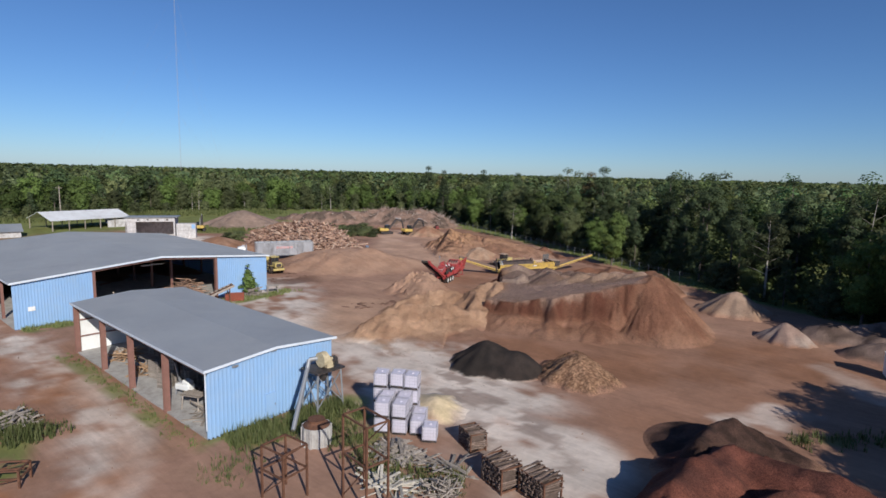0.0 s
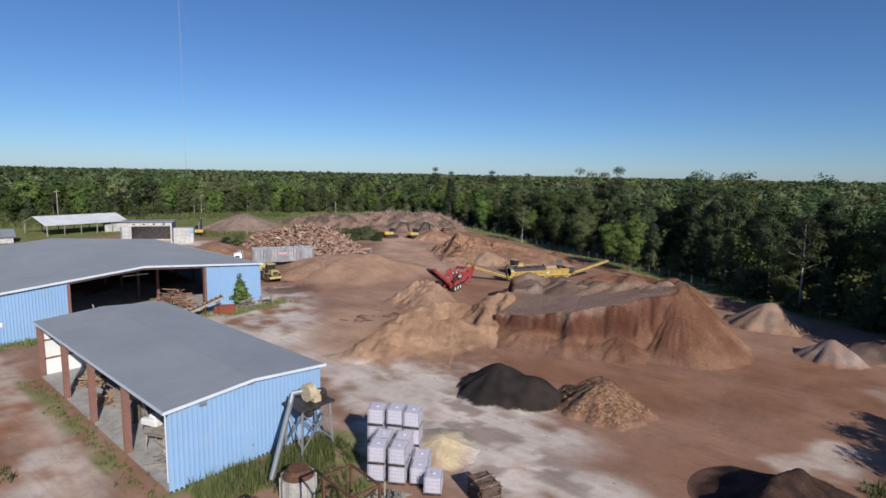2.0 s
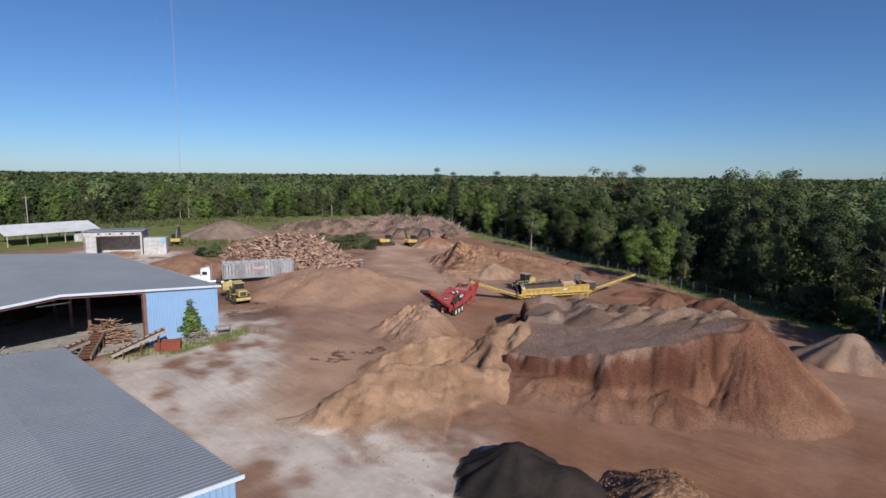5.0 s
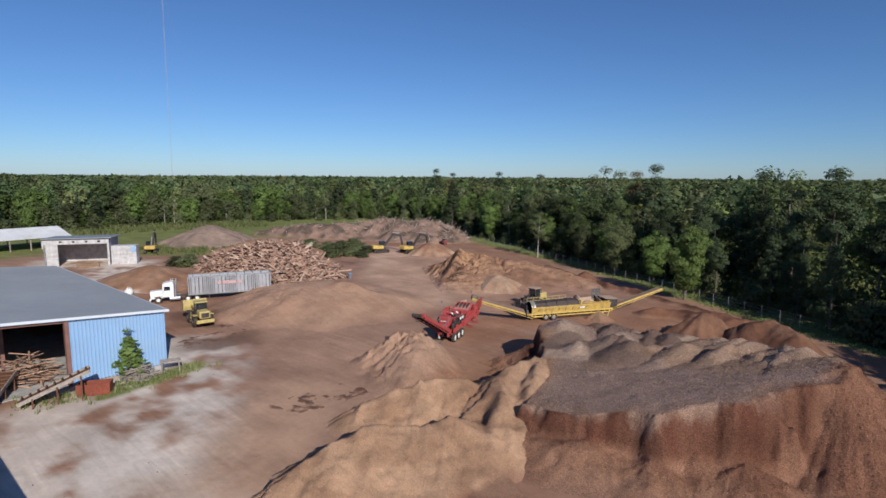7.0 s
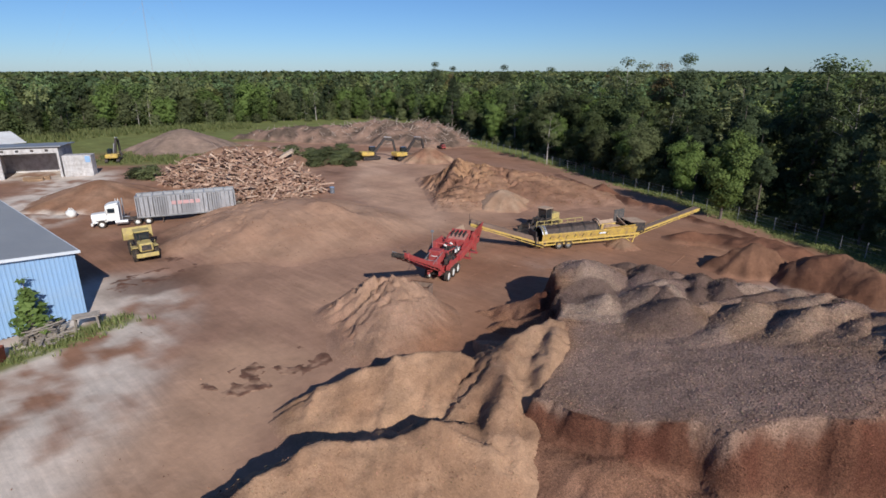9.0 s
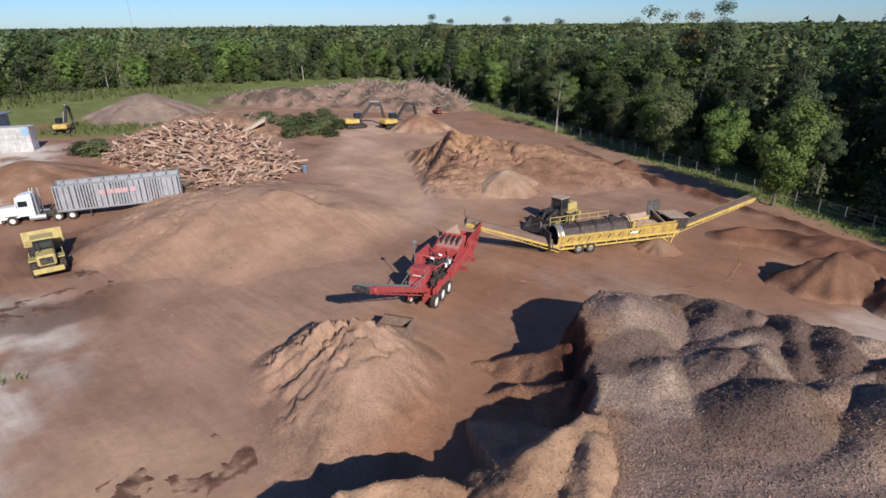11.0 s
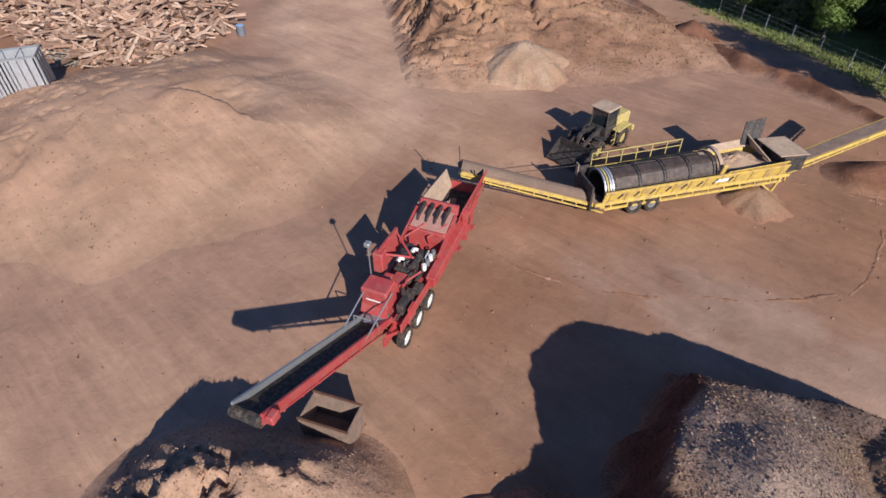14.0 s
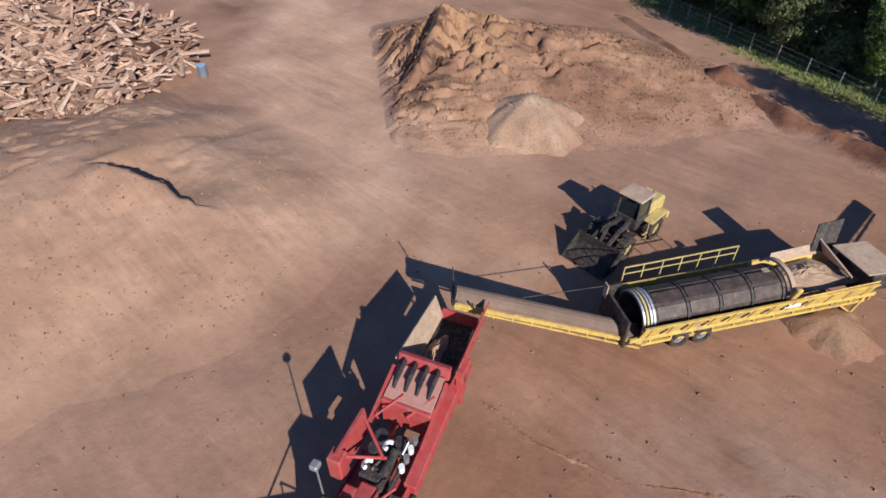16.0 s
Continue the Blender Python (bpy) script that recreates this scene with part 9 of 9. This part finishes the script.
# ---- wheel ruts ----
def ruts():
    """Low ragged ridges that wheels have thrown up in the loose soil."""
    r = np.random.default_rng(61)
    ways = [[(-60.3, 89.2), (-59.0, 89.0), (-56.7, 89.3), (-54.5, 90.0), (-51.4, 92.2), (-48.3, 94.6), (-45.5, 97.5)], [(-47.4, 111.5), (-45.8, 107.5), (-44.9, 103.5), (-44.8, 99.7), (-45.3, 97.8)], [(-54, 104.5), (-49, 107), (-44, 108)]]
    vs, fs, cols, base = [], [], [], 0
    for way in ways:
        for (ax, ay), (bx, by) in zip(way, way[1:]):
            length = math.hypot(bx - ax, by - ay)
            n = max(2, int(length / 0.22))
            nx, ny = -(by - ay) / length, (bx - ax) / length
            for k in range(n):
                t = k / n
                x, y = ax + (bx - ax) * t, ay + (by - ay) * t
                off = 0.5 * float(fractal(np.array(x), np.array(y), 1.8, 2, 63)) - 0.25
                x, y = x + nx * off, y + ny * off
                if r.uniform() < 0.3:
                    continue
                w, h, l2 = r.uniform(0.08, 0.26), r.uniform(0.010, 0.035), r.uniform(0.15, 0.5)
                dx, dy = (bx - ax) / length * l2, (by - ay) / length * l2
                z = gz(x, y)
                vs += [(x - dx, y - dy, z), (x + nx * w, y + ny * w, z - 0.02), (x + dx, y + dy, z), (x - nx * w, y - ny * w, z - 0.02), (x, y, z + h)]
                fs += [(base, base + 1, base + 4), (base + 1, base + 2, base + 4), (base + 2, base + 3, base + 4), (base + 3, base, base + 4)]
                cols += [mixed(SOIL, SOIL_RED, r.uniform(0.2, 0.9)).tolist()] * 5
                base += 5
    me = mesh_of("wheel_ruts", vs, fs, M_SOIL)
    tint_mesh(me, np.array(cols))
    tagged(new("wheel_ruts", me), "ragged dark soil thrown up by wheels", "ruts", kind="stuff")


ruts()


# ---- churned mud ----
def churned(pts, width, seed):
    """Ragged clods of dark damp soil along a way; the rest of the ground stays bare."""
    def height(x, y):
        near = near_path(x, y, pts, width)
        lump = fractal(x * 0.8 + y * 0.3, y * 0.9 - x * 0.2, 0.9, 4, seed)
        return -0.14 + 0.16 * smooth_step(0.57, 0.66, lump * (0.55 + 0.45 * near) + 0.10 * near) * smooth_step(0.02, 0.3, near) + 0.06 * (fractal(x, y, 0.35, 2, seed + 1) - 0.5)
    return height


MUD = speckled(SOIL_DARK * 1.5, SOIL_DARK * 1.0, 0.5, 221)
height_field("churned_mud", -63, -52, 55, 68, 0.12, churned([(-57.4, 58.4), (-57.0, 61.5), (-56.2, 64.6)], 3.0, 222), MUD, M_SOIL,
             "dark damp clods churned up by wheels", "mud", kind="stuff", blend=0.03)
height_field("churned_mud", -92, -72, 55, 72, 0.16, churned([(-80.5, 61.5), (-81.0, 66.5), (-86.0, 69.0)], 3.6, 224), MUD, M_SOIL,
             "dark damp clods where the loader turns", "mud", kind="stuff", blend=0.03)


# ---- branches on the debris heap ----
M_BRANCH = islands("bleached_branches", [(0.20, 0.14, 0.115), (0.42, 0.34, 0.29), (0.30, 0.20, 0.155), (0.50, 0.42, 0.37)])
M_PALE_LOG = surface("pale_sawn_wood", (0.50, 0.39, 0.31), 0.85, 0.0, 0.2, 1.5, (0.35, 0.24, 0.17), 0.4, 0.3)


def branches():
    r = np.random.default_rng(71)
    top = thing("branch_tangle", "tangle of grey branches and roots on the debris heap", "branches", pose(-150, 158, 0))
    bm, n = bmesh.new(), 0
    while n < 1000:
        x, y = r.uniform(-185, -122), r.uniform(100, 176)
        slash = y < 122
        h = float((old_slash if slash else far_heap)(np.array(x), np.array(y)))
        if h < (0.6 if slash else 1.0) or ((x < -160 or slash) and r.uniform() < 0.6):
            continue
        a, e, L = r.uniform(0, 6.28), r.uniform(-0.2, 0.9), r.uniform(0.8, 2.6)
        p = Vector((x + 150, y - 158, gz(x, y) + h - 0.2))
        d = Vector((math.cos(a) * math.cos(e), math.sin(a) * math.cos(e), math.sin(e))) * L
        put_tube(bm, p, p + d, r.uniform(0.05, 0.14), 4, 0.03)
        n += 1
    tagged(part("branches", bm, M_BRANCH, top), kind="stuff")
    # a brush pile of cut tops before the heap
    for x, y, s in ((-127, 116, 0.75), (-131, 119, 0.9), (-125.5, 120.5, 0.8), (-134.5, 122.5, 0.9), (-129.5, 124.5, 0.85), (-137, 127, 0.9), (-132.5, 129.5, 0.8), (-139, 133, 0.9), (-122, 121.5, 0.6), (-127, 127.5, 0.7)):
        copy_thing(BUSH, Matrix.Translation((x, y, gz(x, y) - 0.1)) @ Matrix.Rotation(x * 3, 4, "Z") @ Matrix.Diagonal((s * 1.5, s * 1.5, s * 0.62, 1)))
    slab = bmesh.new()
    put_prism(slab, [(-0.9, -0.2), (0.9, -0.25), (0.7, 0.25), (-0.6, 0.35)], (-2.6, 0, 0), (2.6, 0.3, 0.5))
    ob = part("log_slab", slab, M_PALE_LOG, None)
    ob.matrix_world = pose(-133.5, 112.2, gz(-133.5, 112.2) + 1.7, 18, -22, 40)
    tagged(ob, "thick pale sawn slab lying on the bark mound", "log")


branches()


# ---- loose chips on the heaps ----
def loose_chips(x0, x1, y0, y1, count, height, colour, size, lo, hi, seed, label):
    """Small folded chips strewn over a heap, each with a tone of its own."""
    r = np.random.default_rng(seed)
    x, y = r.uniform(x0, x1, count), r.uniform(y0, y1, count)
    h = height(x, y)
    keep = h > 0.25
    x, y, h = x[keep], y[keep], h[keep]
    n = len(x)
    e = 0.12
    gx = (height(x + e, y) - height(x - e, y)) / (2 * e)
    gy = (height(x, y + e) - height(x, y - e)) / (2 * e)
    nrm = np.stack([-gx, -gy, np.ones(n)], -1) + r.normal(size=(n, 3)) * 0.55
    nrm /= np.linalg.norm(nrm, axis=1)[:, None]
    t = np.cross(nrm, r.normal(size=(n, 3)))
    t /= np.linalg.norm(t, axis=1)[:, None] + 1e-9
    b = np.cross(nrm, t)
    c = np.stack([x, y, ground_z(x, y) + h + 0.02], -1)
    L = (size * r.uniform(0.5, 1.5, n))[:, None]
    W = L * r.uniform(0.25, 0.6, n)[:, None]
    v = np.stack([c - t * L - b * W, c + t * L - b * W * 0.6, c + nrm * L * 0.35, c + t * L * 0.8 + b * W, c - t * L * 0.9 + b * W], 1).reshape(-1, 3)
    k = np.arange(n)[:, None] * 5
    f = np.stack([k + (0, 1, 2), k + (1, 3, 2), k + (3, 4, 2), k + (4, 0, 2)], 1).reshape(-1, 3)
    me = mesh_of("loose_chips", v, f, M_SOIL)
    tone = r.uniform(lo, hi, (n, 1)) * (1 + 0.06 * r.normal(size=(n, 3)))
    tint_mesh(me, np.repeat(np.clip(colour(x, y, h) * tone, 0.01, 0.75), 5, axis=0))
    tagged(new("loose_chips", me), label, "wood chips", kind="stuff")


loose_chips(-50, -18, 66, 92, 62000, big_pile, big_colour, 0.04, 0.5, 1.6, 201, "coarse grey and pale chips strewn over the mulch mound")
loose_chips(-64, -49, 65, 80, 16000, feed_pile, lambda x, y, h: 1.05 * ground_colour(x, y), 0.035, 0.65, 1.3, 202, "tan chips loose on the conical pile")
loose_chips(-58, -38, 48, 76, 14000, tan_pile, tan_colour, 0.04, 0.6, 1.3, 203, "pale chips loose on the ridged pile")
loose_chips(-26, -17, 52, 61, 5000, lambda x, y: cone_height(x, y, -22.0, 56.5, 2.6, 0.84, 105, 0.5), lambda x, y, h: np.tile(np.array((0.26, 0.15, 0.095)), (len(x), 1)), 0.07, 0.4, 1.7, 204, "bark nuggets loose on the small round pile")
loose_chips(-94, -58, 102, 130, 9000, dirt_mound, dirt_colour, 0.10, 0.65, 1.25, 205, "rough brown clods on the eroded dirt mound")
loose_chips(-80, -66, 102, 116, 4000, lambda x, y: cone_height(x, y, -72.6, 109.6, 2.7, 0.66, 85, 0.5), lambda x, y, h: np.tile(np.array((0.32, 0.22, 0.165)), (len(x), 1)), 0.06, 0.5, 1.5, 206, "pale chips loose on the small cone")
loose_chips(-104, -66, 68, 100, 5000, hump, lambda x, y, h: ground_colour(x, y), 0.06, 0.5, 1.15, 207, "brown clods on the low sawdust hump")


# ---- the far yard ----
# The log yard is laid out on a grid of its own; this brings its things to the yard's scale.
PIVOT = Vector((-30, 48, 0))
GRID = Matrix.Translation(PIVOT) @ Matrix.Scale(0.94, 4) @ Matrix.Translation(-PIVOT)
FAR_THINGS = ("semi_trailer", "tractor_unit", "wheel_loader", "slab_wood_heap", "slab_wood_core", "brush_heap", "drum_barrel", "bulk_bag", "sawdust_cone",
              "gravel_cone", "debris_heap", "debris_mound", "dirt_mound", "excavator", "bunker_shed", "white_container", "lumber_stack", "log_slab", "branch_tangle")
bpy.context.view_layer.update()
for ob in list(scene.objects):
    if ob.parent is not None:
        continue
    mid = ob.matrix_world.translation
    if ob.type == "MESH":
        mid = ob.matrix_world @ (sum((Vector(c) for c in ob.bound_box), Vector()) / 8)
    scrub = ob.name.split(".")[0] == "tree" and -150 < mid.x < -118 and 80 < mid.y < 136
    if scrub or ob.name.split(".")[0] in FAR_THINGS and mid.x < -84 and not (ob.name.startswith("wheel_loader") and mid.y > 140):
        ob.matrix_basis = GRID @ ob.matrix_basis
    if ob.name.startswith("slab_wood_heap"):
        ob.scale.z *= 0.93
